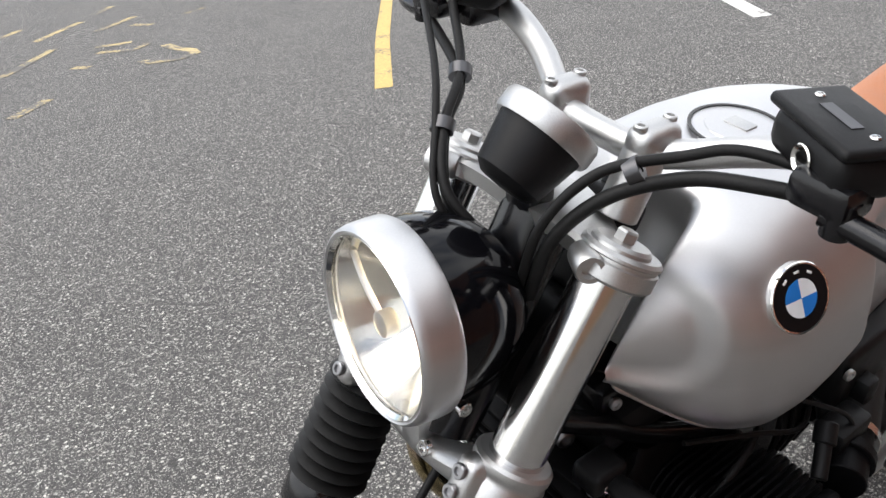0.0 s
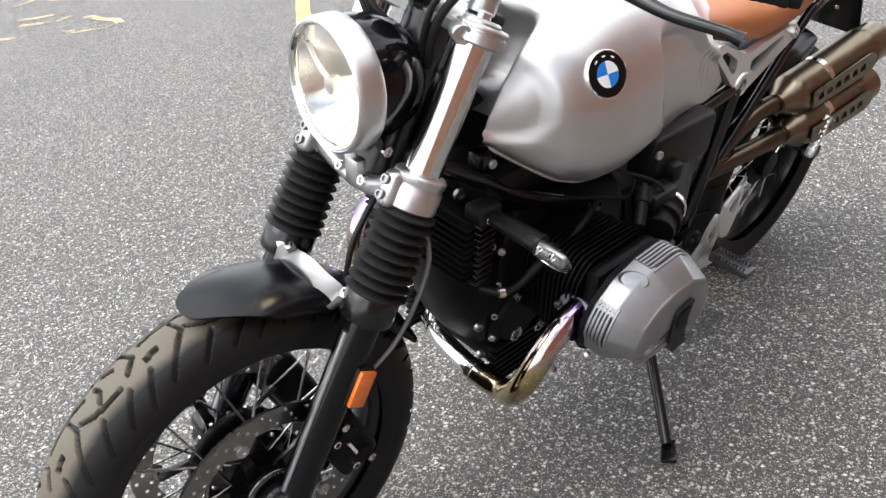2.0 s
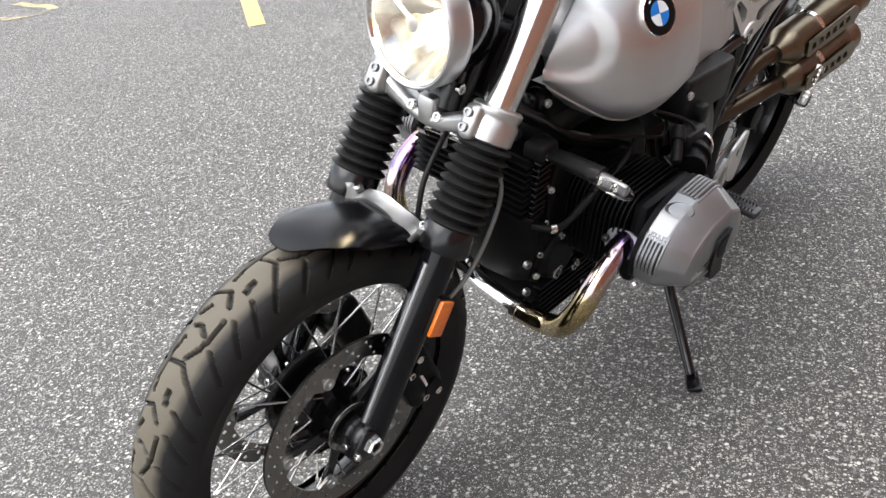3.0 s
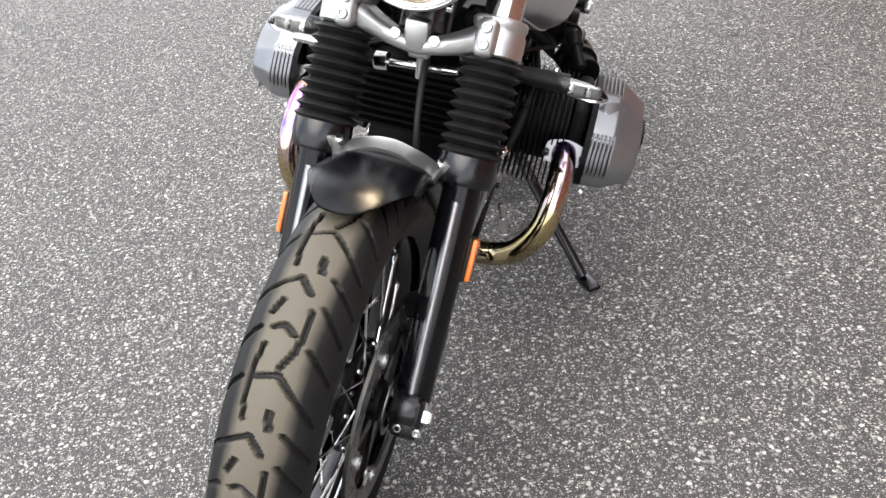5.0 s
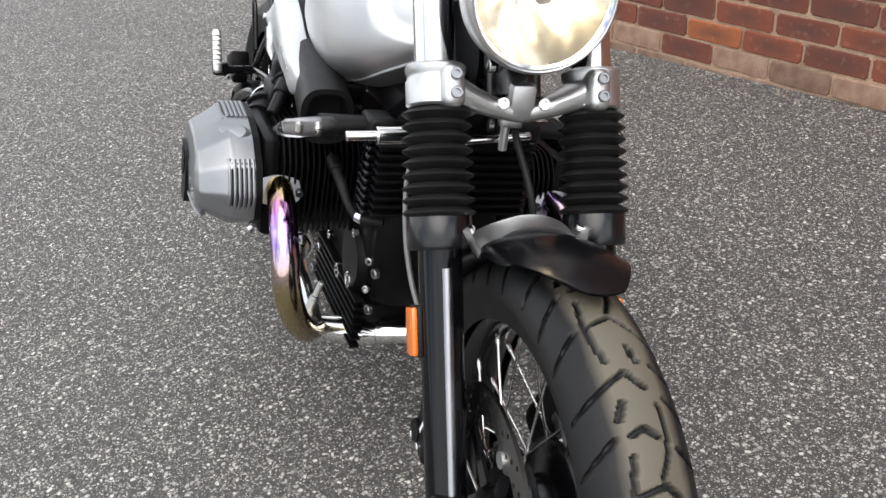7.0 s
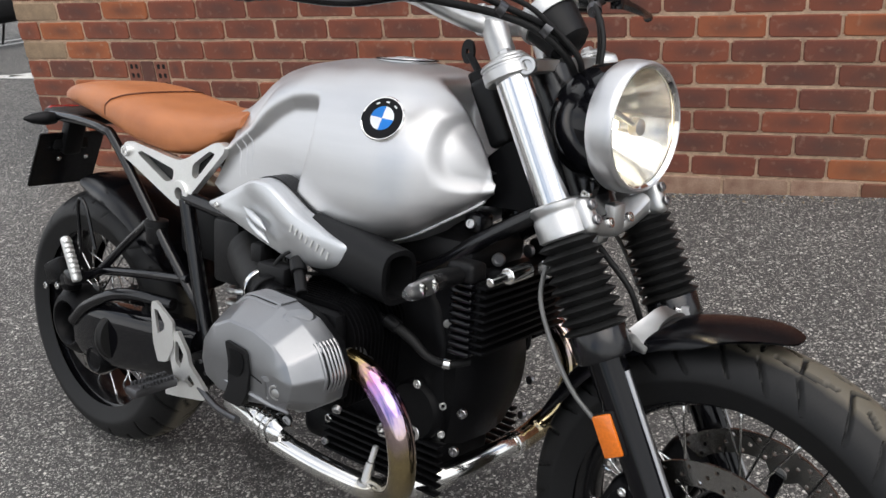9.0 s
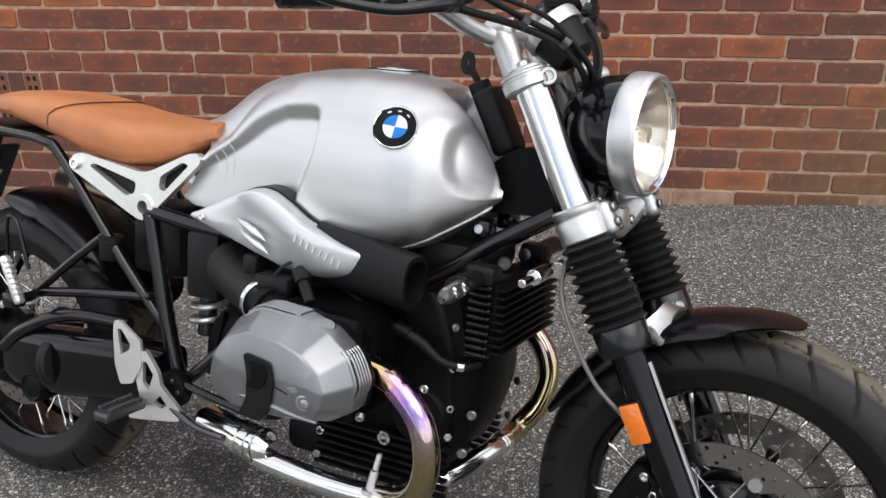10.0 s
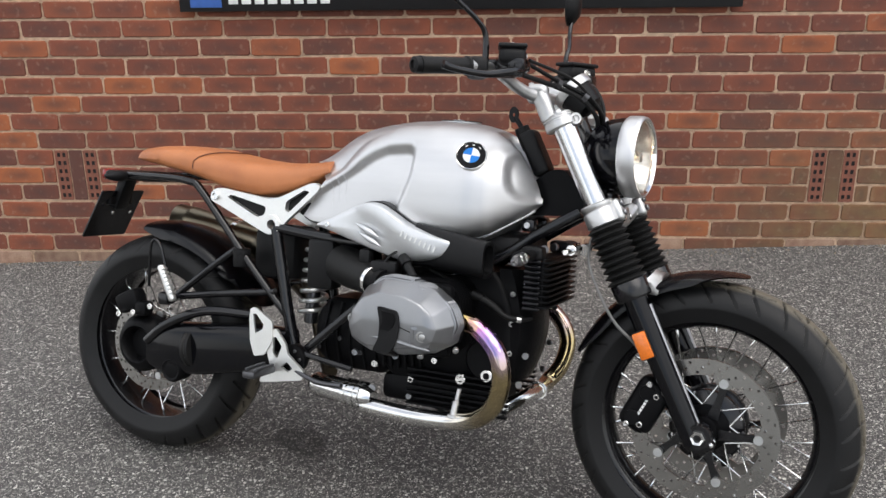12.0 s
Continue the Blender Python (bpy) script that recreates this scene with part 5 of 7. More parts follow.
PIPE_R = [(0.975, -0.230, 0.524), (1.030, -0.234, 0.512), (1.078, -0.236, 0.468), (1.094, -0.232, 0.410), (1.076, -0.210, 0.344), (1.032, -0.178, 0.296), (0.975, -0.153, 0.271), (0.890, -0.142, 0.260), (0.800, -0.137, 0.259), (0.705, -0.130, 0.263)]
PIPE_L = [(1.008, 0.230, 0.512), (1.058, 0.234, 0.500), (1.100, 0.233, 0.462), (1.119, 0.224, 0.412), (1.112, 0.196, 0.356), (1.090, 0.160, 0.320), (1.088, 0.115, 0.312), (1.089, 0.080, 0.313)]
CROSS = [(1.089, 0.095, 0.313), (1.082, 0.040, 0.310), (1.060, -0.030, 0.298), (1.020, -0.095, 0.280), (0.975, -0.140, 0.268)]


def header(name, pts, r, label, start=0.0, end=0.95):
    g = tube(pts, r, 24, 10)
    ob = part(name, g, HEAT, bike, label)
    at_ = ob.data.attributes.new("run", "FLOAT", "POINT")
    n = len(g[0])
    at_.data.foreach_set("value", [start + (end - start) * (i // 24) / (n // 24 - 1) for i in range(n)])
    return ob


hr = header("exhaust_header", PIPE_R, 0.0215, "heat-tinted steel exhaust header, straw and purple")
hl2 = header("exhaust_header", PIPE_L, 0.0215, "heat-tinted steel exhaust header, straw and bronze", 0.17, 0.60)
xp = part("exhaust_crossover", tube(CROSS, 0.0195, 22, 8), POLISHED, bike, "polished steel exhaust crossover pipe")
for p, d in (((1.089, 0.085, 0.313), (0, 1, 0)), ((1.030, -0.082, 0.284), (0.5, 0.8, 0.2))):
    part("pipe_clamp", moved(lathe([(0.0195, -0.006), (0.0235, -0.006), (0.0235, 0.006), (0.0195, 0.006)], 24, closed=True), towards(p, d)), POLISHED, xp)
part("pipe_joint", tube([(1.045, -0.058, 0.292), (1.010, -0.105, 0.278), (0.985, -0.138, 0.270)], [0.0235, 0.0250, 0.0215], 22, 6), POLISHED, xp)
col = part("exhaust_collector", moved(lathe([(0.018, -0.03), (0.024, -0.018), (0.029, 0.0), (0.031, 0.01), (0.031, 0.15), (0.027, 0.16), (0.018, 0.17)], 32), towards((0.705, -0.128, 0.284), (-1, 0.18, 0.02))), POLISHED, bike, "polished steel exhaust collector")
for k in (0.004, 0.020, 0.045):
    part("collector_band", moved(lathe([(0.030, -0.005), (0.0345, -0.005), (0.0345, 0.005), (0.030, 0.005)], 32, closed=True), towards((0.705, -0.128, 0.284), (-1, 0.18, 0.02)) @ Matrix.Translation((0, 0, k))), POLISHED, col)
# oil cooler
oc = part("oil_cooler", block((1.100, -0.016, 0.643), (0.046, 0.226, 0.118), 0.006), BLACK_CAST, bike, "black finned oil cooler")
for k in range(9):
    z = 0.592 + 0.0128 * k
    part("cooler_fin", block((1.112, -0.016, z), (0.050, 0.238, 0.0046), 0.0012), BLACK_CAST, oc)
for sy in (-1, 1):
    for k in range(10):
        part("cooler_loop", block((1.098, sy * 0.122 - 0.016, 0.588 + 0.0120 * k), (0.040, 0.016, 0.0085), 0.0035, seg=3), BLACK_GLOSS, oc)
    part("cooler_cap", block((1.095, sy * 0.112 - 0.016, 0.714), (0.050, 0.040, 0.030), 0.008, seg=3), BLACK_PLASTIC, oc)
    sg = part("turn_signal", moved(lathe([(0.003, 0), (0.010, 0.004), (0.016, 0.030), (0.018, 0.060), (0.0185, 0.078)], 20), Matrix.Translation((1.094, sy * 0.085, 0.711)) @ Matrix.Diagonal((1, 1, 0.8, 1)) @ towards((0, 0, 0), (-0.05, sy, -0.02)) @ Matrix.Diagonal((1, 1, 1.6, 1))), BLACK_PLASTIC, bike, "black indicator stalk with clear lens")
    gl = []
    for i in range(13):
        t = i / 12
        rr = max(0.04, 1 - abs(2 * (0.08 + 0.92 * t) - 1) ** 3.2) ** 0.6
        gl.append([(1.096 + 0.015 * rr * math.cos(a), sy * (0.186 + 0.088 * t), 0.712 - 0.009 * t + 0.0135 * rr * math.sin(a)) for a in [2 * math.pi * k / 16 for k in range(16)]])
    slens = part("signal_lens", loft(gl), GLASS, sg, "clear indicator lens")
    slens.visible_shadow = False
    part("signal_reflector", block((1.094, sy * 0.228, 0.7085), (0.012, 0.064, 0.018), 0.005, seg=3), FORK_STRIP, sg)
    for q in (0.214, 0.240):
        part("signal_diode", moved(lathe([(0.001, 0.005), (0.005, 0.004), (0.007, 0.0)], 14), towards((1.1005, sy * q, 0.7085), (1, 0, 0.1))), CHROME, sg)
    part("radiator_bolt", moved(bolt(0.007, 0.006), towards((1.10, sy * 0.112, 0.709), (0.3, sy, 0))), POLISHED, bike)

# air intake on the right side
io = [(0.572, 0.703), (0.600, 0.714), (0.690, 0.757), (0.722, 0.768), (0.752, 0.766), (0.785, 0.750), (0.826, 0.724), (0.900, 0.703), (0.956, 0.692), (0.937, 0.662), (0.905, 0.648), (0.870, 0.640), (0.805, 0.638), (0.718, 0.661), (0.640, 0.685)]
o = rounded(io, 0.02, 4)
rs = []
for y, f in ((-0.10, 1.0), (-0.176, 1.0), (-0.184, 0.99), (-0.190, 0.965), (-0.193, 0.92), (-0.195, 0.80), (-0.196, 0.65), (-0.197, 0.5), (-0.197, 0.33), (-0.197, 0.16), (-0.197, 0.03)):
    ring_ = []
    for x, z in o:
        px, pz = 0.762 + (x - 0.762) * f, 0.700 + (z - 0.700) * f
        # the forward half bulges over the snorkel, behind a crease that runs down and forwards
        crease = (px - 0.722) * 0.55 + (pz - 0.745) * 0.84
        ring_.append((px, y - 0.013 * soft(crease, -0.045, 0.030) * (y < -0.15), pz))
    rs.append(ring_)
# added black plate, slightly larger than the cover, draws the shadow gap round it
part("intake_backing", loft([[(0.764 + (x - 0.762) * 1.035, y, 0.698 + (z - 0.700) * 1.07) for x, z in o] for y in (-0.10, -0.166, -0.170)]), BLACK_PLASTIC, bike, "black plate added as the shadow line round the intake cover", angle=30)
ic = part("intake_cover", loft(rs), PANEL_ALU, bike, "silver air intake cover", angle=30)
for a, b in (((0.700, -0.205, 0.716), (0.772, -0.214, 0.686)), ((0.706, -0.205, 0.698), (0.770, -0.212, 0.668))):
    part("intake_vent", moved(lathe([(0.0005, 0), (0.006, 0.02), (0.007, 0.045), (0.0005, 0.072)], 12), towards(a, Vector(b) - Vector(a)) @ Matrix.Diagonal((1, 1, 1, 1))), PANEL_ALU, ic)
for x, z in ((0.618, 0.706), (0.712, 0.744)):
    part("intake_screw", moved(bolt(0.006, 0.004), towards((x, -0.197, z), (0, -1, 0))), POLISHED, ic)
for k in range(8):
    part("maker_mark", block((0.822 + 0.0120 * k, -0.2106, 0.702 - 0.0042 * k), (0.0035, 0.0010, 0.013), 0.0, m=Matrix.Rotation(radians(24), 4, "Y")), WHITE_ALU, ic)
sn = []
for i in range(13):
    t = i / 12
    x = 0.82 + 0.185 * t
    hw, hh = 0.036 + 0.004 * t, 0.050 - 0.008 * t
    zc2 = 0.712 - 0.020 * t
    sn.append([(x, -0.157 - 0.020 * t + hw * math.copysign(abs(math.cos(a)) ** 0.7, math.cos(a)), zc2 + hh * math.copysign(abs(math.sin(a)) ** 0.7, math.sin(a))) for a in [2 * math.pi * k / 28 for k in range(28)]])
for i in range(4):
    t = i / 3
    sn.append([(1.005 - 0.045 * t, -0.177 + 0.031 * math.copysign(abs(math.cos(a)) ** 0.7, math.cos(a)), 0.692 + 0.034 * math.copysign(abs(math.sin(a)) ** 0.7, math.sin(a))) for a in [2 * math.pi * k / 28 for k in range(28)]])
sbx = part("side_box", block((0.660, 0.150, 0.700), (0.190, 0.060, 0.090), 0.012, seg=3), BLACK_PLASTIC, bike, "black plastic box under the tank")
part("box_bolt", moved(bolt(0.008, 0.006), towards((0.752, 0.180, 0.722), (0.2, 1, 0))), CAST_ALU, sbx)
part("intake_snorkel", loft(sn), BLACK_PLASTIC, bike, "black plastic intake snorkel")
# swingarm and final drive
arm = []
for x, z, hy, hz in ((0.015, 0.354, 0.030, 0.050), (0.05, 0.356, 0.036, 0.064), (0.12, 0.364, 0.040, 0.070), (0.20, 0.371, 0.042, 0.070), (0.34, 0.392, 0.042, 0.064), (0.46, 0.402, 0.040, 0.056)):
    arm.append([(x, -0.118 + hy * math.copysign(abs(math.cos(a)) ** 0.55, math.cos(a)), z + hz * math.copysign(abs(math.sin(a)) ** 0.55, math.sin(a))) for a in [2 * math.pi * k / 32 for k in range(32)]])
sw = part("shaft_drive_arm", loft(arm), BLACK_GLOSS, bike, "black shaft drive swingarm", angle=40)
part("final_drive", moved(lathe([(0.02, -0.040), (0.074, -0.034), (0.080, -0.02), (0.080, 0.02), (0.070, 0.034), (0.060, 0.044), (0.052, 0.046), (0.046, 0.040), (0.042, 0.012)], 44), Matrix.Translation((0.0, -0.100, 0.322)) @ Matrix.Rotation(radians(90), 4, "X")), BLACK_CAST, bike, "black final drive housing")
part("torque_boss", moved(lathe([(0.01, -0.03), (0.032, -0.03), (0.034, -0.02), (0.034, 0.02), (0.028, 0.028), (0.022, 0.024), (0.012, 0.026)], 30), Matrix.Translation((0.108, -0.130, 0.305)) @ Matrix.Rotation(radians(90), 4, "X")), BLACK_CAST, bike)
part("arm_gaiter", moved(lathe([(0.046, -0.012), (0.052, -0.012), (0.054, -0.004), (0.05, 0.0), (0.054, 0.004), (0.052, 0.012), (0.046, 0.012)], 28), towards((0.165, -0.128, 0.370), (1, 0, 0.12))), RUBBER, bike)
fr("caliper_arm", [(0.02, -0.150, 0.375), (0.09, -0.150, 0.430), (0.20, -0.135, 0.475), (0.34, -0.11, 0.478)], 0.013, "black torque arm")
# rear brake calliper
part("rear_calliper", joined(block((-0.028, -0.135, 0.440), (0.075, 0.050, 0.055), 0.012, m=Matrix.Rotation(radians(-25), 4, "Y")), block((0.02, -0.140, 0.425), (0.04, 0.04, 0.04), 0.01)), BLACK_CAST, bike, "black rear brake calliper")
for x, z in ((0.005, 0.415), (-0.045, 0.405), (0.062, 0.438)):
    part("calliper_bolt", moved(bolt(0.008, 0.008), towards((x, -0.160, z), (0, -1, 0))), POLISHED, bike)
# rear shock with pale spring
sh = part("rear_shock", rod((0.455, -0.02, 0.46), (0.475, -0.02, 0.69), 0.018, n=18), DARK_STEEL, bike, "rear shock absorber with pale spring")
coil = [(0.457 + 0.018 * k / 70 + 0.034 * math.cos(k * 0.62), -0.02 + 0.034 * math.sin(k * 0.62), 0.475 + 0.19 * k / 70) for k in range(71)]
part("shock_spring", tube(coil, 0.0062, 8, 2), WHITE_ALU, sh, "pale coil spring")
# rear fender, tail and plate holder
rf = part("rear_fender", fender_geo(RA, 99, 22, lambda t: 0.345 + 0.022 * t, 0.098, 0.060, taper=lambda t: 0.70 + 0.30 * math.sin(min(1.57, t * 3.0))), FENDER_BLACK, bike, "black rear hugger", angle=50)
fr("hugger_stay", [(0.0, -0.10, 0.48), (0.015, -0.112, 0.60), (0.045, -0.112, 0.60), (0.075, -0.11, 0.505)], 0.004)
part("tail_unit", joined(block((-0.130, 0, 0.816), (0.17, 0.15, 0.026), 0.010), block((-0.220, 0, 0.812), (0.05, 0.09, 0.030), 0.010)), BLACK_PLASTIC, bike, "black tail bracket under the seat")
part("tail_lamp", block((-0.250, 0, 0.815), (0.020, 0.080, 0.030), 0.008), material("dark_red_lens", (0.20, 0.010, 0.008), 0.2, coat=0.5), bike, "dark red tail lamp")
lp = part("plate_bracket", plate(rounded([(-0.085, 0.0), (0.085, 0.0), (0.085, 0.155), (-0.085, 0.155)], 0.006), [], 0.004, Matrix.Translation((-0.285, 0, 0.630)) @ Matrix.Rotation(radians(28), 4, "Y") @ Matrix.Rotation(radians(90), 4, "Z")), BLACK_SATIN, bike, "black plate holder seen from behind")
part("bracket_arm", joined(block((-0.212, 0, 0.765), (0.030, 0.050, 0.110), 0.008, m=Matrix.Rotation(radians(24), 4, "Y")), block((-0.228, 0, 0.740), (0.02, 0.09, 0.03), 0.006)), BLACK_PLASTIC, bike)
for sy in (-1, 1):
    part("bracket_screw", moved(bolt(0.006, 0.005), towards((-0.222, sy * 0.035, 0.705), (1, 0, -0.5))), POLISHED, bike)
    rs2 = part("rear_signal", rod((-0.112, sy * 0.05, 0.815), (-0.118, sy * 0.10, 0.815), 0.007, n=10), BLACK_PLASTIC, bike, "black rear indicator")
    part("rear_signal_head", moved(lathe([(0.003, 0), (0.013, 0.010), (0.016, 0.032), (0.012, 0.060), (0.003, 0.080)], 18), towards((-0.118, sy * 0.085, 0.815), (-0.15, sy, 0))), BLACK_PLASTIC, rs2)
# silencers on the left
for (a, b, r) in (((0.215, 0.142, 0.600), (-0.119, 0.168, 0.651), 0.047), ((0.200, 0.168, 0.530), (-0.085, 0.188, 0.562), 0.046)):
    a, b = Vector(a), Vector(b)
    d = (b - a).normalized()
    L_ = (b - a).length
    mu = part("silencer", moved(lathe([(0.022, -0.035), (0.028, -0.020), (r - 0.010, -0.004), (r - 0.002, 0.006), (r, 0.016), (r, L_ - 0.07), (r + 0.0015, L_ - 0.068), (r + 0.0015, L_ - 0.052), (r - 0.002, L_ - 0.05), (r - 0.002, L_), (r - 0.006, L_), (r - 0.012, L_ - 0.02), (0.010, L_ - 0.06)], 44), towards(a, d)), MUFFLER, bike, "bronzed steel silencer with slotted shield")
    up = Vector((0, 0.94, 0.1)).normalized()
    mid = a + d * (L_ * 0.42)
    n_ = (up - d * up.dot(d)).normalized()
    t_ = d.cross(n_)
    ms = Matrix((d, n_, t_)).transposed().to_4x4()
    holes = [rounded([(-0.105 + 0.032 * k, -0.008), (-0.085 + 0.032 * k, -0.008), (-0.080 + 0.032 * k, 0.008), (-0.100 + 0.032 * k, 0.008)], 0.003, 2) for k in range(6)]
    part("heat_shield", plate(rounded([(-0.12, -0.020), (0.10, -0.024), (0.12, -0.010), (0.12, 0.016), (0.09, 0.024), (-0.12, 0.020)], 0.010), holes, 0.003, Matrix.Translation(mid + n_ * (r + 0.004)) @ ms), MUFFLER, mu, "slotted heat shield")
    part("silencer_clamp", moved(lathe([(r - 0.002, -0.007), (r + 0.003, -0.007), (r + 0.003, 0.007), (r - 0.002, 0.007)], 36, closed=True), towards(a + d * (L_ * 0.30), d)), POLISHED, mu)
LINK_PIPE = material("dark_bronzed_pipe", (0.11, 0.092, 0.068), 0.32, 1.0, vary=0.2, scale=12)
fr("link_pipe", [(0.55, -0.03, 0.30), (0.47, 0.05, 0.38), (0.40, 0.10, 0.50), (0.31, 0.120, 0.575), (0.21, 0.142, 0.600)], 0.020, "dark bronzed exhaust link pipe", LINK_PIPE, 22)
fr("link_pipe", [(0.42, 0.09, 0.46), (0.30, 0.145, 0.510), (0.195, 0.168, 0.530)], 0.020, "dark bronzed exhaust link pipe", LINK_PIPE, 22)
# rider and passenger foot rests
for sy in (-1, 1):
    hp = rounded([(0.379, 0.511), (0.394, 0.515), (0.446, 0.484), (0.447, 0.434), (0.425, 0.397), (0.395, 0.390), (0.381, 0.428), (0.377, 0.487)], 0.006)
    part("heel_guard", plate(hp, [rounded([(0.388, 0.498), (0.398, 0.498), (0.420, 0.474), (0.418, 0.462), (0.396, 0.448)], 0.003)], 0.006, Matrix.Translation((0, sy * 0.185, 0))), WHITE_ALU, bike, "pale forged heel guard")
    fp = rounded([(0.440, 0.460), (0.455, 0.468), (0.485, 0.432), (0.491, 0.408), (0.540, 0.369), (0.536, 0.347), (0.453, 0.331), (0.412, 0.325), (0.414, 0.338), (0.447, 0.355), (0.431, 0.403)], 0.006)
    pp = part("peg_plate", plate(fp, [rounded([(0.448, 0.444), (0.456, 0.446), (0.474, 0.424), (0.462, 0.392), (0.448, 0.404)], 0.003), rounded([(0.474, 0.372), (0.490, 0.388), (0.508, 0.372), (0.494, 0.362)], 0.003)], 0.008, Matrix.Translation((0, sy * 0.180, 0))), WHITE_ALU, bike, "pale forged foot rest plate")
    pg = part("foot_peg", joined(block((0.445, sy * 0.236, 0.366), (0.036, 0.095, 0.018), 0.005), *[block((0.445 + 0.013 * e, sy * (0.198 + 0.008 * k), 0.377), (0.008, 0.004, 0.009), 0.001) for k in range(10) for e in (-1, 1)]), DARK_STEEL, bike, "ribbed steel foot peg")
    pm = Matrix.Translation((0.136, sy * 0.215, 0.552)) @ Matrix.Rotation(radians(-26), 4, "Y")
    ppeg = part("passenger_peg", block((0, 0, 0), (0.018, 0.020, 0.100), 0.007, seg=3), WHITE_ALU, bike, "folded pale passenger foot rest", pm)
    for k in range(7):
        part("peg_tooth", block((0.009, sy * 0.002, -0.030 + 0.011 * k), (0.008, 0.018, 0.005), 0.001), WHITE_ALU, ppeg, m=pm)
    part("peg_joint", block((0.128, sy * 0.205, 0.510), (0.032, 0.036, 0.032), 0.007), BLACK_SATIN, bike)
    part("peg_arm", tube([(0.09, sy * 0.118, 0.500), (0.12, sy * 0.160, 0.505), (0.13, sy * 0.200, 0.508)], 0.010, 10), BLACK_SATIN, bike)
    part("shift_lever" if sy > 0 else "brake_lever", tube([(0.50, sy * 0.175, 0.372), (0.58, sy * 0.19, 0.352), (0.66, sy * 0.205, 0.356)], 0.0065, 10), DARK_STEEL, bike, "steel foot lever")
# side stand
st = part("side_stand", tube([(0.640, 0.110, 0.325), (0.705, 0.222, 0.215), (0.786, 0.344, 0.106)], [0.0125, 0.0115, 0.0105], 14), BLACK_SATIN, bike, "black steel side stand, folded out")
part("stand_foot", block((0.796, 0.356, 0.101), (0.062, 0.030, 0.010), 0.003, m=Matrix.Rotation(radians(14), 4, "X") @ Matrix.Rotation(radians(35), 4, "Z")), BLACK_SATIN, st)
part("stand_spring", tube([(0.655, 0.126, 0.32), (0.695, 0.190, 0.255)], 0.006, 8), DARK_STEEL, st)
# throttle bodies and airbox
for sy in (-1, 1):
    tb = part("throttle_body", joined(rod((0.69, sy * 0.185, 0.622), (0.80, sy * 0.235, 0.612), 0.030, n=22), rod((0.755, sy * 0.215, 0.617), (0.770, sy * 0.221, 0.616), 0.036, n=22)), BLACK_CAST, bike, "throttle body with intake hose")
    part("hose_clamp", rod((0.728, sy * 0.202, 0.620), (0.738, sy * 0.207, 0.619), 0.0375, n=24), POLISHED, tb)
    part("intake_hose", tube([(0.60, sy * 0.115, 0.64), (0.65, sy * 0.150, 0.632), (0.735, sy * 0.205, 0.620)], [0.050, 0.046, 0.035], 22), RUBBER, tb)
    part("throttle_link", joined(block((0.76, sy * 0.20, 0.652), (0.07, 0.04, 0.035), 0.008), block((0.70, sy * 0.185, 0.672), (0.03, 0.03, 0.04), 0.008)), BLACK_PLASTIC, tb)
    part("airbox", block((0.545, sy * 0.110, 0.635), (0.075, 0.060, 0.125), 0.010), BLACK_PLASTIC, bike, "black airbox housing")
part("battery_box", block((0.36, 0.0, 0.64), (0.13, 0.13, 0.14), 0.02), BLACK_PLASTIC, bike, "black battery box under the seat")
part("under_tank_tray", block((0.82, 0, 0.715), (0.50, 0.16, 0.06), 0.02), BLACK_PLASTIC, bike)
part("brake_reservoir", moved(lathe([(0.012, -0.022), (0.020, -0.022), (0.022, -0.018), (0.022, 0.012), (0.024, 0.013), (0.024, 0.024), (0.021, 0.026)], 24), Matrix.Translation((0.295, -0.115, 0.625))), BLACK_PLASTIC, bike, "rear brake fluid reservoir")
# brake callipers at the front
for sy in (-1, 1):
    ca = Vector((FA.x - 0.128, sy * 0.082, FA.z + 0.042))
    cm = ST @ Matrix.Translation(ca) @ Matrix.Rotation(radians(26), 4, "Y")
    cp = part("brake_calliper", joined(block((0, 0, 0), (0.070, 0.056, 0.128), 0.018, seg=3), block((0.020, sy * 0.012, 0.0), (0.044, 0.040, 0.105), 0.012, seg=3), rod((-0.006, sy * 0.020, -0.034), (-0.006, sy * 0.034, -0.034), 0.017), rod((-0.006, sy * 0.020, 0.034), (-0.006, sy * 0.034, 0.034), 0.017)), BLACK_CAST, bike, "black radial brake calliper", cm)
    for q in (-0.054, -0.038, 0.038, 0.054):
        part("calliper_bolt", moved(bolt(0.0070, 0.006), cm @ towards((-0.010 if abs(q) > 0.05 else 0.016, sy * 0.029, q), (0, sy, 0))), POLISHED, cp)
    for k in range(6):
        part("maker_mark", block((0.004, sy * 0.0300, -0.026 + 0.0088 * k), (0.009, 0.0012, 0.0062), 0.0), SIGN_WHITE, cp, m=cm)
    rf2 = part("side_reflector", block(Vector((fork_x(0.555) - 0.012, sy * 0.140, 0.550)), (0.030, 0.008, 0.060), 0.003, m=Matrix.Rotation(radians(-27), 4, "Y")), AMBER, bike, "amber plastic side reflector", ST)
    part("reflector_back", block(Vector((fork_x(0.555) - 0.012, sy * 0.132, 0.550)), (0.033, 0.010, 0.064), 0.003, m=Matrix.Rotation(radians(-27), 4, "Y")), BLACK_PLASTIC, rf2, m=ST)
    part("brake_hose", tube([(1.245, sy * 0.030, 0.790), (1.242, sy * 0.085, 0.765), (1.250, sy * 0.122, 0.715), (1.281, sy * 0.131, 0.651), (1.319, sy * 0.128, 0.590), (1.369, sy * 0.119, 0.542), (1.386, sy * 0.112, 0.500)], 0.0036, 10), material("grey_braided_hose", (0.16, 0.16, 0.155), 0.45, 0.3), bike, "grey brake hose", ST)
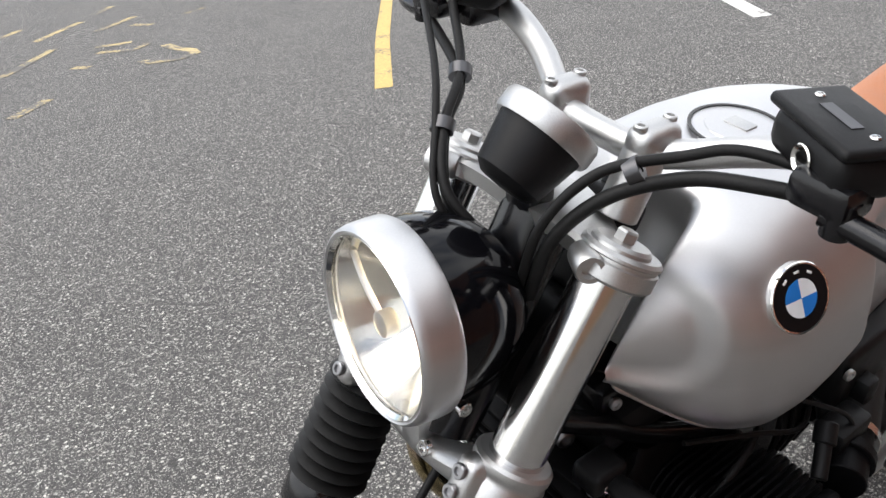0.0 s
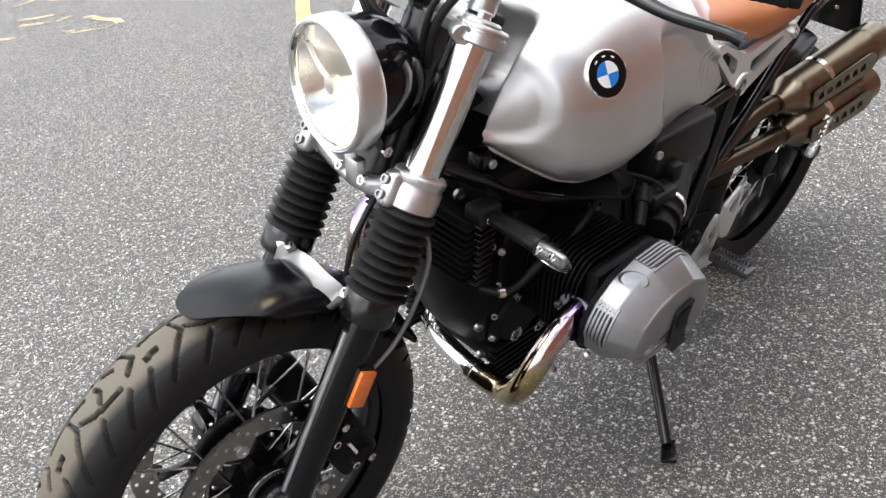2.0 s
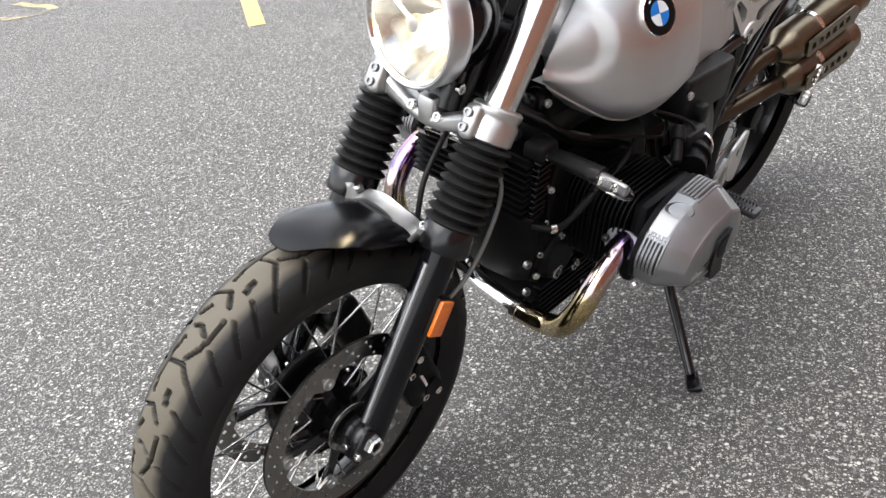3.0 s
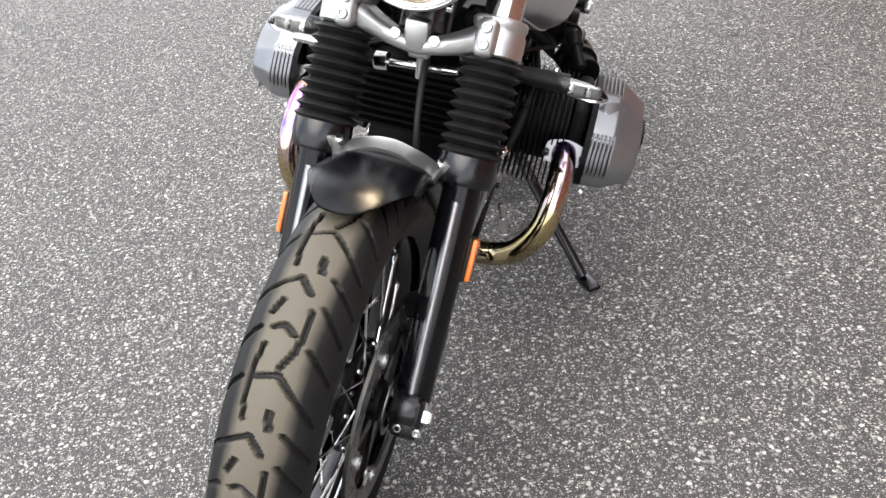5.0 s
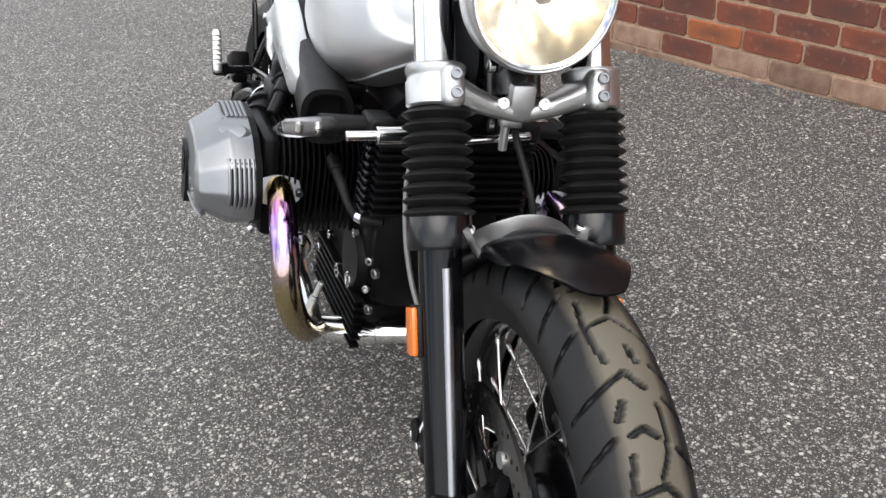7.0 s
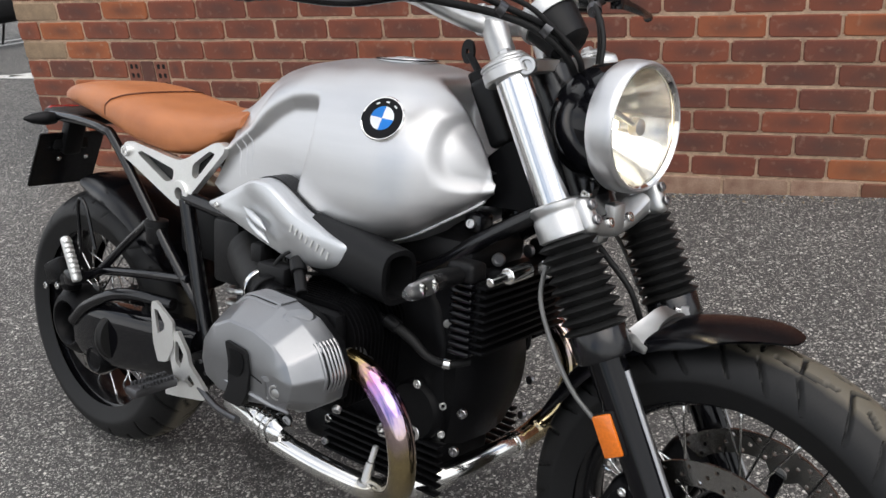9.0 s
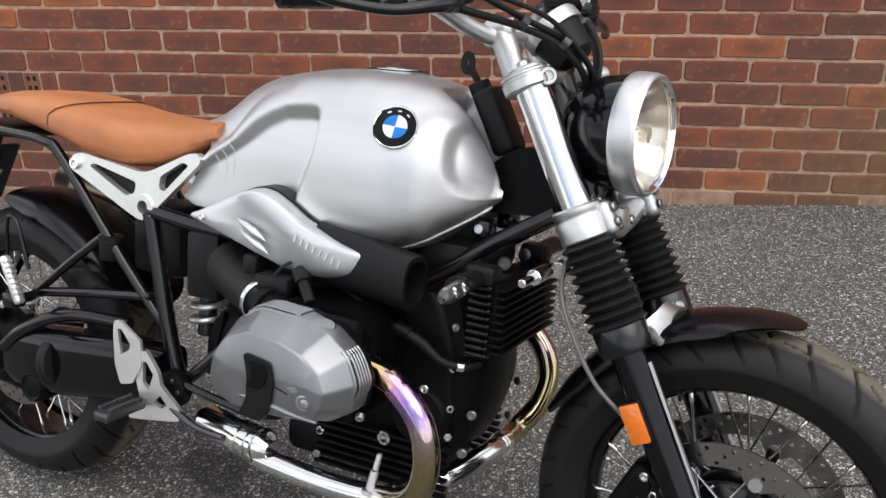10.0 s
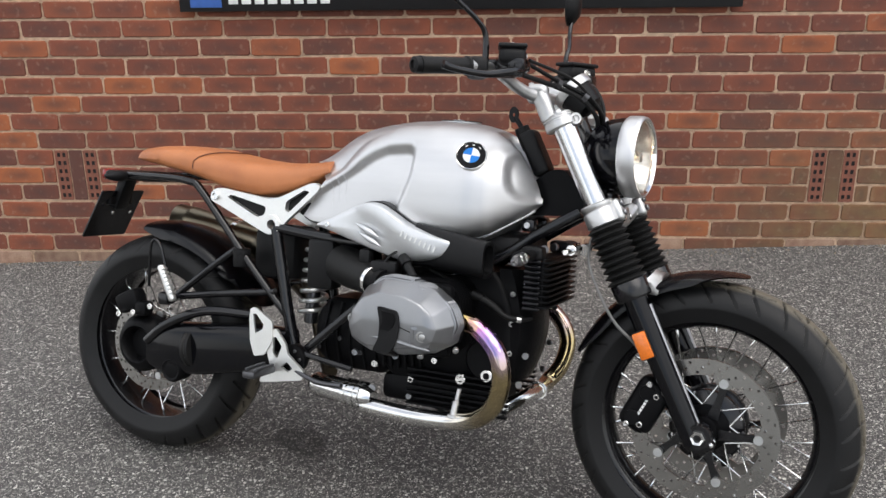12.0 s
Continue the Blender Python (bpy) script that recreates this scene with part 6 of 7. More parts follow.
part("sensor_hose", tube([(1.252, 0.010, 0.770), (1.275, 0.012, 0.748), (1.312, 0.020, 0.706), (1.330, 0.028, 0.660), (1.338, 0.034, 0.640)], 0.0048, 10), RUBBER, bike, "black hose down to the front mudguard", ST)
part("hose_splitter", joined(block((1.262, 0, 0.780), (0.02, 0.03, 0.016), 0.004), rod((1.25, 0.0, 0.77), (1.25, 0.0, 0.735), 0.006)), CAST_ALU, bike, "brake hose splitter", ST)
part("steering_damper", joined(rod((1.222, -0.07, 0.735), (1.222, 0.05, 0.745), 0.0055), rod((1.222, -0.075, 0.735), (1.222, -0.055, 0.737), 0.014)), POLISHED, bike, "steel steering damper rod", ST)
# handlebar
BAR_R = [(0.925, -0.415, 1.124), (0.988, -0.300, 1.132), (1.010, -0.225, 1.132), (1.014, -0.175, 1.123), (1.022, -0.128, 1.106), (1.040, -0.085, 1.090), (1.058, -0.045, 1.083)]
BAR = BAR_R + [(x, -y, z) for x, y, z in BAR_R[::-1]]
hb = part("handlebar", tube(BAR, 0.0135, 20, 8), CAST_ALU, bike, "wide satin aluminium handlebar", ST)
for sy in (-1, 1):
    cl = part("bar_clamp", joined(block((1.054, sy * 0.057, 1.090), (0.052, 0.034, 0.046), 0.015, seg=4), rod((1.088, sy * 0.057, 1.03), (1.058, sy * 0.057, 1.092), 0.020, n=24)), CAST_ALU, bike, "cast aluminium handlebar clamp", ST)
    for q in (-0.017, 0.019):
        part("clamp_bolt", moved(bolt(0.0065, 0.005), ST @ towards((1.054 + q, sy * 0.057, 1.110), (-0.1, 0, 1))), CAST_ALU, cl)
    a, b = Vector((0.988, sy * 0.300, 1.132)), Vector((0.922, sy * 0.420, 1.124))
    d = (b - a).normalized()
    gp = part("grip", moved(lathe([(0.0135, 0.0), (0.021, 0.0), (0.021, 0.005)] + [(0.0170 + 0.0007 * (k % 2), 0.008 + 0.005 * k) for k in range(21)] + [(0.0185, 0.116), (0.0185, 0.122), (0.0135, 0.124)], 24), ST @ towards(a, d)), RUBBER, bike, "ribbed black rubber grip")
    part("bar_end", moved(lathe([(0.004, 0.122), (0.0165, 0.122), (0.0175, 0.126), (0.0165, 0.136), (0.010, 0.138), (0.009, 0.134), (0.004, 0.134)], 22), ST @ towards(a, d)), BLACK_PLASTIC, gp)
    sb = part("switch_box", block((0.994, sy * 0.268, 1.130), (0.046, 0.052, 0.048), 0.012, m=Matrix.Rotation(sy * radians(-28), 4, "Z")), BLACK_PLASTIC, bike, "black switch housing", ST)
    part("switch", block((0.974, sy * 0.270, 1.146), (0.014, 0.016, 0.010), 0.003), material("red_switch", (0.45, 0.03, 0.03), 0.4) if sy > 0 else DARK_STEEL, sb, m=ST)
    part("switch", block((0.968, sy * 0.285, 1.128), (0.012, 0.018, 0.010), 0.003), CAST_ALU, sb, m=ST)
    rm = ST @ Matrix.Translation((1.052, sy * 0.218, 1.158)) @ Matrix.Rotation(sy * radians(-24), 4, "Z")
    rv = part("fluid_reservoir", joined(block((0, 0, 0), (0.058, 0.094, 0.038), 0.013, seg=3), block((0, 0, 0.021), (0.062, 0.100, 0.010), 0.0045, seg=3)), BLACK_PLASTIC, bike, "black fluid reservoir with sight glass", rm)
    for q in (-0.034, 0.034):
        part("lid_screw", moved(bolt(0.004, 0.002), rm @ Matrix.Translation((0.0, q, 0.0255))), POLISHED, rv)
    part("lid_print", block((0.004, 0, 0.0263), (0.010, 0.040, 0.0008), 0), DARK_STEEL, rv, m=rm)
    part("sight_glass", moved(lathe([(0.003, 0.0), (0.0085, 0.0), (0.0105, 0.001), (0.0115, 0.003), (0.0105, 0.004), (0.0085, 0.002), (0.003, 0.002)], 24), rm @ towards((0.028, 0.006 * sy, -0.002), (1, 0, 0))), CHROME, rv)
    part("lever_perch", joined(block((1.030, sy * 0.215, 1.134), (0.070, 0.040, 0.040), 0.010), block((1.075, sy * 0.235, 1.140), (0.04, 0.05, 0.03), 0.008)), BLACK_SATIN, bike, "black lever perch", ST)
    lv = part("hand_lever", tube([(1.085, sy * 0.240, 1.128), (1.078, sy * 0.285, 1.122), (1.060 + 0.012 * sy, sy * 0.345, 1.112), (1.030 + 0.022 * sy, sy * 0.405, 1.112 - 0.006 * sy), (1.018 + 0.026 * sy, sy * 0.425, 1.113 - 0.012 * sy)], [0.010, 0.0095, 0.0075, 0.0070, 0.0090], 14), BLACK_SATIN, bike, "black hand lever", ST)
    part("lever_pivot", moved(lathe([(0.004, -0.014), (0.011, -0.014), (0.012, 0.0), (0.012, 0.014), (0.009, 0.016)], 18), ST @ Matrix.Translation((1.082, sy * 0.250, 1.128))), BLACK_SATIN, lv)
    mr = part("mirror_stem", tube([(1.008, sy * 0.258, 1.140), (1.006, sy * 0.260, 1.200), (0.994 + 0.012 * (sy > 0), sy * 0.281, 1.230), (0.961 + 0.03 * (sy > 0), sy * 0.321, 1.270), (0.946 + 0.04 * (sy > 0), sy * 0.341, 1.305)], [0.0075, 0.0065, 0.0055, 0.0055, 0.0065], 12), BLACK_SATIN, bike, "black mirror stem", ST)
    mm = ST @ towards((0.944 + 0.04 * (sy > 0), sy * 0.346, 1.340), (-1, -sy * 0.1, 0.05))
    mh = part("mirror_head", moved(lathe([(0.004, -0.030), (0.030, -0.026), (0.046, -0.012), (0.050, 0.0), (0.048, 0.004), (0.044, 0.002), (0.004, 0.001)], 36), mm @ Matrix.Diagonal((0.85, 1.15, 1, 1))), BLACK_PLASTIC, bike, "black round mirror head")
    part("mirror_glass", moved(lathe([(0.001, 0.0015), (0.044, 0.0015), (0.044, 0.003), (0.001, 0.003)], 36), mm @ Matrix.Diagonal((0.85, 1.15, 1, 1))), CHROME, mh, "mirror glass")
# instrument
gm = ST @ towards((1.130, -0.005, 1.092), (-0.74, 0, 0.67)) @ Matrix.Scale(0.93, 4)
ga = part("instrument", moved(lathe([(0.006, -0.058), (0.026, -0.056), (0.036, -0.048), (0.046, 0.0), (0.046, 0.008), (0.040, 0.008)], 44), gm), BLACK_PLASTIC, bike, "black round speedometer cup")
part("instrument_ring", moved(lathe([(0.044, 0.002), (0.0505, 0.000), (0.0525, 0.004), (0.0525, 0.020), (0.0505, 0.024), (0.046, 0.024), (0.045, 0.012)], 48, closed=True), gm), CAST_ALU, ga, "satin silver instrument ring")
part("instrument_face", moved(lathe([(0.001, 0.014), (0.046, 0.014), (0.046, 0.010), (0.001, 0.010)], 40), gm), BLACK_PLASTIC, ga)
part("instrument_bracket", block((1.140, 0, 1.035), (0.036, 0.036, 0.060), 0.010), BLACK_SATIN, bike, "", ST)
part("ignition_lock", joined(rod((1.030, -0.004, 0.950), (1.006, -0.008, 1.000), 0.018, n=20), rod((1.006, -0.008, 1.000), (0.988, -0.010, 1.026), 0.006)), BLACK_PLASTIC, bike, "black ignition lock with key")
part("key_head", moved(lathe([(0.004, -0.003), (0.016, -0.003), (0.016, 0.003), (0.004, 0.003)], 20, closed=True), Matrix.Translation((0.986, -0.010, 1.029)) @ TO_Y @ Matrix.Diagonal((0.75, 1.2, 1, 1))), BLACK_PLASTIC, bike, "black key head")
part("steering_stop", joined(rod((1.19, -0.115, 0.732), (1.186, -0.200, 0.728), 0.0065), rod((1.19, -0.110, 0.732), (1.188, -0.160, 0.730), 0.012)), POLISHED, bike, "bright steel bolt beside the oil cooler")
# cables
CABLES = [
    ([(1.052, 0.235, 1.138), (1.078, 0.165, 1.140), (1.104, 0.130, 1.128), (1.148, 0.088, 1.108), (1.178, 0.062, 1.060), (1.180, 0.042, 0.99), (1.178, 0.030, 0.93)], 0.0046),
    ([(1.060, 0.240, 1.126), (1.085, 0.190, 1.124), (1.108, 0.140, 1.114), (1.148, 0.098, 1.090), (1.172, 0.066, 1.040), (1.172, 0.046, 0.97)], 0.0062),
]
STI = ST.inverted()
for head, tail, r in (
        ((1.080, -0.205, 1.148), [(1.119, -0.128, 1.110), (1.172, -0.086, 1.083), (1.200, -0.045, 1.045), (1.182, 0.000, 1.000), (1.175, 0.010, 0.945)], 0.0048),
        ((1.085, -0.236, 1.120), [(1.116, -0.132, 1.098), (1.166, -0.092, 1.075), (1.194, -0.050, 1.032), (1.176, -0.006, 0.985), (1.170, 0.004, 0.930)], 0.0055),
        ((1.098, -0.232, 1.150), [(1.146, -0.134, 1.118), (1.177, -0.092, 1.088), (1.207, -0.052, 1.040), (1.196, -0.012, 0.985), (1.190, -0.004, 0.930)], 0.0038)):
    CABLES.append(([head] + [tuple(STI @ Vector(p)) for p in tail], r))
for pts, r in CABLES:
    part("control_cable", tube(pts, r, 10), RUBBER, bike, "black control cable", ST)
for p in ((1.130, 0.106, 1.112), STI @ Vector((1.119, -0.128, 1.105)), STI @ Vector((1.171, -0.089, 1.081))):
    part("cable_tie", moved(lathe([(0.004, -0.006), (0.0115, -0.006), (0.0115, 0.006), (0.004, 0.006)], 14, closed=True), ST @ towards(p, (0.6, -p[1] * 6, -0.6))), DARK_STEEL, bike)
for sy in (-1, 1):
    bh = part("breather_hose", tube([(0.846, sy * 0.140, 0.655), (0.896, sy * 0.152, 0.637), (0.935, sy * 0.152, 0.615), (0.972, sy * 0.150, 0.604), (1.008, sy * 0.146, 0.588), (1.039, sy * 0.140, 0.565), (1.070, sy * 0.131, 0.559), (1.090, sy * 0.100, 0.560)], [0.0055, 0.0055, 0.0055, 0.0085, 0.0085, 0.0065, 0.0065, 0.0065], 12), RUBBER, bike, "black breather hose with a bright clip")
    part("hose_joint", rod((0.960, sy * 0.151, 0.610), (0.985, sy * 0.148, 0.600), 0.0115), BLACK_PLASTIC, bh)
    part("hose_clip", rod((1.064, sy * 0.1335, 0.5595), (1.075, sy * 0.127, 0.5585), 0.0090), POLISHED, bike)

GUSSET = rounded([(1.000, 0.790), (1.180, 0.800), (1.170, 0.850), (1.130, 0.905), (1.095, 0.905), (1.046, 0.870)], 0.02, 4)
part("frame_gusset", plate(GUSSET, [], 0.056, Matrix.Translation((0, 0.000, 0))), BLACK_CAST, bike, "black steel frame gusset behind the steering head")
part("headstock_box", block((1.046, 0.000, 0.940), (0.040, 0.064, 0.112), 0.010, m=Matrix.Rotation(radians(-27), 4, "Y"), seg=3), BLACK_PLASTIC, bike, "black plastic cover behind the steering head")
# small hardware on the engine, alike on both sides
for sy in (-1, 1):
    for x, y, z, r in ((1.075, 0.100, 0.640, 0.007), (1.080, 0.098, 0.600, 0.007), (1.082, 0.096, 0.470, 0.008), (1.070, 0.096, 0.400, 0.008), (1.093, 0.040, 0.716, 0.011), (0.760, 0.120, 0.430, 0.008), (0.700, 0.118, 0.340, 0.010), (0.640, 0.105, 0.420, 0.008), (0.800, 0.118, 0.335, 0.007)):
        part("engine_screw", moved(bolt(r, 0.008), towards((x, sy * y, z), (0.25, sy, 0))), FORK_STRIP, bike)
    part("frame_screw", moved(bolt(0.0075, 0.006), towards((1.056, sy * 0.070, 0.771), (0.2, sy, 0.1))), CAST_ALU, bike)
    part("frame_lug", block((1.056, sy * 0.050, 0.771), (0.034, 0.038, 0.030), 0.008), BLACK_SATIN, bike)
    part("sensor_lead", tube([(0.72, sy * 0.13, 0.66), (0.80, sy * 0.17, 0.655), (0.88, sy * 0.15, 0.675), (0.98, sy * 0.12, 0.70)], 0.0035, 8), RUBBER, bike)
    part("throttle_cable", tube([(0.755, sy * 0.215, 0.655), (0.78, sy * 0.20, 0.69), (0.84, sy * 0.15, 0.715)], 0.003, 8), RUBBER, bike)
    part("injector", joined(rod((0.815, sy * 0.205, 0.668), (0.845, sy * 0.225, 0.640), 0.010), rod((0.800, sy * 0.195, 0.682), (0.818, sy * 0.207, 0.666), 0.014)), BLACK_PLASTIC, bike, "black fuel injector")
    part("foot_rod", tube([(0.505, sy * 0.150, 0.408), (0.57, sy * 0.150, 0.398), (0.655, sy * 0.148, 0.386)], 0.008, 12), BLACK_SATIN, bike, "black lever rod")
    part("oxygen_sensor", joined(rod((0.935, sy * 0.160, 0.318), (0.938, sy * 0.150, 0.352), 0.008), rod((0.938, sy * 0.150, 0.352), (0.941, sy * 0.142, 0.380), 0.0055), rod((0.934, sy * 0.162, 0.312), (0.935, sy * 0.160, 0.320), 0.013)), CAST_ALU, bike, "bright oxygen sensor in the exhaust")

# the fork, the bars, the tank and the engine hang from data of their own
FORK_PARTS = ("fork_leg", "fork_gaiter", "gaiter_collar", "fork_tube", "lower_clamp_ring", "clamp_lug", "lower_triple_clamp", "fender_brace", "side_reflector", "brake_hose", "sensor_hose", "hose_splitter", "steering_damper", "headlight_shell", "headlight_bracket", "bracket_bolt")
BAR_PARTS = ("handlebar", "bar_clamp", "grip", "switch_box", "fluid_reservoir", "lever_perch", "hand_lever", "mirror_stem", "instrument", "instrument_bracket", "control_cable", "cable_tie")
HEAD_PARTS = ("cylinder", "cylinder_head")
for ob in bike.children:
    kind_ = ob.name.split(".")[0]
    if kind_ in FORK_PARTS:
        ob.location = (0, 0, -0.042)
    elif kind_ in BAR_PARTS:
        ob.location = (0.027, 0, -0.047)
    elif kind_ in ("upper_clamp_ring", "upper_clamp_lug", "upper_triple_clamp"):
        ob.location = (0, 0, -0.053)
    elif kind_ in HEAD_PARTS:
        side = math.copysign(1.0, sum(v.co.y for v in ob.data.vertices))
        ob.location = (-0.014 + 0.036 * (side > 0), -0.020 * side, -0.042 - 0.012 * (side > 0))
    elif kind_ in ("head_cover", "exhaust_flange") and ob.data.vertices[0].co.y > 0:
        # the left cylinder stands ahead of the right one
        ob.location = (0.036, 0, -0.012)
    elif kind_ not in ("fuel_tank", "roundel", "seat", "head_cover", "exhaust_flange", "intake_cover", "intake_backing", "exhaust_header", "exhaust_crossover", "exhaust_collector", "silencer", "link_pipe", "front_fender", "front_wheel", "rear_wheel", "brake_calliper", "rear_fender", "hugger_stay", "final_drive", "rear_calliper", "calliper_bolt", "side_stand"):
        ob.location = (0.022, 0, -0.035)

# ---- bricks ----
random.seed(7)
rows_n = 30
VENTS = (-1.000, 2.392)
brick_meshes = []
for k in range(6):
    L_ = BRICK - 0.010
    bm = bmesh.new()
    bmesh.ops.create_cube(bm, size=1.0)
    for v in bm.verts:
        v.co = Vector((v.co.x * L_, v.co.y * 0.1, v.co.z * (COURSE - 0.0105)))
        v.co += Vector((random.uniform(-0.0022, 0.0022), random.uniform(-0.0012, 0.0012), random.uniform(-0.0022, 0.0022)))
    bmesh.ops.bevel(bm, geom=[e for e in bm.edges if abs(e.verts[0].co.y - e.verts[1].co.y) > 0.05], offset=0.006, segments=2, affect="EDGES")
    bmesh.ops.bevel(bm, geom=[e for e in bm.edges if all(v.co.y < 0 for v in e.verts)], offset=0.0030, segments=1, affect="EDGES")
    lay = bm.loops.layers.uv.new("face")
    for f in bm.faces:
        for q in f.loops:
            q[lay].uv = (2 * q.vert.co.x / L_, 2 * q.vert.co.z / COURSE)
    me = bpy.data.meshes.new("brick")
    bm.to_mesh(me)
    bm.free()
    me.materials.append(BRICK_MAT)
    brick_meshes.append(me)
loose_v, loose_f, loose_uv = [], [], []
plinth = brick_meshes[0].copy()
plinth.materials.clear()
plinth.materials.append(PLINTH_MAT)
pale = brick_meshes[1].copy()
pale.materials.clear()
pale.materials.append(material("pale_buff_brick", (0.27, 0.19, 0.12), 0.9, vary=0.25, scale=20, grain=0.2, grain_scale=260, bump=0.5, bump_scale=300))
count = 0
for r in range(-1, rows_n):
    z = 0.0454 + r * COURSE
    x = X0 - (BRICK / 2 if r % 2 else 0)
    while x < X1:
        xa, xb = max(x, X0), min(x + BRICK, X1)
        cx, wdt = (xa + xb) / 2, xb - xa
        x += BRICK
        if wdt < 0.03:
            continue
        if any(3 <= r <= 5 and xa < v + 0.100 and xb > v - 0.100 for v in VENTS):
            # closers beside the air bricks
            for v in VENTS:
                if xa < v - 0.100 < xb:
                    xb = v - 0.100
                elif xa < v + 0.100 < xb:
                    xa = v + 0.100
            cx, wdt = (xa + xb) / 2, xb - xa
            if wdt < 0.03 or any(v - 0.1 < cx < v + 0.1 for v in VENTS):
                continue
        near = -1 <= r < 15 and cx < 3.2 and count < 300
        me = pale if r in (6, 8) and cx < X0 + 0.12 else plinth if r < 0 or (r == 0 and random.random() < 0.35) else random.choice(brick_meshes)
        m = Matrix.Translation((cx, 0.05 - 0.004 + random.uniform(-0.003, 0.003), z + random.uniform(-0.0012, 0.0012))) @ Matrix.Rotation(random.uniform(-0.006, 0.006), 4, "Y") @ Matrix.Diagonal(((wdt - 0.010) / (BRICK - 0.010), 1, 1, 1))
        if near:
            ob = new("brick", me)
            ob.parent = wall
            ob.matrix_local = m
            count += 1
        else:
            o = len(loose_v)
            loose_v += [tuple(m @ v.co) for v in me.vertices]
            loose_f += [tuple(i + o for i in p.vertices) for p in me.polygons]
            loose_uv += [tuple(q.uv) for q in me.uv_layers[0].data]
rest = bpy.data.meshes.new("brick_rest")
rest.from_pydata(loose_v, [], loose_f)
rest.uv_layers.new(name="face").data.foreach_set("uv", [q for p in loose_uv for q in p])
rest.materials.append(BRICK_MAT)
ro_ = new("brick_rest", rest)
ro_.parent = wall
tagged(ro_, kind="stuff")

# air bricks: two pierced bricks on end with a plain one between
VENT_MAT = material("dark_red_air_brick", (0.20, 0.075, 0.048), 0.85, vary=0.3, scale=30, grain=0.2, grain_scale=260, bump=0.5, bump_scale=320)
HOLE_SHADE = material("painted_hole_shade", (0.006, 0.005, 0.005), 0.9)
VZ = 0.0046 + 3 * COURSE
for v in VENTS:
    for k in (-1, 0, 1):
        w, hgt = 0.0605, 3 * COURSE - 0.012
        holes = []
        if k:
            for a in (-1, 1):
                for q in range(6):
                    holes.append(rounded([(a * 0.0125 - 0.0075, -0.095 + 0.038 * q - 0.010), (a * 0.0125 + 0.0075, -0.095 + 0.038 * q - 0.010), (a * 0.0125 + 0.0075, -0.095 + 0.038 * q + 0.010), (a * 0.0125 - 0.0075, -0.095 + 0.038 * q + 0.010)], 0.002, 1))
        ab = part("air_brick" if k else "brick", plate(rounded([(-w / 2, -hgt / 2), (w / 2, -hgt / 2), (w / 2, hgt / 2), (-w / 2, hgt / 2)], 0.003, 1), holes, 0.05, Matrix.Translation((v + k * 0.0665, 0.022, VZ + 1.5 * COURSE))), VENT_MAT if k else BRICK_MAT, wall, "pierced clay air brick" if k else "", smooth=False)
        if k:
            # near-black block just behind the face paints the shade inside the holes
            part("air_brick_core", block((v + k * 0.0665, 0.0197, VZ + 1.5 * COURSE), (w - 0.004, 0.040, hgt - 0.004), 0), HOLE_SHADE, wall)

# sign board on the wall
sb_ = new("sign_board")
sb_.matrix_world = WALL_M
tagged(sb_, "black shop sign board with white print on the wall", "sign")
part("board", block((0.748, -0.030, 1.283), (2.355, 0.030, 0.370), 0.003), material("black_sign_board", (0.010, 0.010, 0.011), 0.35, spec=0.4), sb_)
part("logo_panel", block((-0.313, -0.0470, 1.205), (0.135, 0.003, 0.180), 0.001), material("blue_print", (0.05, 0.13, 0.42), 0.4), sb_, "blue square emblem")
part("logo_mark", block((-0.313, -0.0495, 1.180), (0.050, 0.002, 0.050), 0.001), SIGN_WHITE, sb_)
for k in range(8):
    part("print_bar", block((-0.195 + 0.056 * k, -0.0470, 1.165), (0.040, 0.003, 0.075), 0.001), SIGN_WHITE, sb_, "white print bar")

# road markings
def stripe(name, pts, w, mat, label):
    """Painted line on the ground, a thin raised layer."""
    v, f = [], []
    for i, p in enumerate(pts):
        a, b = Vector((*pts[max(i - 1, 0)], 0)), Vector((*pts[min(i + 1, len(pts) - 1)], 0))
        d = (b - a).normalized()
        s = Vector((-d.y, d.x, 0)) * w / 2
        for q in (-1, 1):
            v.append((p[0] + q * s.x, p[1] + q * s.y, 0.004))
        if i:
            f.append((2 * i - 2, 2 * i - 1, 2 * i + 1, 2 * i))
    me = bpy.data.meshes.new(name)
    me.from_pydata(v, [], f)
    me.materials.append(mat)
    return tagged(new(name, me), label, "road marking", kind="structure")


stripe("yellow_line", [(-2.25, -3.015), (-2.68, -3.32), (-3.25, -3.725), (-3.60, -3.965), (-4.75, -4.73), (-7.0, -6.2), (-12, -9.3)], 0.105, YELLOW_PAINT, "worn yellow line painted on the asphalt")
stripe("white_line", [(-4.02, -1.345), (-4.576, -1.698), (-8, -3.9)], 0.12, WHITE_PAINT, "worn white line painted on the asphalt")
stripe("white_line", [(-8.0, 3.70), (-5.40, 3.50), (-3.76, 3.377), (-2.2, 3.26)], 0.085, WHITE_PAINT, "white bay line painted on the asphalt")
stripe("white_line", [(-3.62, 3.385), (-3.38, 3.46), (-2.5, 3.75)], 0.07, WHITE_PAINT, "white bay line painted on the asphalt")
stripe("white_line", [(-6.3, 3.10), (-5.58, 3.64), (-5.27, 3.89), (-4.2, 4.75)], 0.07, WHITE_PAINT, "white bay line painted on the asphalt")
stripe("white_line", [(-6.5, 3.25), (-5.70, 3.78), (-5.35, 4.06), (-4.4, 4.85)], 0.05, WHITE_PAINT, "white bay line painted on the asphalt")
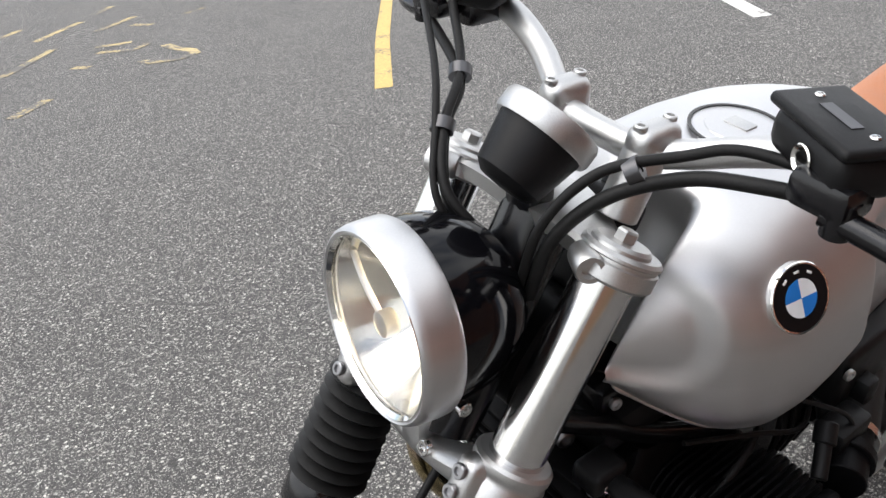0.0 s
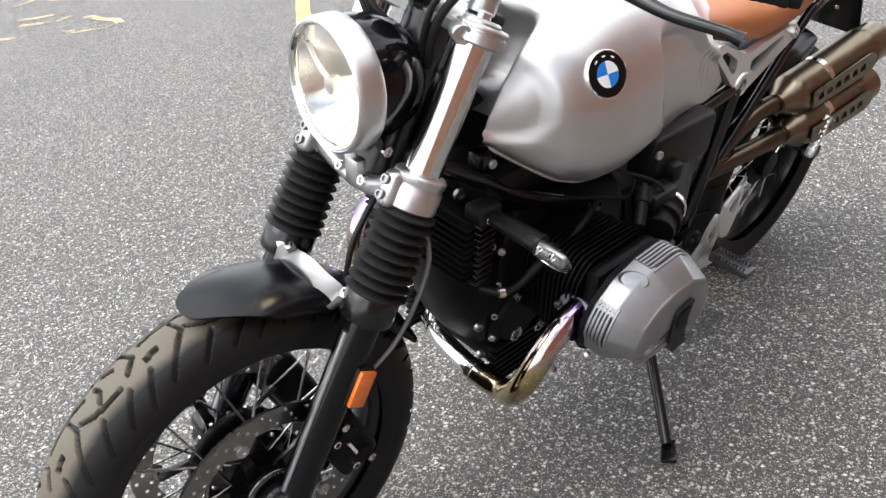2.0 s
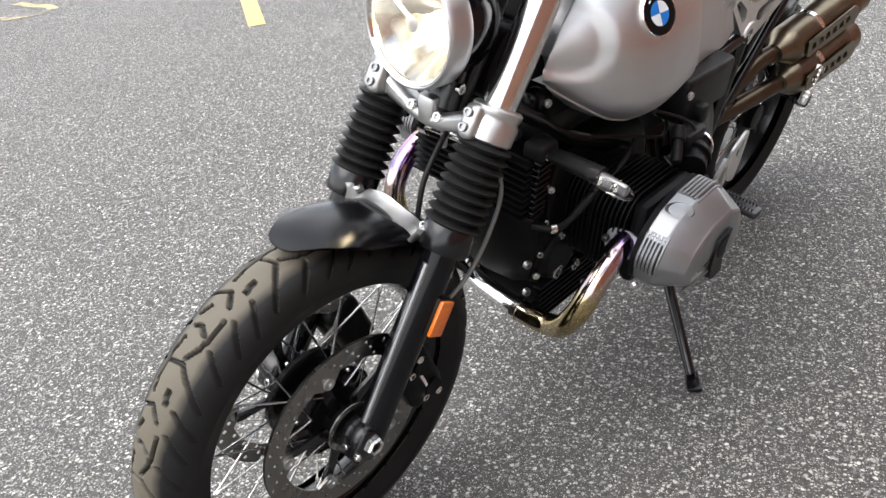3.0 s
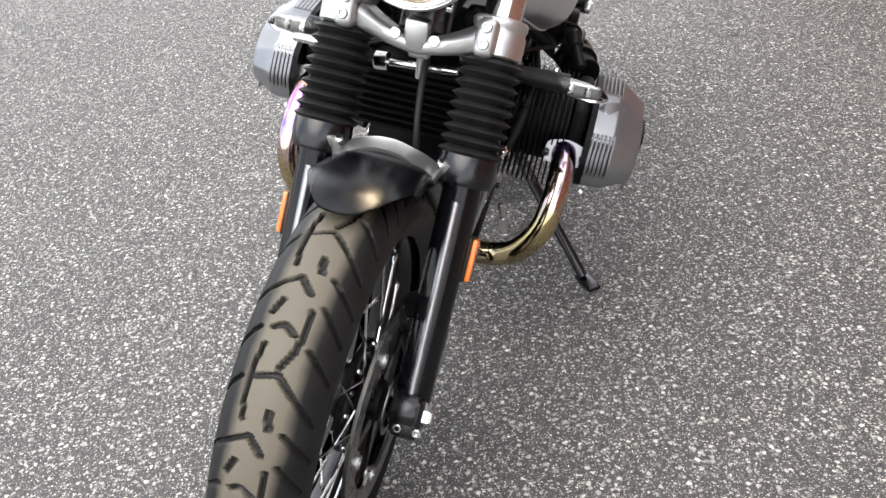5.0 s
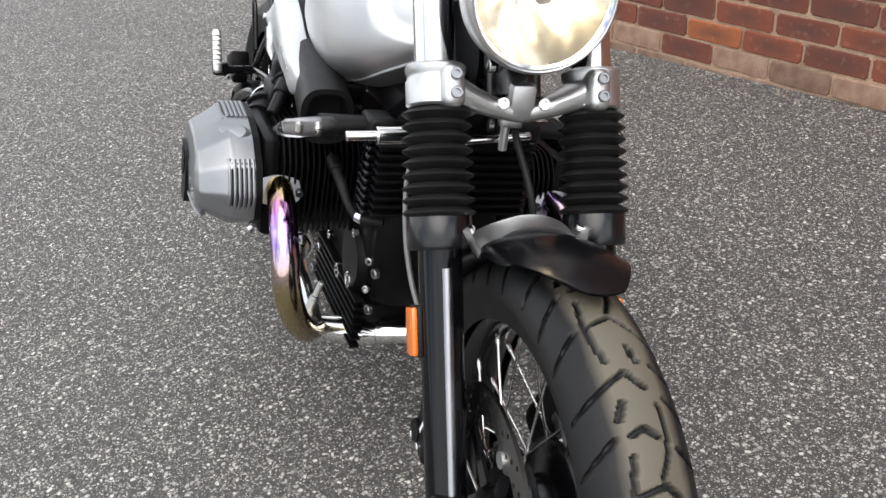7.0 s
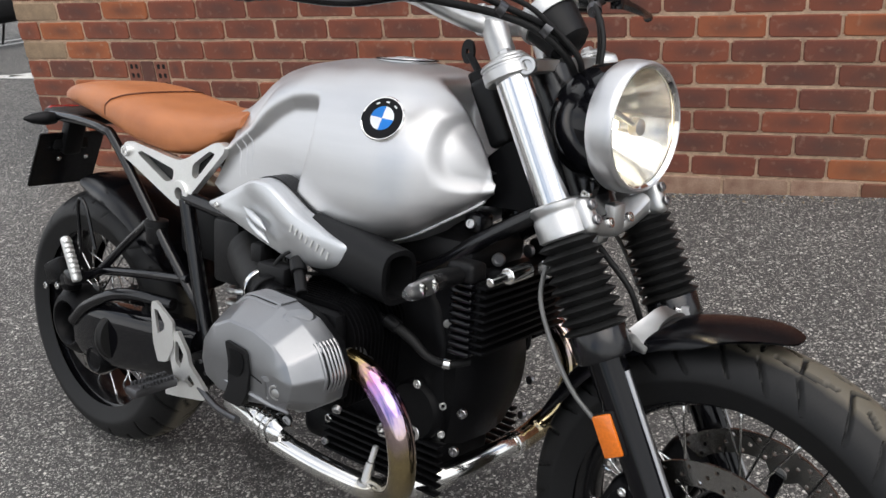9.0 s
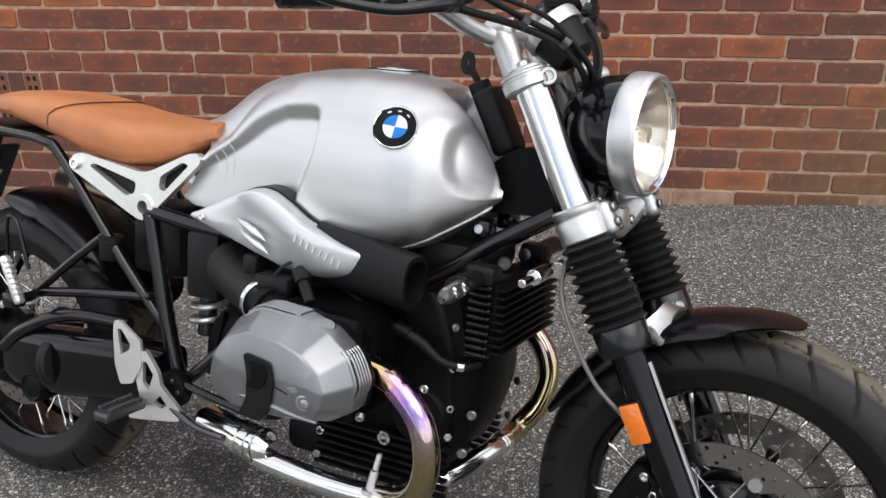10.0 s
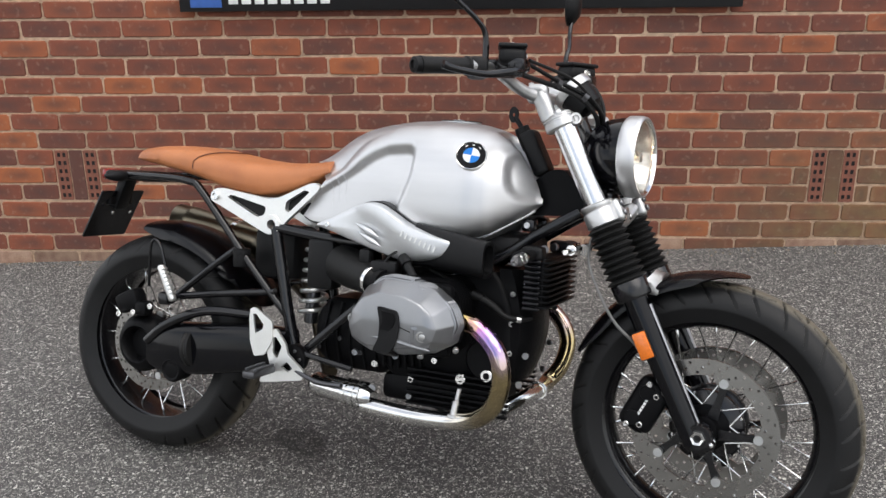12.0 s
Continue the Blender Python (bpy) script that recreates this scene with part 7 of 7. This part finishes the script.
STROKES = [
    [(-2.69, -5.60), (-2.66, -5.42), (-2.78, -5.25), (-2.95, -5.26), (-3.04, -5.40), (-3.08, -5.62), (-3.19, -5.86)],
    [(-2.15, -6.54), (-2.60, -6.82), (-3.00, -7.07)], [(-3.24, -7.66), (-3.66, -7.88), (-4.08, -8.07)],
    [(-3.36, -8.39), (-3.79, -8.63)], [(-1.32, -5.21), (-1.71, -5.375)], [(-3.64, -7.31), (-3.98, -7.42), (-4.31, -7.53)],
    [(-2.45, -6.08), (-2.49, -5.93)], [(-3.08, -6.60), (-3.20, -6.44), (-3.28, -6.37)], [(-3.93, -7.12), (-3.93, -6.84)], [(-4.41, -6.90), (-4.67, -6.93)],
    [(-4.41, -8.30), (-4.87, -8.55)], [(-2.90, -6.35), (-3.02, -6.05), (-3.25, -6.12)],
]
for s_ in STROKES:
    stripe("yellow_lettering", s_, 0.085, FADED_YELLOW, "worn yellow lettering bar painted on the asphalt")

# second motorcycle parked beyond the end of the wall
pk = new("motorcycle")
pk.matrix_world = Matrix.Translation((-4.99, 3.87, 0)) @ Matrix.Rotation(radians(219), 4, "Z") @ Matrix.Rotation(radians(3), 4, "X")
tagged(pk, "black and green motorcycle parked in a marked bay", "motorcycle")
for x in (0.0, -1.42):
    wv = part("wheel", moved(lathe([(0.205, -0.045), (0.230, -0.058), (0.270, -0.062), (0.300, -0.040), (0.308, 0.0), (0.300, 0.040), (0.270, 0.062), (0.230, 0.058), (0.205, 0.045)], 64, closed=True), Matrix.Translation((x, 0, 0.308)) @ TO_Y), RUBBER, pk, "black tyre on a dark wheel")
    part("rim", moved(rim_geo(0.205, 0.045), Matrix.Translation((x, 0, 0.308)) @ TO_Y), BLACK_SATIN, wv)
    for k in range(5):
        a = 2 * math.pi * k / 5
        part("wheel_arm", rod((x + 0.03 * math.cos(a), 0, 0.308 + 0.03 * math.sin(a)), (x + 0.19 * math.cos(a), 0, 0.308 + 0.19 * math.sin(a)), 0.014, 0.010), DARK_STEEL, wv)
for sy in (-1, 1):
    part("fork_leg", rod((-0.0, sy * 0.095, 0.308), (-0.32, sy * 0.095, 0.98), 0.024), BLACK_SATIN, pk)
    part("swingarm", rod((-1.42, sy * 0.10, 0.308), (-0.95, sy * 0.09, 0.42), 0.022), BLACK_SATIN, pk)
part("engine", block((-0.72, 0, 0.46), (0.46, 0.30, 0.34), 0.06, seg=3), BLACK_CAST, pk, "dark engine block")
part("tank", loft([[(-0.42 - 0.56 * t, 0.15 * math.sin(math.pi * (0.15 + 0.75 * t)) * math.cos(a), 0.84 + 0.12 * math.sin(math.pi * (0.15 + 0.75 * t)) * math.sin(a)) for a in [2 * math.pi * k / 24 for k in range(24)]] for t in [i / 12 for i in range(13)]]), material("bright_green_paint", (0.02, 0.30, 0.03), 0.25), pk, "bright green fuel tank")
part("belly_fairing", block((-0.70, 0, 0.33), (0.70, 0.34, 0.24), 0.07, seg=3), BLACK_PLASTIC, pk, "black belly fairing")
part("side_fairing", block((-0.55, 0, 0.60), (0.46, 0.36, 0.30), 0.08, seg=3), material("green_fairing_paint", (0.02, 0.30, 0.03), 0.25), pk, "bright green side fairing")
part("seat", block((-1.22, 0, 0.82), (0.60, 0.22, 0.09), 0.035, seg=3), BLACK_PLASTIC, pk, "black bench seat")
part("handlebar", tube([(-0.42, -0.36, 1.05), (-0.36, -0.16, 1.06), (-0.33, 0, 1.02), (-0.36, 0.16, 1.06), (-0.42, 0.36, 1.05)], 0.012, 12), BLACK_SATIN, pk)
part("front_fender", fender_geo((0, 0, 0.308), 150, 40, lambda t: 0.335, 0.070, 0.035), BLACK_GLOSS, pk, angle=50)
part("headlight", moved(lathe([(0.004, -0.06), (0.06, -0.05), (0.085, 0.0), (0.085, 0.02), (0.004, 0.03)], 32), towards((-0.20, 0, 0.90), (1, 0, 0))), BLACK_GLOSS, pk)
part("side_stand", tube([(-0.72, -0.10, 0.30), (-0.68, -0.16, 0.16), (-0.63, -0.21, 0.020)], 0.011, 10), BLACK_SATIN, pk)

# grit and leaf litter gathered along the foot of the wall
gv, gf = [], []
for k in range(420):
    gx, gy = random.uniform(-1.6, 4.6), 1.503 - abs(random.gauss(0, 0.045))
    r = random.uniform(0.002, 0.0065)
    o = len(gv)
    a0 = random.uniform(0, 6.28)
    gv += [(gx + r * math.cos(a0 + 1.57 * i) * random.uniform(0.7, 1.4), gy + r * math.sin(a0 + 1.57 * i) * random.uniform(0.7, 1.4), 0.0) for i in range(4)] + [(gx + random.uniform(-0.3, 0.3) * r, gy, r * random.uniform(0.5, 1.1))]
    gf += [(o + i, o + (i + 1) % 4, o + 4) for i in range(4)]
gm_ = bpy.data.meshes.new("grit")
gm_.from_pydata(gv, [], gf)
gm_.materials.append(material("dry_grit", (0.24, 0.19, 0.13), 0.9, vary=0.5, scale=60, grain=0.3, grain_scale=300))
tagged(new("grit", gm_), "dry grit and leaf crumbs along the wall foot", "grit", kind="stuff")
